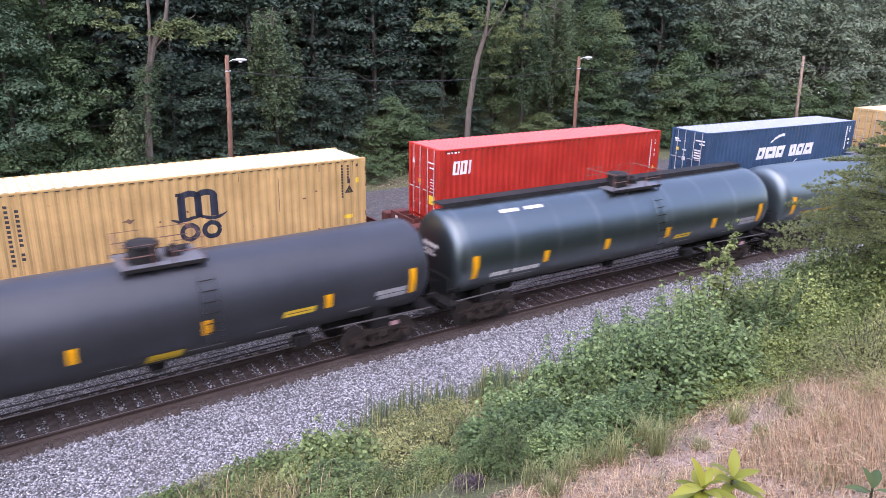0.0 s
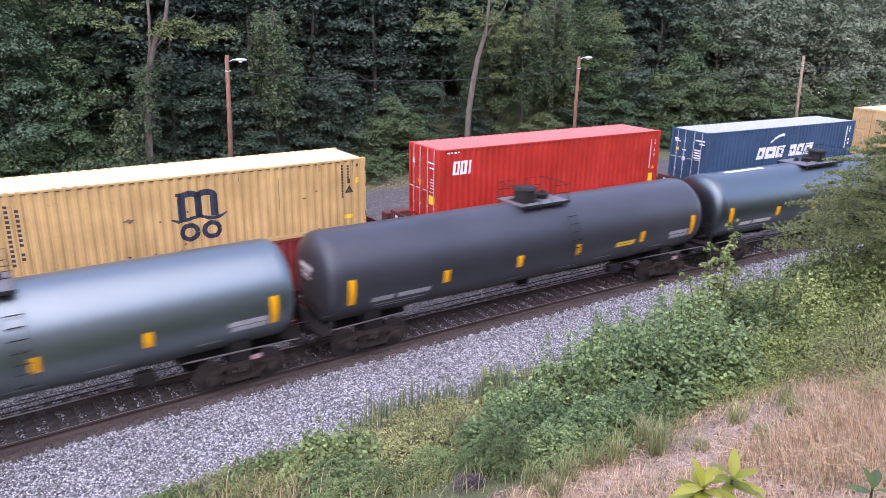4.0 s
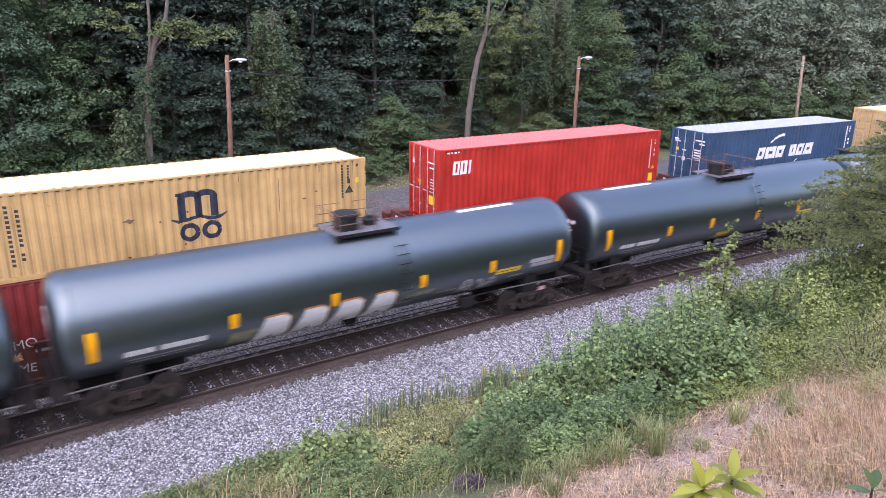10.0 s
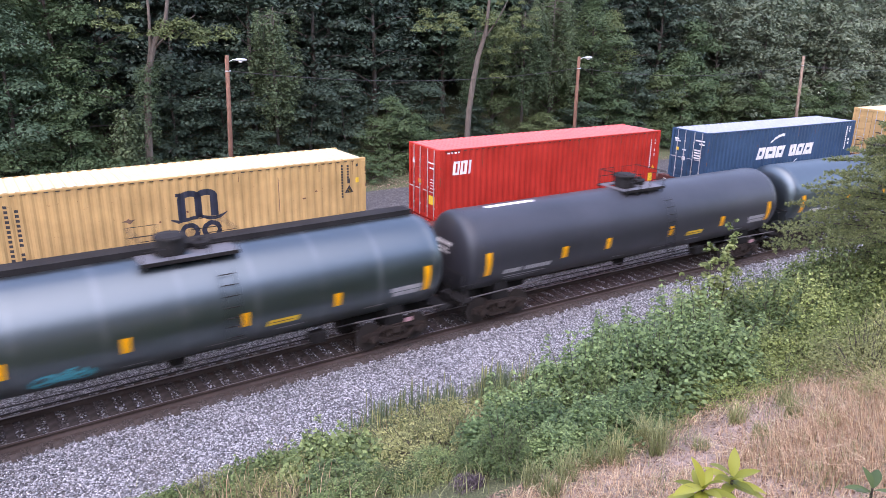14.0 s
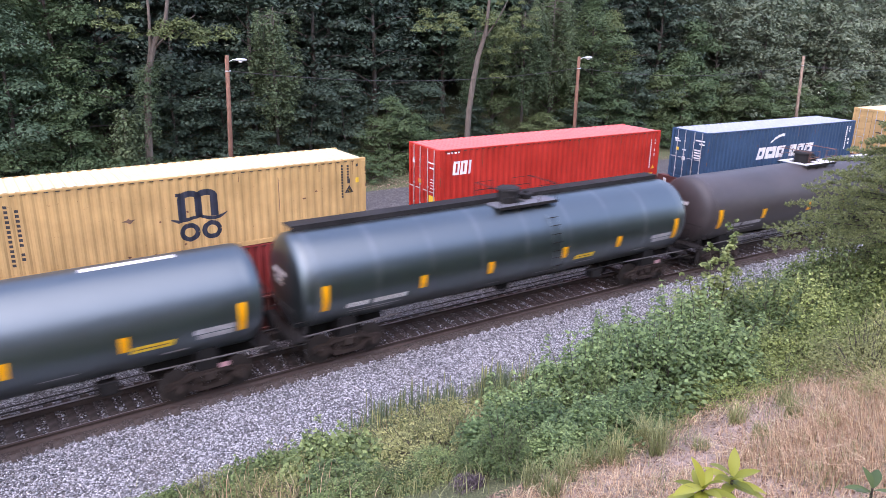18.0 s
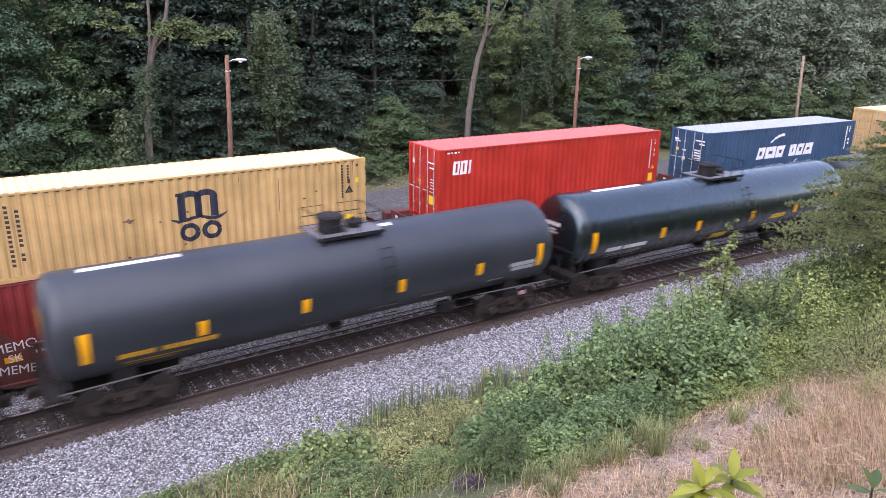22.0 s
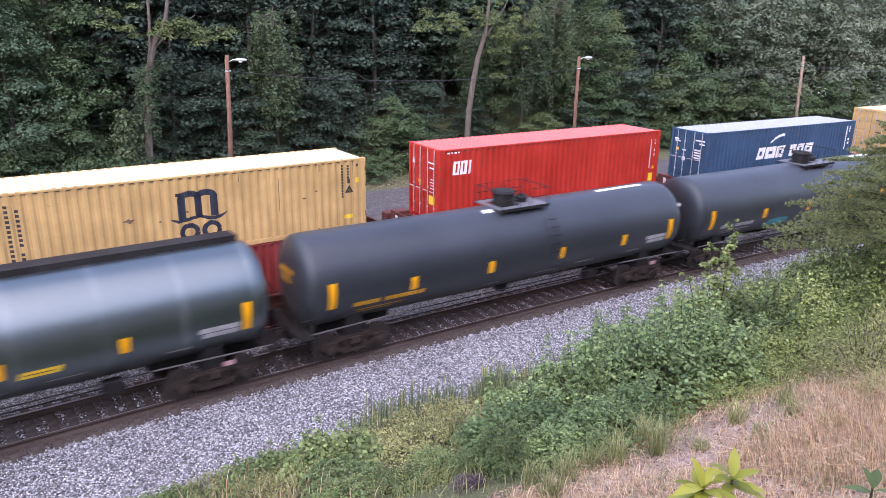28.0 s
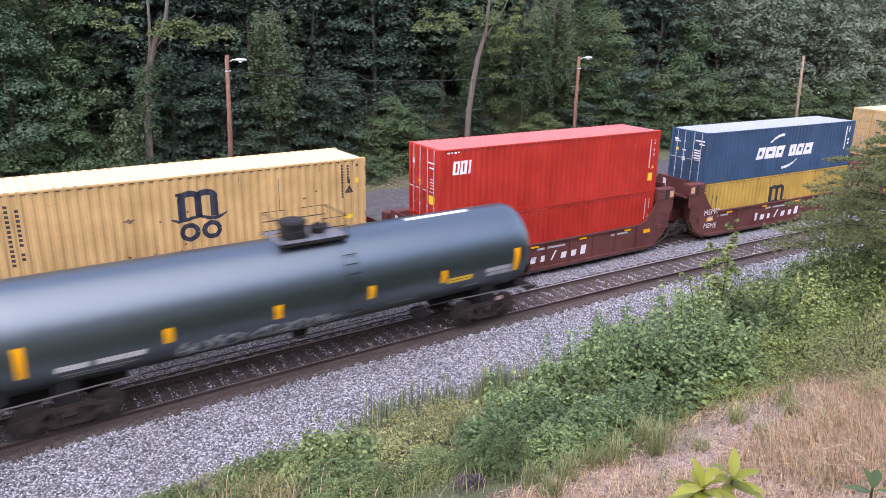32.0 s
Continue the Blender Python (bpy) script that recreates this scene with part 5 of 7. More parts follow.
    part("brake_cylinder", box_bm(tx - 2.9, tx - 2.3, -0.75, -0.35, 0.62, 0.98, bevel=0.05), M["gear_paint"], root)
    part("brake_rod", tube_bm([(-tx + 0.6, -0.5, 0.7), (tx - 2.3, -0.5, 0.78)], 0.022, 6), M["gear_paint"], root)
    tag = part("hose_tag", box_bm(tx + 0.25, tx + 0.55, -1.20, -1.185, 0.86, 1.0), M["sticker_pink"], root, "pale pink tag plate")
    sets = truck(root, -tx) + truck(root, tx)
    return root, sets, (s_left + s_right) / 2, tx


STD = ((1.6, 1.1, 1.9),)
CARS = [
    (-25.40, -9.92, "tank_violet", {"bars": ((3.3, 1.0, 2.04), (-0.5, 0.95, 1.30)), "redrail": 1, "small": (-4.9, -2.24, 1.11, 4.76)}),
    (-7.20, 8.31, "tank_ringed", {"walk": 1, "bars": ((2.3, 0.95, 1.87),), "patch": ((-6.2, 0.8, 4.15), (-5.1, 0.8, 4.15)), "redrail": 1, "small": (-4.62, -1.6, 1.78, 4.65)}),
    (11.10, 26.41, "tank_pale", {"orange": 1, "small": (-4.2, -1.45, 1.53, 4.17)}),
    (29.15, 44.91, "tank_violet", {"bars": ((3.46, 1.0, 2.04),), "small": (-4.4, -1.3, 1.5, 4.91)}),
    (47.67, 63.29, "tank_black", {"deck": (-1.9, 1.05), "bars": ((0.2, 0.95, 1.30), (4.35, 1.0, 1.89)), "patch": ((-6.9, 2.6, 4.6),), "small": (-4.57, -1.84, 1.25, 4.31)}),
    (66.04, 81.61, "tank_blue", {"scrawl": (-3.9, 4.4), "patch": ((3.7, 2.5, 4.6),), "bars": ((4.75, 1.0, 1.95),), "small": (-4.31, -1.26, 1.75, 4.55)}),
    (84.25, 100.04, "tank_blue", {"white": -3.65, "bars": ((5.0, 1.1, 1.90),), "scrawl": (3.6, 1.2), "redrail": 1, "small": (-4.26, -1.17, 1.98, 4.83), "patch": ((4.2, 2.4, 4.6),)}),
    (102.82, 118.38, "tank_black", {"bars": ((-1.15, 0.95, 1.30), (4.4, 1.0, 1.89)), "patch": ((-7.0, 2.6, 4.6),), "redrail": 1, "small": (-4.4, -1.81, 1.24, 4.27)}),
    (121.12, 136.57, "tank_ringed", {"walk": 1, "bars": ((2.27, 0.95, 1.86),), "teal": (-3.75, 1.15), "small": (-4.35, -1.53, 1.63, 4.5)}),
    (139.34, 154.95, "tank_violet", {"patch": ((-7.1, 2.2, 4.6),), "bars": ((2.4, 1.0, 1.9),), "small": (-4.33, -2.13, 1.38, 4.6)}),
    (157.76, 173.26, "tank_blue", {"olive": (-4.1, 3.2), "bars": ((4.75, 1.1, 1.94),), "small": (-4.26, -1.2, 1.9, 4.61), "patch": ((4.0, 2.4, 4.6),)}),
    (176.05, 191.64, "tank_ringed", {"walk": 1, "bars": ((2.33, 0.95, 1.86),), "small": (-4.36, -1.63, 1.75, 4.55)}),
    (194.75, 209.59, "tank_brown", {"plate": 1, "patch": ((4.0, 2.0, 4.6),), "bars": ((2.6, 0.8, 1.5),), "redrail": 1, "small": (-4.47, -1.15, 1.54, 4.36)}),
    (212.85, 227.87, "tank_grey", {"orange": 1, "patch": ((-7.3, 2.6, 4.6), (1.6, 0.4, 4.5)), "small": (-4.57, -1.56, 1.73, 4.83)}),
    (230.82, 246.49, "tank_shiny", {"bars": ((-0.75, 1.0, 1.28), (3.0, 1.0, 1.96)), "small": (-4.09, -1.96, 1.61, 4.75), "patch": ((-6.9, 2.6, 4.6),)}),
    (249.27, 264.85, "tank_grey", {"bars": ((3.3, 1.0, 2.1),), "patch": ((4.1, 2.3, 4.6),), "small": (-4.28, -1.07, 2.21, 4.89)}),
    (267.67, 283.08, "tank_ringed", {"walk": 1, "bars": ((2.0, 0.95, 1.95),), "small": (-4.4, -1.59, 1.62, 4.45)}),
    (285.98, 301.06, "tank_grey", {"orange": 1, "patch": ((-1.25, 0.4, 4.3), (4.5, 2.5, 4.6)), "small": (-4.66, -1.56, 1.67, 4.9)}),
    (303.95, 319.47, "tank_grey", {"teal": (-3.95, 1.4), "bars": ((3.34, 1.0, 2.04),), "small": (-4.24, -1.02, 2.26, 4.97), "patch": ((3.8, 2.5, 4.6),)}),
    (322.31, 337.71, "tank_blue", {"bars": ((4.76, 1.0, 1.97),), "scrawl": (-4.0, 4.8), "patch": ((3.9, 2.5, 4.6),), "small": (-4.24, -1.17, 1.88, 4.6)}),
]
TRAIN = [tank_car(c) for c in CARS]


def run_of(t):
    """Metres that the tank train has rolled along the line after t seconds."""
    q = t / 10
    return -102.111 * q - 1.3047 * q ** 2 - 0.2081 * q ** 3 + 0.0349 * q ** 4


def motions():
    for root, sets, centre, tx in TRAIN:
        times = [0.5 * k for k in range(65)]
        walk(root, [(t, chord(centre + run_of(t), tx, NEAR)) for t in times])
        # wheels turn while the car is anywhere near
        near = [k / 15 for k in range(481) if -38 < centre + run_of(k / 15) < 44]
        if len(near) < 2:
            continue
        for w in sets:
            dx = w.matrix_basis.translation.x
            rows = []
            for t in near:
                a = math.degrees(run_of(t) / 0.455)
                rows.append((t, pose(dx, 0, 0.455, 0, a % 360, 0)))
            if near[0] > 0:
                rows.insert(0, (0, rows[0][1]))
            if near[-1] < 32:
                rows.append((32, rows[-1][1]))
            walk(w, rows)


# ---------------------------------------------------------------- plants
def leaf_quads(rng, centres, normals, size, slim=0.55):
    """Diamond leaves, one quad each, folded a little along the middle."""
    n = len(centres)
    nrm = normals / np.linalg.norm(normals, axis=1, keepdims=True)
    rnd = rng.normal(size=(n, 3))
    u = np.cross(nrm, rnd)
    u /= np.linalg.norm(u, axis=1, keepdims=True)
    v = np.cross(nrm, u)
    sz = size[:, None]
    droop = nrm * sz * 0.18
    return np.stack([centres - u * sz, centres + v * sz * slim - droop, centres + u * sz, centres - v * sz * slim - droop], axis=1)


def three(co):
    """Three-cornered leaves out of four-cornered ones, for the far wood."""
    mid = (co[:, 0] + co[:, 2]) / 2
    return np.stack([co[:, 0], mid + (co[:, 1] - mid) * 1.8, co[:, 2]], 1)


def crown_leaves(rng, clumps, per, size, slim=0.6, shell=0.45):
    """clumps: rows of x, y, z, radius, flatness."""
    cs, ns, ss = [], [], []
    for x, y, z, r, flat in clumps:
        d = rng.normal(size=(per, 3))
        d /= np.linalg.norm(d, axis=1, keepdims=True)
        d[:, 2] = np.abs(d[:, 2]) * np.where(rng.random(per) < 0.82, 1, -0.6)
        rad = r * rng.uniform(shell, 1.0, per) ** 0.6
        c = d * rad[:, None] * np.array([1, 1, flat]) + np.array([x, y, z])
        c[:, 2] -= 0.25 * r * (np.hypot(d[:, 0], d[:, 1]) ** 2)
        nn = d * 0.7 + np.array([0, 0, 0.9]) + rng.normal(size=(per, 3)) * 0.4
        cs.append(c)
        ns.append(nn)
        ss.append(rng.uniform(0.6, 1.25, per) * size)
    return leaf_quads(rng, np.concatenate(cs), np.concatenate(ns), np.concatenate(ss), slim)


def dome_leaves(rng, clumps, per, size, slim=0.62):
    """Leaves laid like shingles over low domes; clumps: rows of x, y, z, radius, flatness."""
    rows = np.array(clumps)
    n = len(rows)
    k = np.repeat(np.arange(n), per)
    m = len(k)
    d = rng.normal(size=(m, 3))
    d /= np.linalg.norm(d, axis=1, keepdims=True)
    d[:, 2] = np.abs(d[:, 2]) * 1.05 - 0.12
    flat, r = rows[k, 4], rows[k, 3]
    lobes = 1 + 0.22 * np.sin(np.arctan2(d[:, 1], d[:, 0]) * rng.integers(3, 6, n)[k] + rng.uniform(0, 6.28, n)[k])
    rad = r * lobes * rng.uniform(0.72, 1.06, m)
    rim = np.hypot(d[:, 0], d[:, 1])
    c = rows[k, :3] + np.stack([d[:, 0] * rad, d[:, 1] * rad, (d[:, 2] * flat - 0.22 * rim ** 2) * rad], 1)
    nn = d * np.array([0.8, 0.8, 1.0]) + np.array([0, 0, 0.55]) + rng.normal(size=(m, 3)) * 0.17
    return leaf_quads(rng, c, nn, rng.uniform(0.8, 1.75, m) * size, slim)


def tree_parts(seed, height, spread, low, clumps, per, leaf, lean=0.0, limbs=9, trunk_r=0.2, big=0.75, bark_mat="bark", flat=0.5):
    """Meshes for a broad-leaved tree: trunk with limbs, and crown."""
    rng = np.random.default_rng(seed)
    bm = bmesh.new()
    pts, rad = [], []
    ph = rng.uniform(0, 6.28)
    for k in range(9):
        f = k / 8
        pts.append((lean * f * height * 0.25 + 0.3 * math.sin(3 * f + ph) * f, 0.3 * math.cos(2.3 * f + ph) * f, f * height * 0.92 - 0.4))
        rad.append(trunk_r * (1.15 - f) + 0.02)
    rad[0] *= 1.35
    tube(bm, pts, rad, 8)
    rows = []
    for k in range(limbs):
        f = low + (0.9 - low) * (k + rng.uniform(0, 1)) / limbs
        i = min(7, int(f * 8))
        b = Vector(pts[i]).lerp(Vector(pts[i + 1]), f * 8 - i)
        a = k * 2.4 + rng.uniform(-0.5, 0.5)
        ln = spread * rng.uniform(0.6, 1.0) * (1.15 - 0.6 * f)
        e = b + Vector((math.cos(a) * ln, math.sin(a) * ln, ln * rng.uniform(0.05, 0.5)))
        mid = b.lerp(e, 0.5) + Vector((0, 0, 0.14 * ln))
        tube(bm, [b, mid, e], [rad[i] * 0.45, rad[i] * 0.28, 0.02], 6)
        # shelves of leaves step down along each limb
        m = max(3, int(clumps / limbs))
        for q in range(m):
            t = 0.3 + 0.75 * (q + rng.uniform(0, 1)) / m
            wide = 0.20 * ln * (0.4 + t)
            p = b.lerp(e, t) + Vector((rng.normal() * wide, rng.normal() * wide, rng.normal() * 0.10 * ln - 0.1 * ln * max(0, t - 0.7)))
            rows.append((p.x, p.y, p.z, big * rng.uniform(0.55, 1.3), flat * rng.uniform(0.75, 1.25)))
    for q in range(max(4, clumps // 9)):
        a, d = rng.uniform(0, 6.28), spread * 0.35 * rng.uniform(0, 1)
        rows.append((math.cos(a) * d + pts[8][0], math.sin(a) * d + pts[8][1], height * rng.uniform(0.84, 1.0), big * rng.uniform(0.8, 1.3), flat))
    bmesh.ops.recalc_face_normals(bm, faces=bm.faces)
    return mesh_of(bm, M[bark_mat], True), dome_leaves(rng, rows, per, leaf)


def vine_parts(seed, height, spread, curtains, leaf):
    """A thin tree wrapped in creeper that hangs in long curtains."""
    rng = np.random.default_rng(seed)
    bm = bmesh.new()
    tube(bm, [(0, 0, -0.4), (0.1, 0, height * 0.5), (0.0, 0.1, height)], [0.14, 0.1, 0.04], 7)
    rows = []
    for k in range(curtains):
        a, d = rng.uniform(0, 6.28), spread * math.sqrt(rng.uniform(0.1, 1))
        top = height * rng.uniform(0.45, 1.0)
        x, y = math.cos(a) * d, math.sin(a) * d
        tube(bm, [(0, 0, top), (x, y, top - 0.2), (x, y, top - 1.5)], [0.03, 0.02, 0.008], 5)
        z = top
        while z > max(0.2, top - rng.uniform(1.5, 5.5)):
            rows.append((x + rng.normal() * 0.16, y + rng.normal() * 0.16, z, rng.uniform(0.22, 0.5), 1.2))
            z -= rng.uniform(0.22, 0.45)
    return mesh_of(bm, M["bark"], True), dome_leaves(rng, rows, 40, leaf * 1.18, 0.62)


FOREST = {}


def forest_kinds():
    """name: height, spread, lowest limb, clumps, leaves in each, leaf size, material, clump radius, flatness, words."""
    table = {
        "maple": (15, 4.6, 0.04, 210, 112, 0.084, "leaf_a", 1.05, 0.50, "tall broad-leaved tree with a dense dark green crown"),
        "maple_b": (13, 4.2, 0.04, 190, 100, 0.084, "leaf_c", 0.98, 0.52, "broad tree with layered cool green foliage"),
        "warm": (14, 4.2, 0.05, 180, 100, 0.088, "leaf_b", 0.98, 0.55, "leafy green tree with warm foliage at the wood's edge"),
        "high": (19, 5.0, 0.30, 160, 52, 0.15, "leaf_c", 1.0, 0.5, "tall dark green tree with a high crown"),
        "bushy": (7.0, 3.4, 0.03, 110, 92, 0.082, "leaf_a", 0.85, 0.55, "low bushy tree in front of the wood"),
        "bushy_b": (6.0, 3.2, 0.03, 100, 92, 0.082, "leaf_b", 0.80, 0.55, "low bushy tree with yellowish green leaves"),
        "dim": (7.5, 3.4, 0.03, 110, 88, 0.084, "leaf_dim", 0.80, 0.55, "low bushy tree, deep shade put into its leaf colour"),
        "shrub": (3.0, 2.0, 0.03, 60, 56, 0.068, "leaf_a", 0.50, 0.6, "dense dark green shrub under the trees"),
        "shrub_b": (2.6, 2.0, 0.03, 60, 56, 0.068, "leaf_b", 0.46, 0.6, "leafy green shrub beside the gravel road"),
        "pale": (15, 4.4, 0.05, 160, 78, 0.125, "leaf_d", 1.20, 0.55, "green tree at the edge of the wood, paled like haze"),
        "dark": (17, 4.2, 0.10, 140, 56, 0.13, "leaf_dark", 0.95, 0.55, "dark slender tree, deep shade put into its leaf colour"),
        "deep": (20, 5.0, 0.05, 110, 40, 0.26, "leaf_dark", 1.35, 0.6, "tall tree deep in the wood, leaves darkened as shade"),
        "far": (17, 5.0, 0.05, 60, 40, 0.30, "leaf_c", 1.6, 0.6, "broad unseen tree added behind the camera to darken tank reflections"),
    }
    for i, (name, (h, sp, low, cl, per, lf, mt, big, flat, words)) in enumerate(table.items()):
        trunk, co = tree_parts(140 + i, h, sp, low, cl, per, lf, big=big, limbs=26 if h > 10 else 14, trunk_r=0.2 if h > 10 else 0.08, flat=flat)
        FOREST[name] = (trunk, quads_mesh(three(co), M[mt], 3), words)
    for name, h, sp, n, mt in (("vines", 11.5, 1.9, 46, "leaf_vine"), ("vine_post", 5.6, 0.7, 16, "leaf_vine")):
        trunk, co = vine_parts(200 + len(name), h, sp, n, 0.058)
        FOREST[name] = (trunk, quads_mesh(three(co), M[mt], 3), "slender tree hung with curtains of green creeper")


def plant(kind, s, off, rng, size=1.0, tall=1.0):
    trunk, crown, words = FOREST[kind]
    x, y, _ = arc(s, off)
    low = kind.startswith("shrub")
    e = thing("shrub" if low else "tree", pose(x, y, ground_z(x, y), 0, 0, rng.uniform(0, 360)), words, "shrub" if low else "tree", "trees of the wood")
    e.scale = (size, size, size * tall)
    put("trunk", trunk, e)
    put("crown", crown, e)


def build_forest():
    rng = random.Random(21)
    forest_kinds()
    # the edge of the wood, tree by tree: kind, along, offset, size, height
    for kind, s, off, size, tall in (
            ("maple", -25.5, 26.0, 1.0, 1.0), ("maple", -21.0, 26.5, 1.0, 1.0), ("maple_b", -18.4, 24.6, 0.9, 0.9), ("maple", -15.6, 27.0, 0.95, 1.0), ("bushy", -20.6, 22.8, 0.85, 0.8), ("bushy", -16.0, 23.2, 0.9, 0.85),
            ("vine_post", -13.05, 22.6, 1.0, 1.0), ("dim", -9.6, 25.4, 1.05, 0.95), ("dim", -6.4, 26.0, 1.0, 0.9), ("bushy_b", -7.6, 22.9, 0.6, 0.55), ("dark", -8.6, 29.5, 1.0, 1.0), ("dark", -12.4, 30.0, 1.0, 1.0),
            ("vines", -3.0, 25.2, 0.95, 1.0), ("dim", -4.9, 23.8, 0.75, 0.6), ("dim", -0.6, 25.6, 0.95, 0.8), ("dark", -3.2, 29.6, 0.9, 1.0),
            ("dim", 2.4, 26.4, 0.95, 0.85), ("bushy", 4.9, 24.0, 0.86, 0.78), ("bushy", 7.2, 24.6, 0.7, 0.66), ("dim", 8.6, 26.6, 1.0, 0.7), ("dark", 1.8, 31.0, 1.0, 1.0), ("dark", 6.6, 30.4, 1.0, 1.0), ("dim", 12.4, 25.2, 0.8, 0.6),
            ("warm", 15.4, 26.6, 0.72, 1.05), ("vines", 13.4, 26.4, 0.8, 1.0), ("vines", 17.2, 25.0, 1.0, 0.95), ("bushy_b", 17.8, 23.2, 0.8, 0.7), ("vines", 20.4, 25.6, 1.0, 1.05), ("maple", 25.4, 26.4, 0.8, 1.0), ("warm", 21.8, 27.4, 0.8, 1.1), ("warm", 28.4, 28.0, 0.7, 1.1), ("dim", 22.0, 23.8, 0.8, 0.7),
            ("bushy", 25.4, 24.0, 0.95, 0.85), ("dim", 28.6, 24.4, 1.0, 0.9), ("bushy_b", 31.6, 24.6, 1.0, 0.95), ("bushy", 34.6, 24.6, 1.05, 1.0), ("dark", 30.6, 30.0, 1.0, 1.0), ("dark", 36.0, 30.0, 1.0, 1.0), ("bushy", 37.6, 27.2, 1.2, 1.15),
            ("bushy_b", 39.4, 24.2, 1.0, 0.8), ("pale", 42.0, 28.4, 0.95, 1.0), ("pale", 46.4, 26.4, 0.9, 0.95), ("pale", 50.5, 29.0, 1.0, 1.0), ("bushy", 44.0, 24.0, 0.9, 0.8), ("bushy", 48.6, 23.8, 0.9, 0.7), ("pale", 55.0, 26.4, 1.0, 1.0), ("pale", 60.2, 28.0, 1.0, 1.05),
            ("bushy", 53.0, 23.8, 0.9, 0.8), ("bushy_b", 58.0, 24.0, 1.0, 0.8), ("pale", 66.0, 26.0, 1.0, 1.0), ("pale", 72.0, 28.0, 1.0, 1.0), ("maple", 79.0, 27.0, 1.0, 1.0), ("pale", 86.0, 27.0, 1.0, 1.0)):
        plant(kind, s, off, rng, size, tall)
    s = -27.0
    while s < 76:
        if min(abs(s - 10.4), abs(s + 11.9)) > 1.0:
            plant(rng.choice(("shrub", "shrub", "shrub_b")), s, 22.0 + rng.uniform(-0.5, 0.7), rng, rng.uniform(0.7, 1.0), rng.uniform(0.6, 0.95))
        s += rng.uniform(1.5, 2.6)
    # unseen trees added atop the bank close the place and darken tank reflections
    s = -70.0
    while s < 70:
        plant("far", s, -40.0 + rng.uniform(-3, 3), rng, rng.uniform(0.9, 1.1), rng.uniform(0.9, 1.1))
        s += rng.uniform(5.5, 8.0)
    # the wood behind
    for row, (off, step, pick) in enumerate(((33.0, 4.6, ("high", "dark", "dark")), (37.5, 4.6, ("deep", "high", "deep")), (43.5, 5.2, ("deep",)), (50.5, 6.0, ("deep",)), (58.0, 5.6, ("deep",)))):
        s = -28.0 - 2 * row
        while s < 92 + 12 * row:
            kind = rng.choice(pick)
            # far along, mostly trees whose leaf colour is paled as haze
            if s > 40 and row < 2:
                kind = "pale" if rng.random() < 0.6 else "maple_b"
            # this stretch gets the leaves darkened as shade
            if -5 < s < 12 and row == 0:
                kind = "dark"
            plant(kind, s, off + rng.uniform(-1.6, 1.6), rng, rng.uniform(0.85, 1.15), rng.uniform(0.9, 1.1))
            s += step * rng.uniform(0.75, 1.3) * (1 + max(0, s - 40) / 120)


def bare_tree(s, off, points, radii, label, ivy=None, branches=(), sprays=()):
    """A tree whose pale trunk shows: points are (along, out, up) from its foot."""
    x, y, h = arc(s, off)
    e = thing("tree", pose(x, y, ground_z(x, y), 0, 0, h), label, "tree", "trees of the wood")
    bm = bmesh.new()
    tube(bm, points, radii, 9)
    for pts, rr in branches:
        tube(bm, pts, rr, 7)
    bmesh.ops.recalc_face_normals(bm, faces=bm.faces)
    part("trunk", bm, M["bark_pale"], e, smooth_faces=True)
    rng = np.random.default_rng(int(s * 10) + 900)
    top = Vector(points[-1])
    rows = [(top.x + rng.normal() * 1.8, top.y + rng.normal() * 1.5, top.z + rng.uniform(-1.5, 3.0), rng.uniform(0.7, 1.3), 0.5) for _ in range(34)]
    for ax, ay, az, wide, high, n in sprays:
        rows += [(ax + rng.normal() * wide, ay + rng.normal() * 0.6, az + rng.normal() * high, rng.uniform(0.35, 0.7), 0.5) for _ in range(n)]
    part_mesh = quads_mesh(three(dome_leaves(rng, rows, 110, 0.062)), M["leaf_warm"], 3)
    put("crown", part_mesh, e)
    if ivy:
        rows = []
        for k in range(120):
            f = rng.uniform(0, 1) * ivy
            i = min(len(points) - 2, int(f * (len(points) - 1)))
            p = Vector(points[i]).lerp(Vector(points[i + 1]), f * (len(points) - 1) - i)
            a = rng.uniform(0, 6.28)
            rows.append((p.x + 0.45 * math.cos(a), p.y + 0.45 * math.sin(a), p.z, 0.42, 1.2))
        put("ivy", quads_mesh(three(dome_leaves(rng, rows, 44, 0.055, 0.66)), M["leaf_vine"], 3), e, label="green ivy climbing the trunk")
    return e


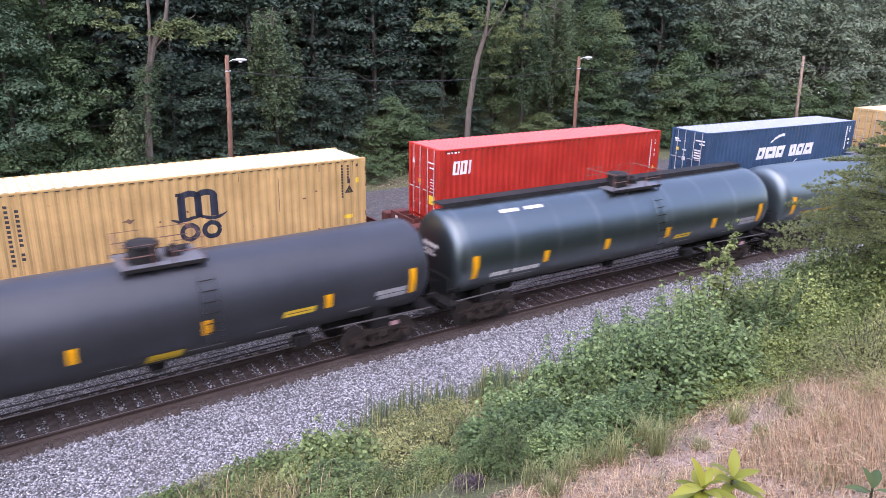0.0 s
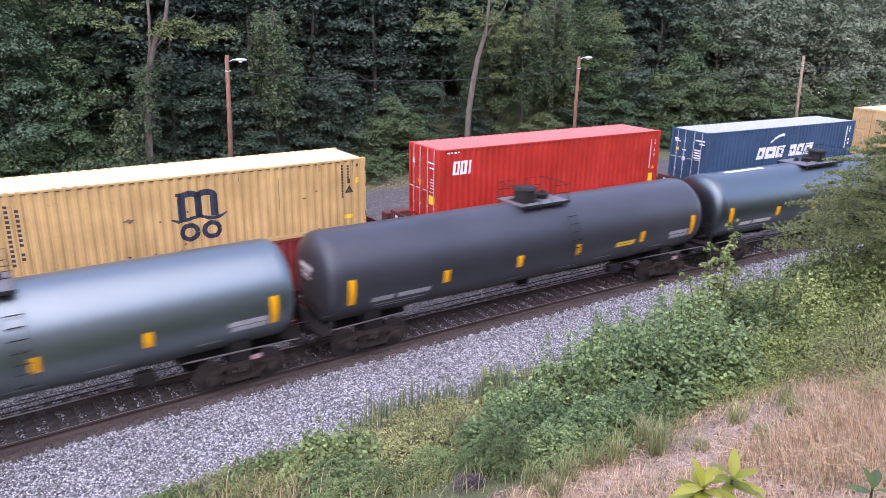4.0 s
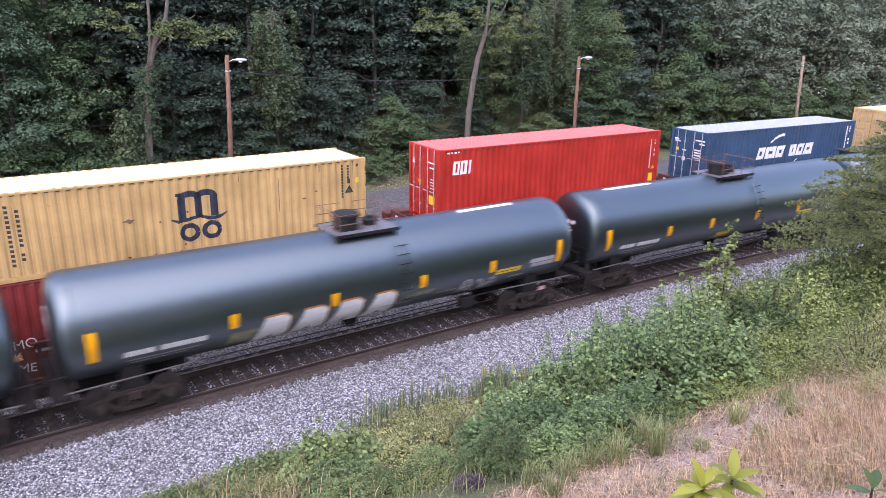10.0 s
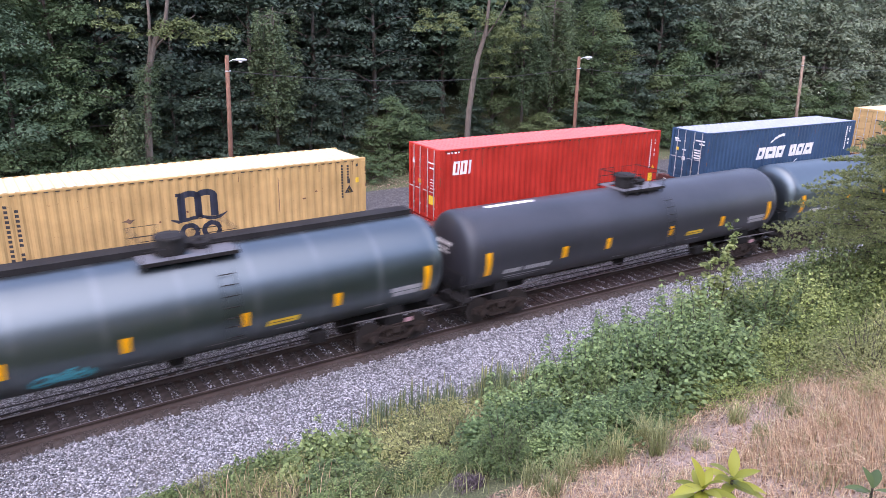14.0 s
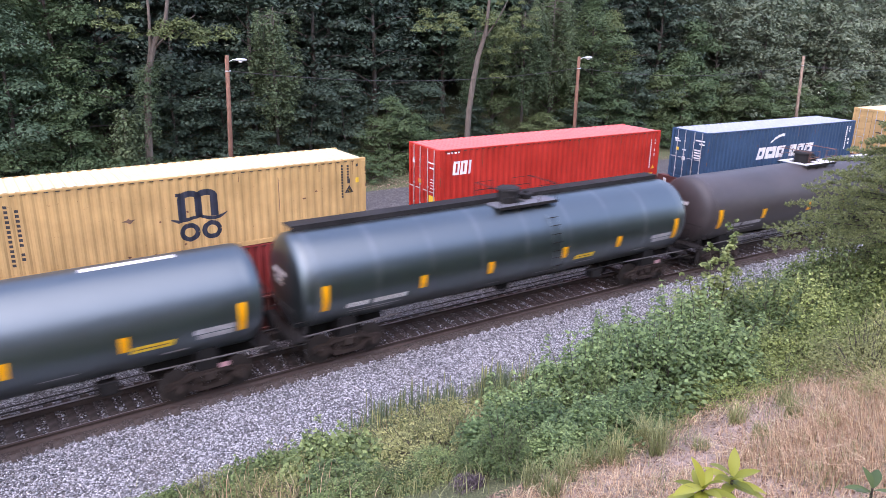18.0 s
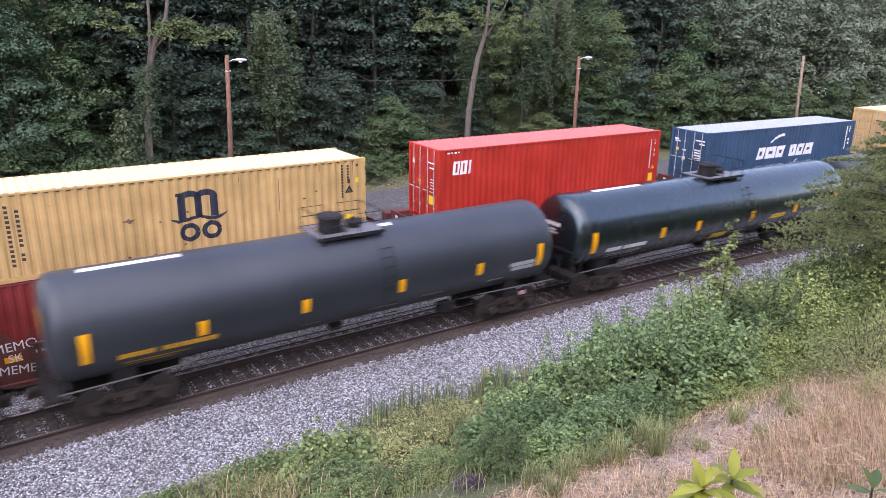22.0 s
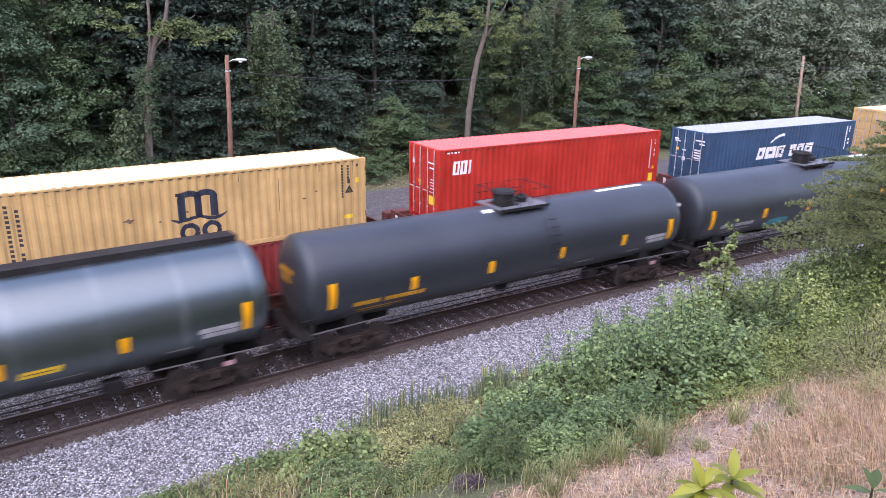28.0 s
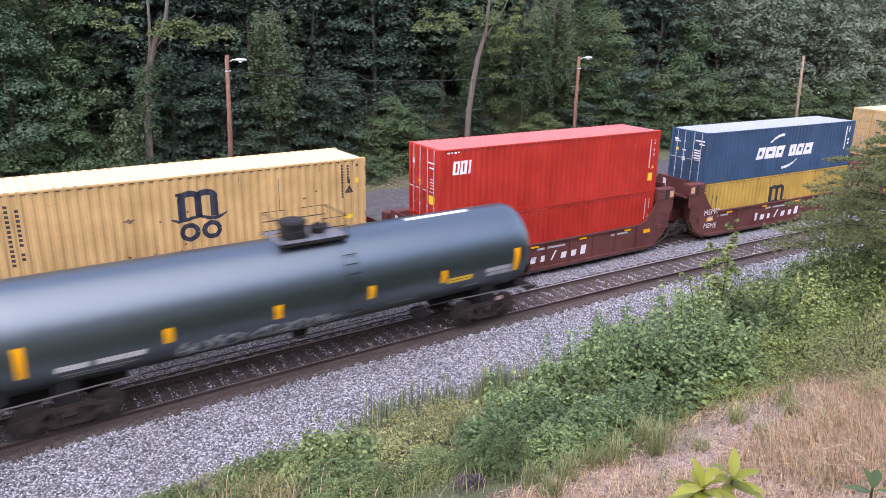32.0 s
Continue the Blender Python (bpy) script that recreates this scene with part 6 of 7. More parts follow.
def bush_meshes(seed, w, h, clumps, per, leaf, slim=0.6):
    rng = np.random.default_rng(seed)
    bm = bmesh.new()
    rows = []
    for k in range(clumps):
        a, d = rng.uniform(0, 6.28), w * math.sqrt(rng.uniform(0, 1))
        f = rng.uniform(0.22, 1.0) * (1 - 0.5 * (d / w) ** 2) * rng.uniform(0.85, 1.1)
        rows.append((math.cos(a) * d, math.sin(a) * d, f * h, rng.uniform(0.2, 0.42) * w, 0.7))
        if k % 3 == 0:
            tube(bm, [(0.1 * math.cos(a), 0.1 * math.sin(a), -0.15), (math.cos(a) * d * 0.5, math.sin(a) * d * 0.5, f * h * 0.6), (math.cos(a) * d, math.sin(a) * d, f * h)], [0.018, 0.012, 0.004], 5)
    # a few shoots above the rest
    shoots = []
    for k in range(20):
        a, d = rng.uniform(0, 6.28), w * 0.9 * rng.uniform(0, 1)
        top = h * rng.uniform(0.8, 1.35)
        tube(bm, [(math.cos(a) * d * 0.6, math.sin(a) * d * 0.6, h * 0.5), (math.cos(a) * d, math.sin(a) * d, top)], [0.01, 0.004], 5)
        for z in np.arange(h * 0.7, top, 0.12):
            shoots.append((math.cos(a) * d, math.sin(a) * d, z, 0.10 * w, 0.8))
    return mesh_of(bm, M["bark"]), np.concatenate([crown_leaves(rng, rows, per, leaf, slim), crown_leaves(rng, shoots, 7, leaf * 0.9, slim)])


BUSH = {}


def bush(kind, s, off, scale, label, turn=0.0, tall=1.0):
    """kind: leaf shape and colour of the bush."""
    if kind not in BUSH:
        seed, w, h, cl, per, leaf, mt, slim = {
            "broad": (1, 1.3, 1.7, 100, 48, 0.062, "leaf_cool", 0.66), "broad_b": (2, 1.2, 1.5, 90, 42, 0.052, "leaf_bush", 0.6), "small": (3, 1.2, 1.2, 80, 44, 0.048, "leaf_bush", 0.55),
            "lime": (4, 1.3, 0.7, 70, 40, 0.045, "leaf_lime", 0.5), "olive": (5, 1.2, 0.55, 70, 42, 0.041, "leaf_olive", 0.35), "dead": (6, 0.55, 0.45, 50, 50, 0.035, "leaf_dead", 0.5),
            "feather": (7, 0.9, 1.3, 60, 46, 0.056, "leaf_bush", 0.26), "bright": (9, 1.3, 1.9, 90, 42, 0.057, "leaf_mid", 0.62), "low": (8, 1.2, 0.7, 85, 46, 0.066, "leaf_bush", 0.74)}[kind]
        stems, co = bush_meshes(seed, w, h, cl, per, leaf, slim)
        BUSH[kind] = (stems, quads_mesh(co, M[mt]))
    x, y, _ = arc(s, off)
    e = thing("bush", pose(x, y, ground_z(x, y) - 0.03, 0, 0, turn), label, "bush", "bushes on the bank")
    e.scale = (scale, scale, scale * tall)
    put("woody_base", BUSH[kind][0], e)
    put("foliage", BUSH[kind][1], e)
    return e


def blades(rng, x, y, z, length, width, lean, sweep_dir=None):
    """Bent blades, two quads each, from arrays of feet."""
    n = len(x)
    a = rng.uniform(0, 6.28, n) if sweep_dir is None else sweep_dir + rng.normal(size=n) * 0.7
    d = np.stack([np.cos(a), np.sin(a), np.zeros(n)], 1)
    side = np.stack([-np.sin(a), np.cos(a), np.zeros(n)], 1) * (width / 2)[:, None]
    foot = np.stack([x, y, z], 1)
    mid = foot + d * (length * lean * 0.35)[:, None] + np.array([0, 0, 1.0]) * (length * 0.55)[:, None]
    tip = foot + d * (length * lean)[:, None] + np.array([0, 0, 1.0]) * (length * np.sqrt(np.clip(1 - lean ** 2, 0.1, 1)))[:, None]
    q1 = np.stack([foot - side, foot + side, mid + side * 0.8, mid - side * 0.8], 1)
    q2 = np.stack([mid - side * 0.8, mid + side * 0.8, tip + side * 0.15, tip - side * 0.15], 1)
    return np.concatenate([q1, q2], 1).reshape(-1, 4, 3)


def field(rng, n, s0, s1, o0, o1, clump=0.0, bare=0.0):
    """Feet scattered over a stretch of the plan; bare: the share left out on the worn patch of the slope."""
    s, o = rng.uniform(s0, s1, n), rng.uniform(o0, o1, n)
    if clump:
        k = max(4, n // 40)
        cs, co = rng.uniform(s0, s1, k), rng.uniform(o0, o1, k)
        i = rng.integers(0, k, n)
        s, o = cs[i] + rng.normal(size=n) * clump, co[i] + rng.normal(size=n) * clump
    worn = ((s + 9.7) / 2.3 + (o + 17.1) * 0.25) ** 2 + ((o + 17.05) / 0.95) ** 2 < 1 + 0.3 * np.sin(s * 5.1) * np.sin(o * 4.3)
    keep = ~(worn & (rng.random(n) < bare))
    s, o = s[keep], o[keep]
    th = KAP * s
    x = MID[0] + np.sin(th) / KAP - np.sin(th) * o
    y = MID[1] + (1 - np.cos(th)) / KAP + np.cos(th) * o
    z = np.array([ground_z(a, b) for a, b in zip(x, y)]) - 0.02
    return x, y, z


def reed_clump(s, off, h, seed):
    rng = np.random.default_rng(seed)
    n = 120
    x, y, _ = arc(s, off)
    e = thing("reed_clump", pose(x, y, ground_z(x, y)), "upright grey-green reeds at the ballast's edge", "reeds", "reeds along the track")
    a, d = rng.uniform(0, 6.28, n), 0.42 * np.sqrt(rng.uniform(0, 1, n))
    co = blades(rng, np.cos(a) * d * 1.4, np.sin(a) * d * 0.7, np.full(n, -0.1), h * rng.uniform(0.55, 1.05, n), rng.uniform(0.018, 0.036, n), rng.uniform(0.02, 0.22, n))
    put("blade_foliage", quads_mesh(co, M["reed"]), e)
    spikes = bmesh.new()
    for k in range(5):
        px, py = math.cos(a[k]) * d[k] * 1.4, math.sin(a[k]) * d[k] * 0.7
        hh = h * rng.uniform(0.85, 1.12)
        tube(spikes, [(px, py, 0), (px + 0.03, py, hh - 0.16), (px + 0.04, py, hh)], [0.005, 0.012, 0.006], 5)
    part("seed_head_spray", spikes, M["leaf_olive"], e)["kind"] = "stuff"
    return e


def grass_tuft(s, off, h, seed, mt="grass", n=150, lean=0.55):
    rng = np.random.default_rng(seed)
    x, y, _ = arc(s, off)
    e = tagged(put("grass_tuft", None, None, pose(x, y, ground_z(x, y))), "arching tuft of pale green grass on the bank", "grass", "tufts on the bank")
    a, d = rng.uniform(0, 6.28, n), 0.16 * np.sqrt(rng.uniform(0, 1, n))
    co = blades(rng, np.cos(a) * d, np.sin(a) * d, np.full(n, -0.05), h * rng.uniform(0.5, 1.1, n), rng.uniform(0.008, 0.016, n), rng.uniform(0.1, lean + 0.2, n))
    put("blade_foliage", quads_mesh(co, M[mt]), e)
    return e


def build_bank():
    # belt of bushes between the ballast and the bare slope: along, offset, scale, kind, height factor
    plan = [
        (-15.7, -12.0, 0.72, "low", 0.9), (-16.9, -9.3, 0.7, "low", 1.0), (-18.6, -8.6, 0.55, "low", 0.9), (-14.7, -13.2, 0.5, "low", 0.8),
        (-12.4, -13.6, 0.8, "broad", 0.7), (-11.4, -13.0, 0.9, "broad", 0.75), (-10.2, -12.0, 0.75, "small", 0.8), (-9.3, -10.4, 0.5, "small", 0.7),
        (-9.6, -13.2, 1.0, "broad", 0.95), (-8.3, -14.2, 1.0, "broad", 1.0), (-7.4, -12.4, 1.1, "broad", 1.0), (-6.6, -14.4, 1.0, "broad", 1.0),
        (-7.2, -10.4, 0.75, "small", 0.8), (-5.4, -10.6, 1.0, "broad_b", 1.0), (-5.2, -12.8, 1.15, "broad", 1.05), (-3.6, -11.4, 1.1, "broad_b", 1.1),
        (-2.8, -13.4, 1.15, "broad_b", 1.05), (-1.2, -10.8, 1.0, "small", 1.2), (-0.6, -12.8, 1.2, "feather", 1.2), (1.2, -11.6, 1.2, "broad_b", 1.1),
        (1.6, -13.9, 1.2, "feather", 1.3), (3.4, -10.6, 1.1, "small", 1.2), (4.0, -12.6, 1.3, "broad_b", 1.2), (6.2, -11.0, 1.2, "feather", 1.2),
        (6.6, -13.2, 1.4, "broad", 1.2), (9.0, -10.8, 1.2, "small", 1.2), (9.6, -12.8, 1.4, "broad_b", 1.2), (12.4, -11.2, 1.3, "feather", 1.2), (13.0, -13.4, 1.4, "broad", 1.2),
        (16.5, -11.5, 1.4, "broad_b", 1.2), (20.5, -11.0, 1.5, "small", 1.2), (25.0, -11.5, 1.5, "broad_b", 1.2), (30, -11.5, 1.6, "broad", 1.1), (36, -11.5, 1.6, "broad_b", 1.1),
        (-4.0, -15.0, 1.0, "lime", 1.1), (-2.2, -15.6, 1.1, "lime", 1.2), (-0.4, -15.6, 1.1, "lime", 1.3), (-6.0, -15.9, 0.8, "lime", 0.8), (-7.6, -15.7, 0.7, "lime", 0.7), (-3.4, -16.6, 1.0, "lime", 0.9),
        (-9.4, -15.4, 0.6, "lime", 0.6), (-1.4, -17.0, 1.1, "olive", 1.6), (1.2, -16.2, 1.3, "lime", 1.3), (-5.0, -17.2, 0.9, "olive", 1.2), (-2.8, -18.2, 1.1, "olive", 1.5), (3.6, -15.4, 1.4, "lime", 1.3),
        (-1.6, -12.4, 0.95, "bright", 1.0), (0.4, -13.4, 1.1, "bright", 1.15), (2.2, -12.4, 1.1, "bright", 1.2), (-0.4, -14.6, 0.9, "bright", 0.9), (-2.0, -14.7, 0.8, "bright", 0.75), (-1.4, -13.8, 0.9, "bright", 1.1), (2.2, -14.8, 1.1, "bright", 1.1), (4.8, -14.2, 1.2, "bright", 1.2), (-4.6, -14.2, 0.8, "bright", 0.7), (0.6, -11.2, 0.8, "bright", 1.2),
        (-6.6, -18.6, 0.6, "olive", 1.4), (-4.2, -19.0, 0.8, "olive", 1.5), 
        (-13.2, -10.6, 1.0, "olive", 1.0), (-12.0, -10.0, 1.0, "olive", 1.0), (-13.6, -12.0, 1.0, "olive", 1.0), (-14.5, -10.4, 0.9, "olive", 0.9), (-11.0, -9.4, 0.8, "olive", 1.0), (-15.2, -9.4, 0.8, "olive", 0.8), (-9.2, -9.2, 0.8, "olive", 1.0),
        (-12.6, -11.6, 0.9, "olive", 1.2), (-16.2, -10.2, 0.8, "olive", 0.8), (-17.6, -8.7, 0.7, "olive", 0.8), 
        (-14.2, -14.5, 0.6, "dead", 0.9), (-15.3, -10.8, 0.95, "low", 1.2), (-16.2, -9.7, 0.75, "low", 1.1), (-14.4, -13.4, 0.6, "olive", 1.0), (-14.0, -13.2, 0.6, "small", 0.7), (-13.6, -13.9, 0.5, "feather", 0.9), (-13.0, -14.2, 0.8, "feather", 0.9), (-13.3, -14.6, 0.6, "feather", 1.0), (-12.6, -14.6, 0.6, "feather", 0.9), (-11.9, -14.0, 0.8, "broad", 0.7), (-15.2, -11.0, 0.6, "broad_b", 0.7), (-19.4, -8.3, 0.6, "small", 0.4), (-11.2, -15.2, 0.7, "broad", 0.7), (-12.2, -15.1, 0.6, "broad", 0.7), (-10.2, -15.0, 0.7, "broad", 0.8), (-4.6, -17.0, 1.0, "olive", 1.8), (-5.6, -17.6, 0.8, "olive", 1.6), (-3.6, -17.6, 1.0, "olive", 1.8), (-16.4, -11.4, 0.7, "olive", 1.2), (-16.0, -12.6, 0.7, "small", 0.5), (-17.0, -10.4, 0.6, "olive", 1.1), (-15.0, -13.0, 0.6, "olive", 1.0),
    ]
    words = {"broad": "dense bush with broad cool green leaves on the bank", "broad_b": "leafy bush with rounded green leaves on the bank", "small": "thick small-leaved green bush beside the ballast", "lime": "low yellow-green ground cover on the slope",
             "olive": "low olive-yellow weeds beside the track", "dead": "small withered violet-brown shrub", "bright": "tall fresh green shrub with many small leaves", "feather": "feathery light green weed with narrow leaves", "low": "low spreading bush with rounded green leaves"}
    rng = random.Random(9)
    for s, o, sc, kind, tall in plan:
        bush(kind, s, o, sc, words[kind], rng.uniform(0, 360), tall)
    for k in range(34):
        s, o = rng.uniform(-10.5, 8), rng.uniform(-15.0, -9.6)
        kind = rng.choice(("feather", "feather", "small", "olive", "broad_b"))
        bush(kind, s, o, rng.uniform(0.35, 0.7), words[kind], rng.uniform(0, 360), rng.uniform(1.2, 2.0))
    # the tall young shrub with pale tips
    x, y, _ = arc(-2.9, -11.9)
    e = thing("young_tree", pose(x, y, ground_z(x, y)), "tall leafy sapling with pale yellow-green tips", "sapling", "bushes on the bank")
    r = np.random.default_rng(31)
    bm, rows, tips = bmesh.new(), [], []
    for px, py, hh in ((0.18, 0.0, 4.3), (-0.62, 0.1, 3.75), (-0.25, -0.3, 3.3), (0.45, 0.3, 2.5), (-1.35, 0.2, 2.9), (-1.0, -0.2, 2.4)):
        tube(bm, [(0, 0, -0.1), (px * 0.6, py * 0.6, hh * 0.5), (px, py, hh)], [0.03, 0.018, 0.005], 6)
        for z in np.arange(0.4, hh, 0.11):
            f = z / hh
            rr = 0.46 * (1.0 - f) ** 0.8 + 0.09
            (tips if z > hh - 0.45 else rows).append((px * (0.25 + 0.75 * f) + r.normal() * rr * 0.8, py * f + r.normal() * rr * 0.8, z, rr * 0.7, 0.7))
    part("woody_base", bm, M["bark"], e)
    put("foliage", quads_mesh(crown_leaves(r, rows, 26, 0.072, 0.62), M["leaf_sapling"]), e)
    put("pale_growth", quads_mesh(crown_leaves(r, tips, 16, 0.070, 0.5), M["leaf_lime"]), e, label="pale yellow-green young leaves")
    for i, (s, o, h) in enumerate(((-13.3, -8.4, 1.0), (-12.8, -8.3, 1.4), (-12.3, -8.5, 1.2), (-11.7, -8.3, 1.5), (-10.9, -8.6, 1.1), (-10.6, -8.5, 1.25), (-9.3, -8.7, 1.3), (-8.8, -8.6, 1.4), (-8.2, -8.7, 1.2),
                                   (-7.4, -8.8, 0.9), (-3.2, -8.5, 1.3), (-2.8, -8.7, 1.1), (-15.2, -8.4, 0.6), (-17.6, -8.2, 0.5), (-13.0, -8.9, 1.1), (-9.0, -9.1, 1.2), (-4.8, -8.8, 0.8))):
        reed_clump(s, o, h * 0.95, 60 + i)
    for i, (s, o, h) in enumerate(((-11.2, -16.5, 0.95), (-12.0, -16.2, 0.9), (-12.4, -15.9, 0.7), (-8.4, -17.5, 0.6), (-10.9, -15.9, 0.8), (-13.1, -16.0, 0.7), (-13.6, -15.6, 0.7), (-9.0, -16.7, 0.55), (-9.6, -17.6, 0.4), (-8.9, -18.4, 0.45), (-10.6, -17.0, 0.35), (-7.6, -16.9, 0.6), (-13.9, -16.4, 0.6))):
        grass_tuft(s, o, h, 90 + i)
    # what nobody could count: straw, short grass, weeds
    g = np.random.default_rng(77)
    x, y, z = field(g, 3400, -11.0, -5.0, -22.0, -17.2, 0.25, 0.95)
    n = len(x)
    co = blades(g, x, y, z, g.uniform(0.25, 0.75, n), g.uniform(0.006, 0.012, n), g.uniform(0.15, 0.85, n))
    x, y, z = field(g, 4200, -11.6, -6.2, -21.5, -17.8, 0.0, 0.95)
    n = len(x)
    co2 = blades(g, x, y, z, g.uniform(0.3, 0.85, n), g.uniform(0.008, 0.015, n), g.uniform(0.25, 0.9, n), 2.4)
    x, y, z = field(g, 14000, -14.5, -4.0, -21.5, -15.7, 0.0, 0.72)
    n = len(x)
    co3 = blades(g, x, y, z, g.uniform(0.12, 0.4, n), g.uniform(0.006, 0.013, n), g.uniform(0.75, 0.98, n))
    tagged(put("dry_grass", quads_mesh(np.concatenate([co, co2, co3]), M["straw"])), "dry pale straw and dead stalks on the slope", "dry grass", kind="stuff")
    x, y, z = field(g, 15000, -14.5, -4.0, -21.5, -15.3)
    n = len(x)
    up = np.stack([g.normal(size=n) * 0.35, g.normal(size=n) * 0.35 - 0.35, np.ones(n)], 1)
    co = leaf_quads(g, np.stack([x, y, z + 0.035], 1), up, g.uniform(0.015, 0.045, n), 0.5)
    tagged(put("leaf_litter", quads_mesh(co, M["litter"])), "brown dead leaves and twigs on the bare slope", "litter", kind="stuff")
    x, y, z = field(g, 9000, -20.0, 12.0, -16.2, -8.4, 0.5)
    n = len(x)
    co = blades(g, x, y, z, g.uniform(0.2, 0.6, n), g.uniform(0.010, 0.02, n), g.uniform(0.1, 0.7, n))
    x, y, z = field(g, 1500, -13.5, 0.0, -21.5, -16.0, 0.3)
    n = len(x)
    co2 = blades(g, x, y, z, g.uniform(0.2, 0.5, n), g.uniform(0.008, 0.014, n), g.uniform(0.1, 0.7, n))
    x, y, z = field(g, 5000, 3.0, 60.0, -20.0, -8.6, 0.6)
    n = len(x)
    co3 = blades(g, x, y, z, g.uniform(0.3, 0.9, n), g.uniform(0.02, 0.035, n), g.uniform(0.1, 0.7, n))
    x, y, z = field(g, 900, -20.0, -6.0, -12.5, -8.4, 0.45)
    n = len(x)
    stalks = blades(g, x, y, z, g.uniform(0.45, 1.0, n), g.uniform(0.010, 0.018, n), g.uniform(0.1, 0.5, n))
    tagged(put("dry_stalks", quads_mesh(stalks, M["straw"])), "thin dry stalks among the green weeds", "dry grass", kind="stuff")
    tagged(put("rough_grass", quads_mesh(np.concatenate([co, co2, co3]), M["grass"])), "rough green grass between the bushes", "grass", kind="stuff")
    x, y, z = field(g, 9000, -26.0, 50.0, 18.0, 22.5, 0.5)
    n = len(x)
    up = np.stack([g.normal(size=n) * 0.4, g.normal(size=n) * 0.4, np.ones(n)], 1)
    co = leaf_quads(g, np.stack([x, y, z + 0.05], 1), up, g.uniform(0.03, 0.08, n), 0.5)
    tagged(put("verge_litter", quads_mesh(co, M["litter"])), "brown dead leaves along the edge of the wood", "litter", kind="stuff")
    x, y, z = field(g, 3000, -30.0, 60.0, 20.9, 23.8, 0.7)
    n = len(x)
    co = blades(g, x, y, z, g.uniform(0.2, 0.6, n), g.uniform(0.03, 0.05, n), g.uniform(0.2, 0.8, n))
    tagged(put("verge_grass", quads_mesh(co, M["leaf_b"])), "unmown grass and weeds along the gravel road", "grass", kind="stuff")


def build_pine(s, off, h):
    """A young pine: whorls of branches with tufts of needles."""
    rng = np.random.default_rng(12)
    x, y, _ = arc(s, off)
    e = thing("pine", pose(x, y, ground_z(x, y)), "young pine with drooping olive green branches", "tree", "bushes on the bank")
    bm = bmesh.new()
    tube(bm, [(0, 0, -0.2), (0.05, 0.02, h * 0.5), (0, 0, h)], [0.12, 0.07, 0.01], 8)
    feet, tips = [], []
    for k in range(12):
        z = 1.9 + (h - 2.2) * k / 12
        reach = float(np.interp(z, [1.9, 2.6, 4.0, 4.9, 5.7, h], [4.1, 4.2, 3.5, 2.5, 1.3, 0.15]))
        for q in range(8):
            a = q * 0.785 + k * 0.42 + rng.normal() * 0.15
            ln = reach * rng.uniform(0.7, 1.06)
            out = Vector((math.cos(a), math.sin(a), 0))
            b = Vector((0, 0, z))
            m = b + out * ln * 0.55 + Vector((0, 0, 0.06 * ln))
            t = b + out * ln + Vector((0, 0, ln * rng.uniform(-0.10, 0.07)))
            tube(bm, [b, m, t], [0.028, 0.018, 0.006], 5)
            for f in np.arange(0.22, 1.01, 0.085):
                p = b.lerp(m, f * 2) if f < 0.5 else m.lerp(t, f * 2 - 1)
                for sd in (-1, 1):
                    aa = a + sd * rng.uniform(0.7, 1.1)
                    tw = Vector((math.cos(aa), math.sin(aa), rng.uniform(-0.05, 0.16)))
                    lt = 0.36 * ln * (1.12 - f) + 0.16
                    for g in np.arange(0.05, lt, 0.15):
                        e2 = p + tw * float(g) + Vector((0, 0, rng.normal() * 0.02))
                        feet.append((e2.x, e2.y, e2.z))
                        tips.append((tw.x, tw.y, tw.z + 0.35))
                feet.append((p.x, p.y, p.z))
                tips.append((out.x, out.y, 0.5))
    part("trunk", bm, M["bark"], e)
    feet, tips = np.array(feet), np.array(tips)
    per = 30
    c = np.repeat(feet, per, 0)
    d = np.repeat(tips, per, 0) + rng.normal(size=(len(c), 3)) * 0.6
    d /= np.linalg.norm(d, axis=1, keepdims=True)
    ln = rng.uniform(0.07, 0.13, len(c))[:, None]
    sd = np.cross(d, rng.normal(size=d.shape))
    sd /= np.linalg.norm(sd, axis=1, keepdims=True)
    w = 0.012
    co = np.stack([c - sd * w, c + sd * w, c + d * ln], 1)
    put("needle_foliage", quads_mesh(co, M["needle"], 3), e)


def near_sprig(top, leaves, leaf_len, label, mt="leaf_lime"):
    """A leafy shoot that rises close to the camera."""
    x, y = top[0], top[1]
    z0 = ground_z(x, y)
    e = thing("sapling", pose(x, y, z0), label, "sapling", "saplings near the eye")
    h = top[2] - z0
    bm = bmesh.new()
    tube(bm, [(0.12, 0.1, -0.1), (0.06, 0.02, h * 0.5), (0, 0, h)], [0.02, 0.014, 0.006], 6)
    part("stem", bm, M["bark"], e)
    for az, tilt, dz, sc in leaves:
        L = leaf_len * sc
        bl = bmesh.new()
        n, rows = 8, []
        for k in range(n + 1):
            f = k / n
            wd = 0.20 * L * math.sin(math.pi * min(1, f * 0.94 + 0.06)) ** 0.8
            bend = -0.25 * L * f * f
            rows.append([bl.verts.new((L * f, -wd, bend + 0.28 * wd)), bl.verts.new((L * f, 0, bend)), bl.verts.new((L * f, wd, bend + 0.28 * wd))])
        for a, b in zip(rows, rows[1:]):
            bl.faces.new((a[0], b[0], b[1], a[1]))
            bl.faces.new((a[1], b[1], b[2], a[2]))
        part("leaf", bl, M[mt], e, "", pose(0, 0, h + dz, 0, -tilt, az), True)
    return e


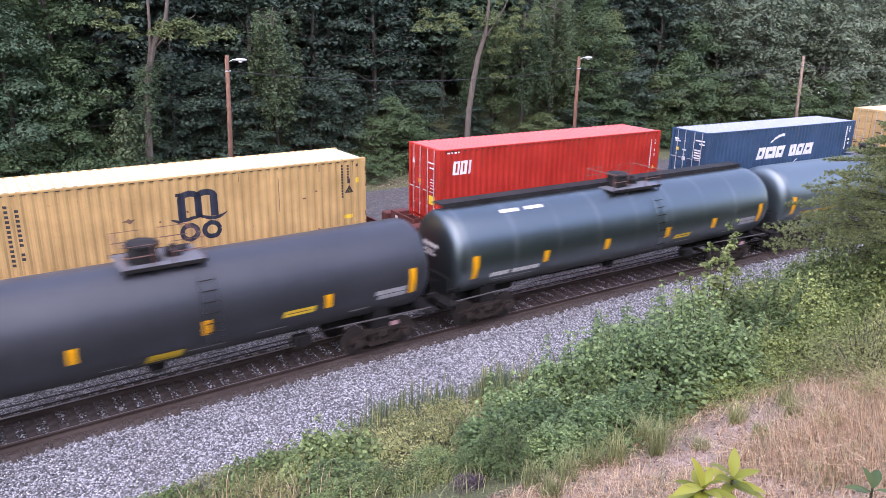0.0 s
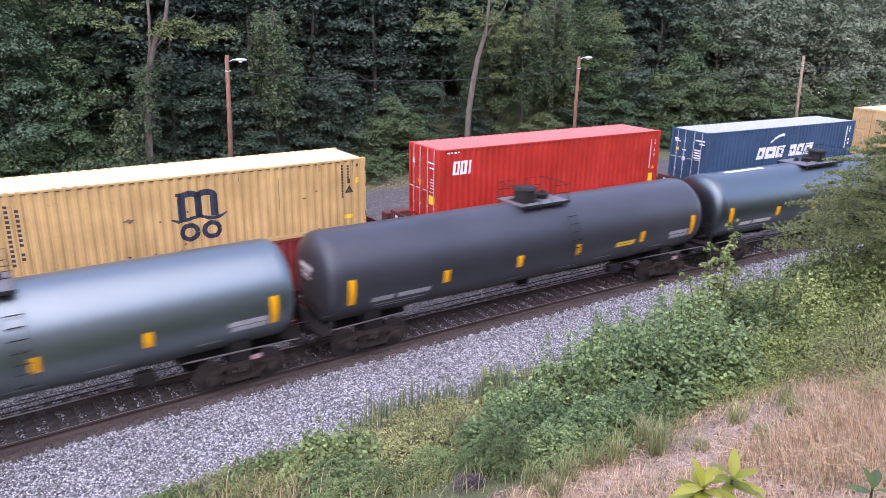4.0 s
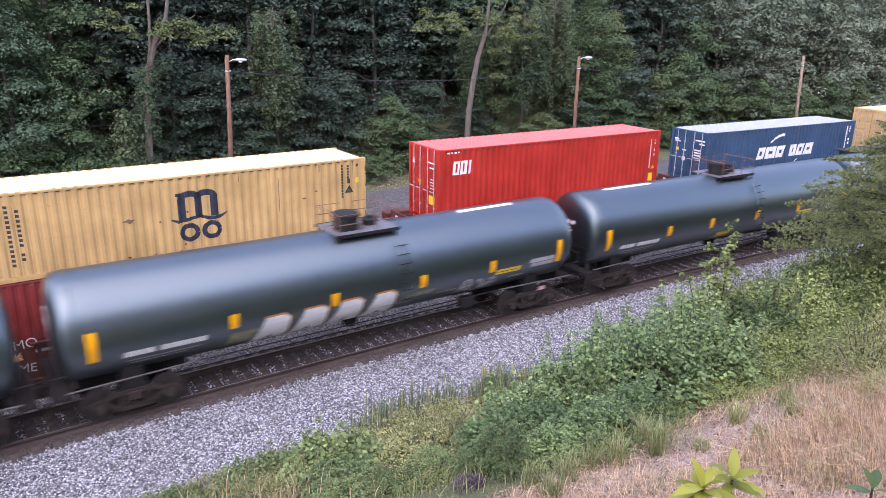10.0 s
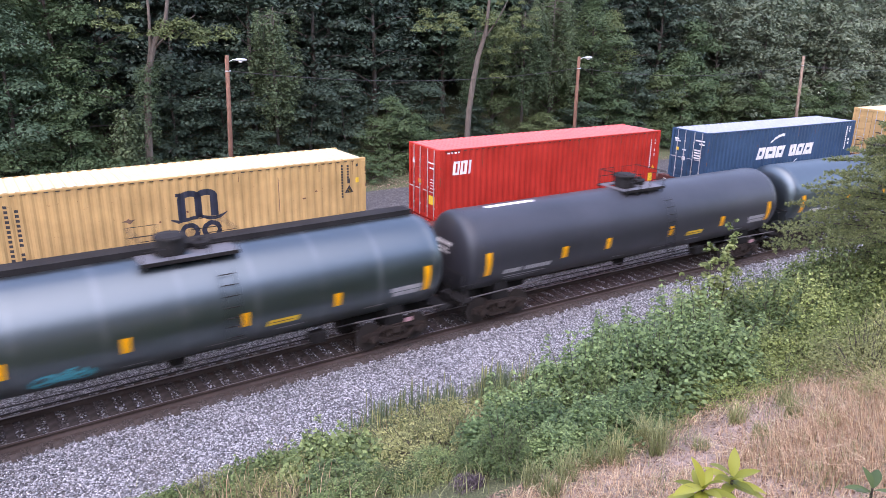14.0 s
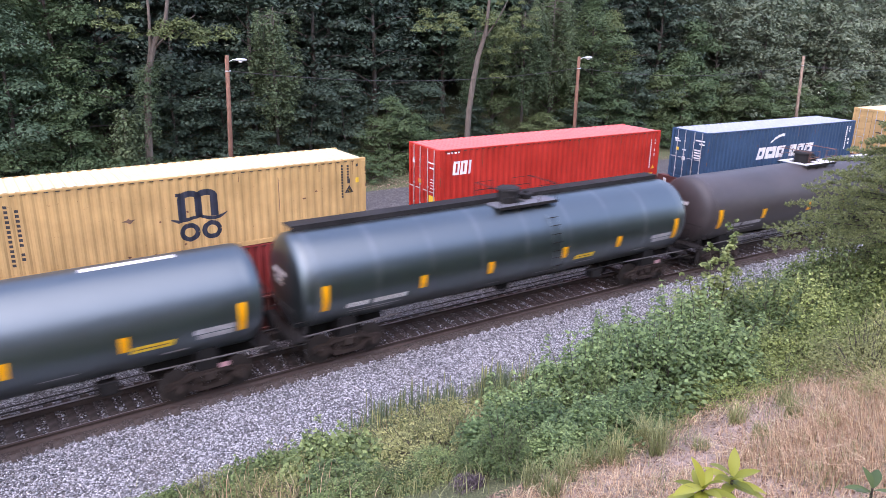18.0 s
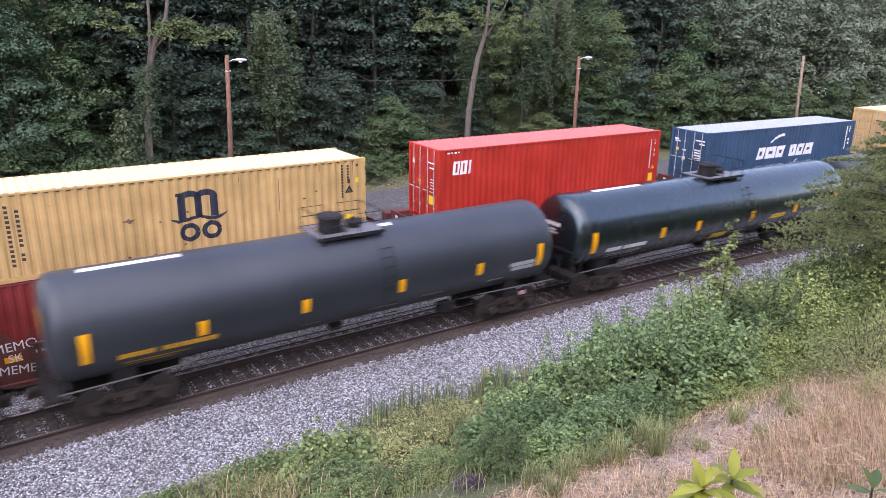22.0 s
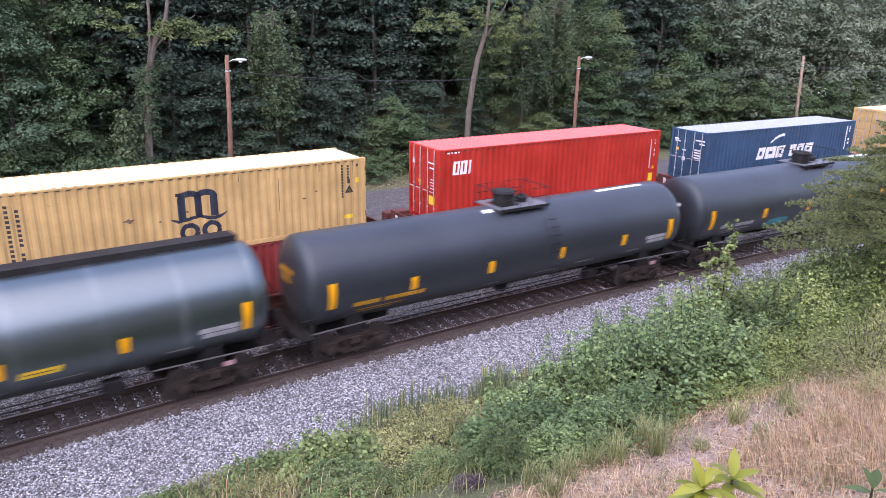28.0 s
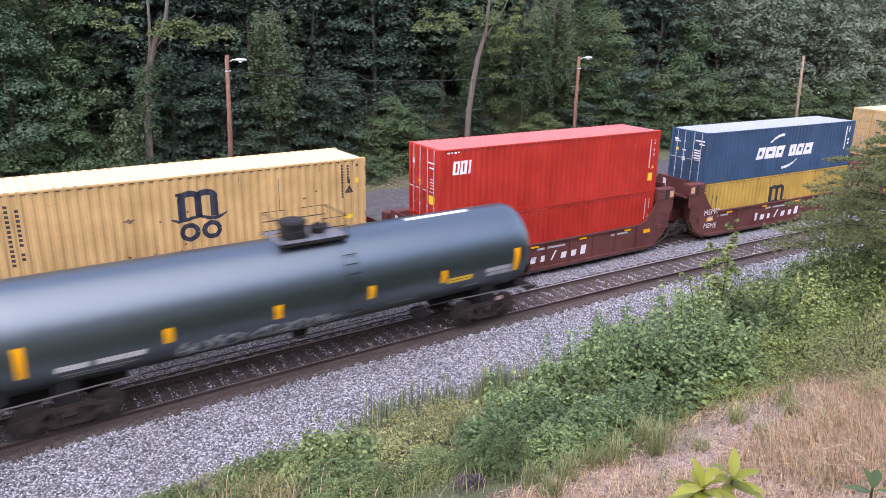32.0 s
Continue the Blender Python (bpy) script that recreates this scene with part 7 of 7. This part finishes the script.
def build_poles():
    tops = []
    for s, wood, lamp, lab in ((-8.44, "pole_wood", 1, "brown wooden lamp pole with a pale street light"), (17.22, "pole_wood", 1, "brown wooden lamp pole with a pale street light"), (42.4, "pole_pale", 0, "bare pale wooden cable pole")):
        x, y, h = arc(s, 18.0)
        z0 = ground_z(x, y)
        top = {-8.44: 8.32, 17.22: 7.97, 42.4: 7.85}[s] - z0
        e = thing("lamp_post" if lamp else "utility_pole", pose(x, y, z0, 0, 0, h), lab, "pole", "poles along the road")
        lean = {-8.44: 0.30, 17.22: 0.0, 42.4: -0.42}[s]
        e.matrix_basis = e.matrix_basis @ Matrix.Rotation(math.atan2(lean, top), 4, "Y")
        part("pole", tube_bm([(0, 0, -0.5), (0.01, 0, top * 0.5), (0, 0, top)], [0.15, 0.135, 0.115], 12), M[wood], e, smooth_faces=True)
        part("pole_band", tube_bm([(0, 0, top - 0.9), (0, 0, top - 0.84)], 0.13, 12), M["bar_steel"], e)
        part("insulator", tube_bm([(0.12, 0, top - 0.85), (0.2, 0, top - 0.85)], 0.04, 8), M["lamp_metal"], e)
        if lamp:
            dz = 0.25 if s < 0 else 0.1
            part("lamp_arm", tube_bm([(0.1, -0.02, top - dz - 0.1), (0.3, -0.1, top - dz + 0.02), (0.5, -0.2, top - dz + 0.02)], 0.025, 6), M["lamp_metal"], e)
            hd = lathe([(0.02, 0.0), (0.12, 0.05), (0.17, 0.25), (0.15, 0.55), (0.05, 0.66), (0.01, 0.67)], 14, "x")
            for v in hd.verts:
                v.co.z *= 0.55
                v.co += Vector((0.42, -0.2, top - dz + 0.03))
            part("lamp_head", hd, M["lamp_metal"], e, smooth_faces=True)
            gl = lathe([(0.12, 0), (0.11, -0.06), (0.04, -0.1)], 12)
            for v in gl.verts:
                v.co += Vector((0.72, -0.2, top - dz - 0.04))
            part("lamp_glass", gl, M["white_ink"], e, smooth_faces=True)
        tops.append(e.matrix_basis @ Vector((0, 0, top - 0.85)))
    ends = [Vector((*arc(-34, 18.0)[:2], 7.2))] + tops + [Vector((*arc(68, 18.0)[:2], 7.2))]
    for a, b in zip(ends[1:], ends[2:]):
        pts = [a.lerp(b, k / 14) - Vector((0, 0, 0.75 * 4 * (k / 14) * (1 - k / 14))) for k in range(15)]
        tagged(part("overhead_cable", tube_bm(pts, 0.02, 5), M["wire"], None), "thin black cable slung between the poles", "cable", "overhead cables")


build_forest()
bare_tree(-11.85, 22.5, [(0, 0, -0.4), (0.05, 0, 3.0), (0.22, 0, 5.4), (0.45, 0, 7.6), (1.05, 0, 9.5), (1.8, 0, 10.8), (2.4, 0, 14.0)], [0.27, 0.24, 0.22, 0.20, 0.16, 0.12, 0.05], "forked pale tree with ivy on its trunk", 0.55,
          [([(0.45, 0, 7.5), (0.75, 0, 9.2), (0.85, 0, 10.8), (0.9, 0, 14.0)], [0.14, 0.11, 0.09, 0.03]), ([(0.9, 0, 9.0), (1.9, -0.3, 10.0), (3.4, -0.5, 11.0)], [0.08, 0.05, 0.02])], ((3.2, -0.5, 10.3, 1.1, 0.6, 26), (-0.9, -0.3, 10.6, 0.7, 0.4, 8)))
bare_tree(10.55, 22.5, [(0, 0, -0.4), (0.0, 0, 2.0), (0.12, 0, 4.3), (0.44, 0, 6.5), (0.84, 0, 8.4), (1.5, 0, 10.3), (1.65, 0, 12.0), (1.9, 0, 15.0)], [0.26, 0.23, 0.22, 0.21, 0.19, 0.16, 0.12, 0.05], "leaning pale-barked tree with a bare trunk", None,
          [([(1.2, 0, 9.5), (2.4, -0.3, 11.2), (3.4, -0.4, 13.0)], [0.09, 0.06, 0.02])], ((3.6, -0.3, 10.6, 1.8, 0.9, 34), (-2.4, -0.3, 10.9, 1.3, 0.5, 16), (2.6, -0.2, 8.3, 0.5, 1.0, 10)))
near_sprig((-12.45, -21.82, 8.80), ((100, 74, 0.0, 1.0), (170, 14, 0.005, 1.1), (215, 6, -0.01, 1.1), (140, 30, -0.01, 0.9), (255, 34, -0.01, 0.9), (300, 24, -0.02, 1.0), (60, 30, -0.02, 0.9), (190, 0, -0.03, 1.1), (235, 2, -0.03, 1.1), (130, 2, -0.04, 1.0), (330, 16, -0.03, 1.0), (20, 40, 0.0, 0.8), (275, 55, 0.005, 0.85)), 0.118, "young shoot with large yellow-green leaves", "leaf_yellow")
near_sprig((-12.31, -21.84, 8.80), ((40, 62, 0.015, 0.9), (150, 45, 0.01, 0.95), (-25, 30, 0.0, 0.95), (-50, 8, -0.02, 1.05), (265, 20, -0.01, 0.9), (20, 2, -0.03, 1.1), (200, 16, -0.02, 0.9), (310, 0, -0.03, 1.1), (175, 30, 0.0, 0.9), (100, 20, -0.02, 1.0), (235, 45, 0.0, 0.8)), 0.115, "young shoot with large yellow-green leaves", "leaf_yellow")
near_sprig((-10.80, -21.68, 8.10), ((20, 30, 0.0, 1.0), (140, 20, -0.03, 1.0), (260, 40, -0.02, 1.0), (80, 60, 0.0, 0.8), (200, 10, -0.1, 1.0), (320, 10, -0.1, 1.0), (170, 40, -0.05, 1.0)), 0.14, "young shoot with pointed green leaves", "leaf_bush")
build_poles()
build_bank()
build_pine(3.2, -13.9, 7.6)
loose_stones()
motions()
